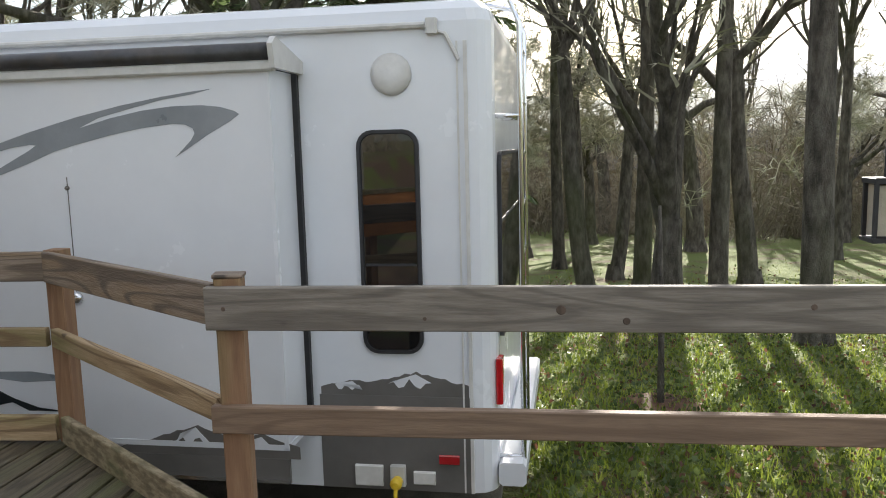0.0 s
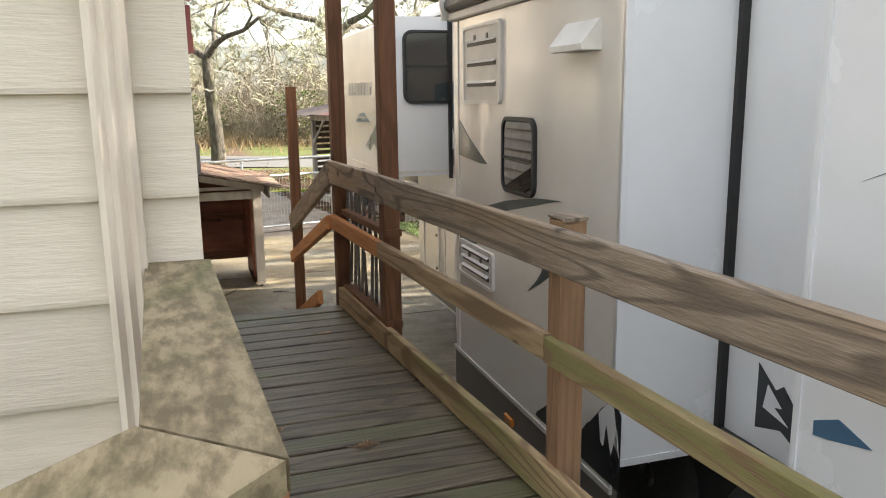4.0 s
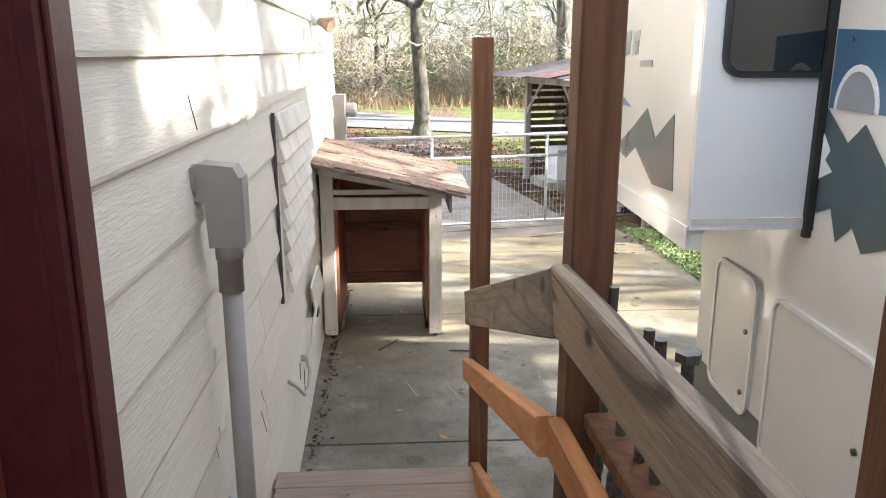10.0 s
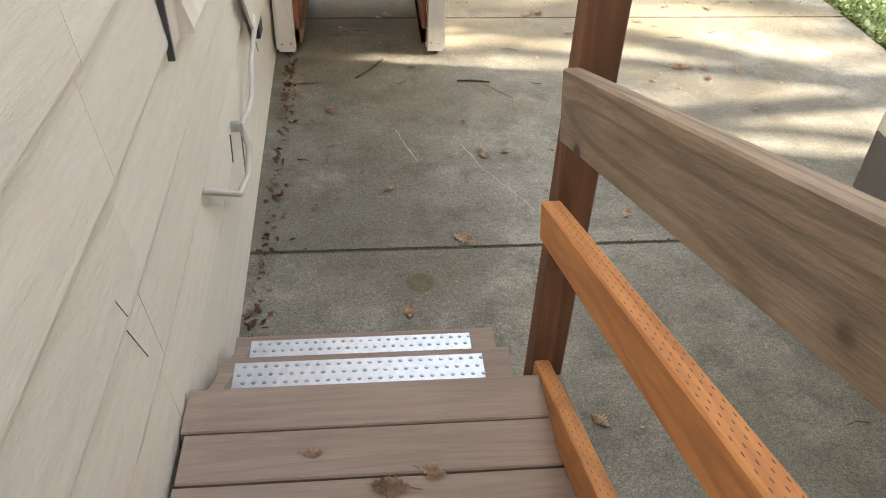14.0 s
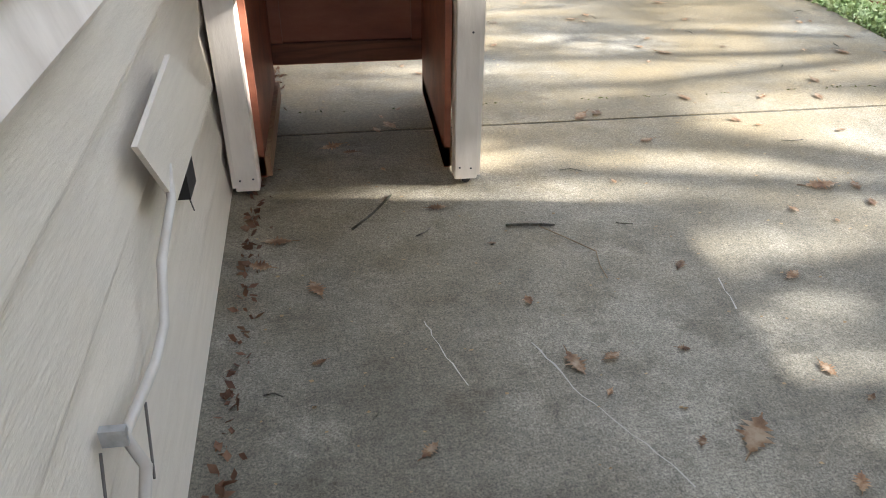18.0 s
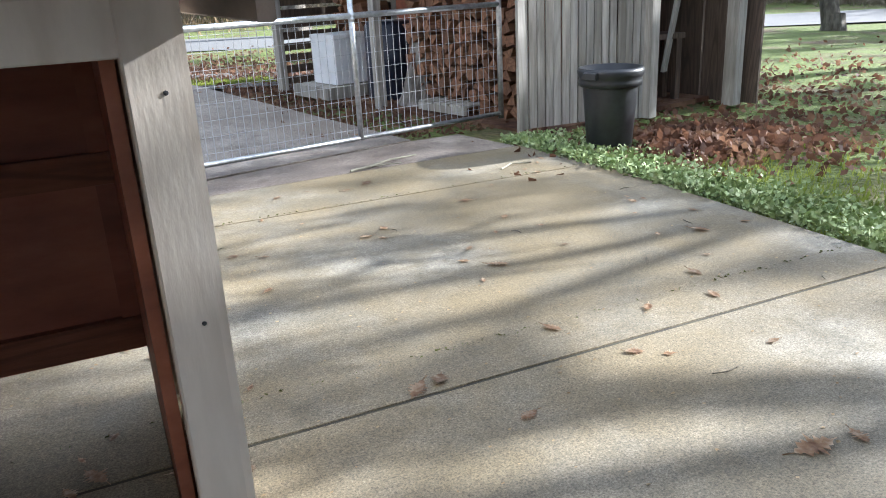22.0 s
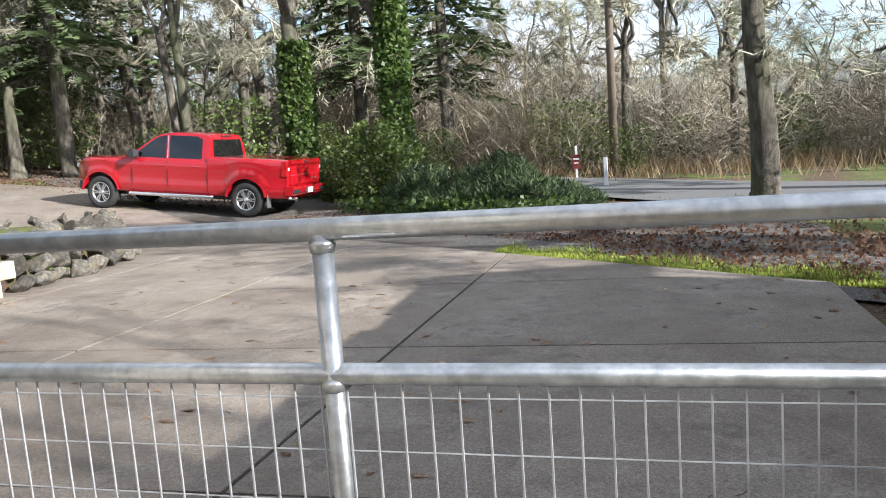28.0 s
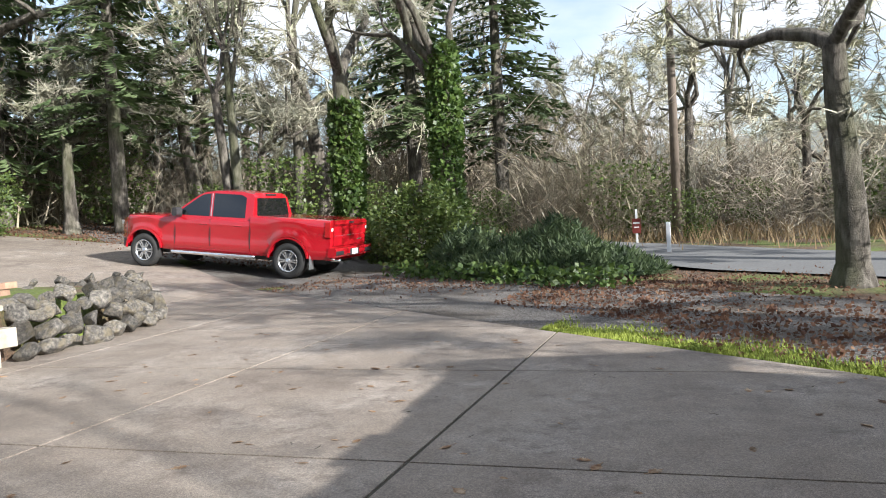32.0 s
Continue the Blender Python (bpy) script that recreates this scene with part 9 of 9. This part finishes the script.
# lawn seen past the trailer
blades(26000, lambda r: on(1.6 + abs(r.gauss(0, 4.5)), r.uniform(-16, -9.3)), 16, 0.07, M_GRASS, "lawn_grass", "sunlit green lawn grass", 0.010)
scatter(16000, lambda r: on(1.6 + abs(r.gauss(0, 5.0)), r.uniform(-17, -9.3), 0.03), 0.055, 17, M_LAUREL, "lawn_weeds", "broad-leaved weeds in the lawn", "weeds", up=0.6, aspect=0.8)
scatter(5000, lambda r: on(1.7 + abs(r.gauss(0, 6.0)), r.uniform(-18, -9.3), 0.03), 0.06, 18, M_LITTER, "leaf_litter", "brown leaves on the lawn", "leaves", up=0.2)


# ---- marks on the concrete ----
def ribbon(pts, w, z, name, mat, parent, seed=1):
    """A thin uneven line lying on the concrete."""
    r = random.Random(seed)
    fine = []
    for (x0, y0), (x1, y1) in zip(pts, pts[1:]):
        for k in range(6):
            u = k / 6
            fine.append(Vector((x0 + (x1 - x0) * u + r.gauss(0, w * 0.8), y0 + (y1 - y0) * u + r.gauss(0, w * 0.8), z)))
    g = Geo()
    for i, p in enumerate(fine):
        d = (fine[min(i + 1, len(fine) - 1)] - fine[max(i - 1, 0)]).normalized()
        o = Vector((-d.y, d.x, 0)) * w * r.uniform(0.25, 0.75)
        g.v += [tuple(p - o), tuple(p + o)]
    g.f = [(2 * i, 2 * i + 2, 2 * i + 3, 2 * i + 1) for i in range(len(fine) - 1)]
    g.f = [q[::-1] for q in g.f]
    return part(name, g, mat, parent)


ribbon([(-1.70, 7.7), (-1.83, 8.14), (-1.83, 8.54), (-1.99, 9.06), (-2.13, 9.38), (-2.21, 10.05), (-2.36, 10.41), (-2.57, 11.04), (-2.7, 11.6)], 0.011, 0.0016, "crack", M_JOINT, drive, 3)
M_SCRATCHDARK = material("olive stain", ((0.10, 0.095, 0.05), (0.15, 0.14, 0.08)), 0.95, scale=40)
M_SCRATCH = material("pale scratch", ((0.36, 0.34, 0.30), (0.46, 0.44, 0.40)), 0.9)
ribbon([(0.93, 0.81), (1.0, 0.6), (1.1, 0.42), (1.22, 0.2)], 0.004, 0.0016, "scratch", M_SCRATCH, patio, 5)
ribbon([(0.62, 0.95), (0.66, 0.80), (0.72, 0.62)], 0.003, 0.0016, "scratch", M_SCRATCH, patio, 6)
ribbon([(1.62, 1.05), (1.60, 0.85)], 0.004, 0.0016, "scratch", M_SCRATCH, patio, 7)
straw = tagged(part("dry_stem", Geo().tube([(1.10, 1.44, 0.006), (1.18, 1.34, 0.010), (1.26, 1.25, 0.006), (1.245, 1.16, 0.009), (1.25, 1.09, 0.006)], 0.0016, 4), M_DRYGRASS), "pale curved dry grass stem on the concrete", "grass stem")
part("stain_spot", Geo().lathe([(0.055, 0.0014), (0.0, 0.0020)], 18, pose(0.67, -0.21, 0)), M_SCRATCHDARK, patio)
# moss grown in the patio joints and along the wall's foot
M_JMOSS = material("joint moss", ((0.07, 0.08, 0.02), (0.14, 0.15, 0.04)), 0.95, scale=30, world_space=True, per_object=0)
def joint_place(r):
    y = r.choice((0.0, 2.60, 4.55))
    return (r.uniform(1.0, 3.7) if r.random() < 0.8 else r.uniform(0.1, 1.0), y + r.gauss(0, 0.006), -0.008)
scatter(1500, joint_place, 0.014, 21, M_JMOSS, "joint_moss", "dark moss in the concrete joints", "moss", up=0.8, aspect=0.9)
scatter(420, lambda r: (0.045 + abs(r.gauss(0, 0.035)) - 0.02 * 0, r.uniform(-0.6, 4.8), 0.004), 0.035, 22, M_LITTER, "wall_foot_debris", "crumbled leaves along the foot of the wall", "leaves", up=0.15)
# brown leaves round the barn's side
scatter(5200, lambda r: on(5.0 + abs(r.gauss(0, 2.6)), 6.0 + r.gauss(0, 2.4), 0.02), 0.075, 23, M_LITTER, "leaf_litter", "brown leaves over the grass beside the barn", "leaves", up=0.15, aspect=0.7)
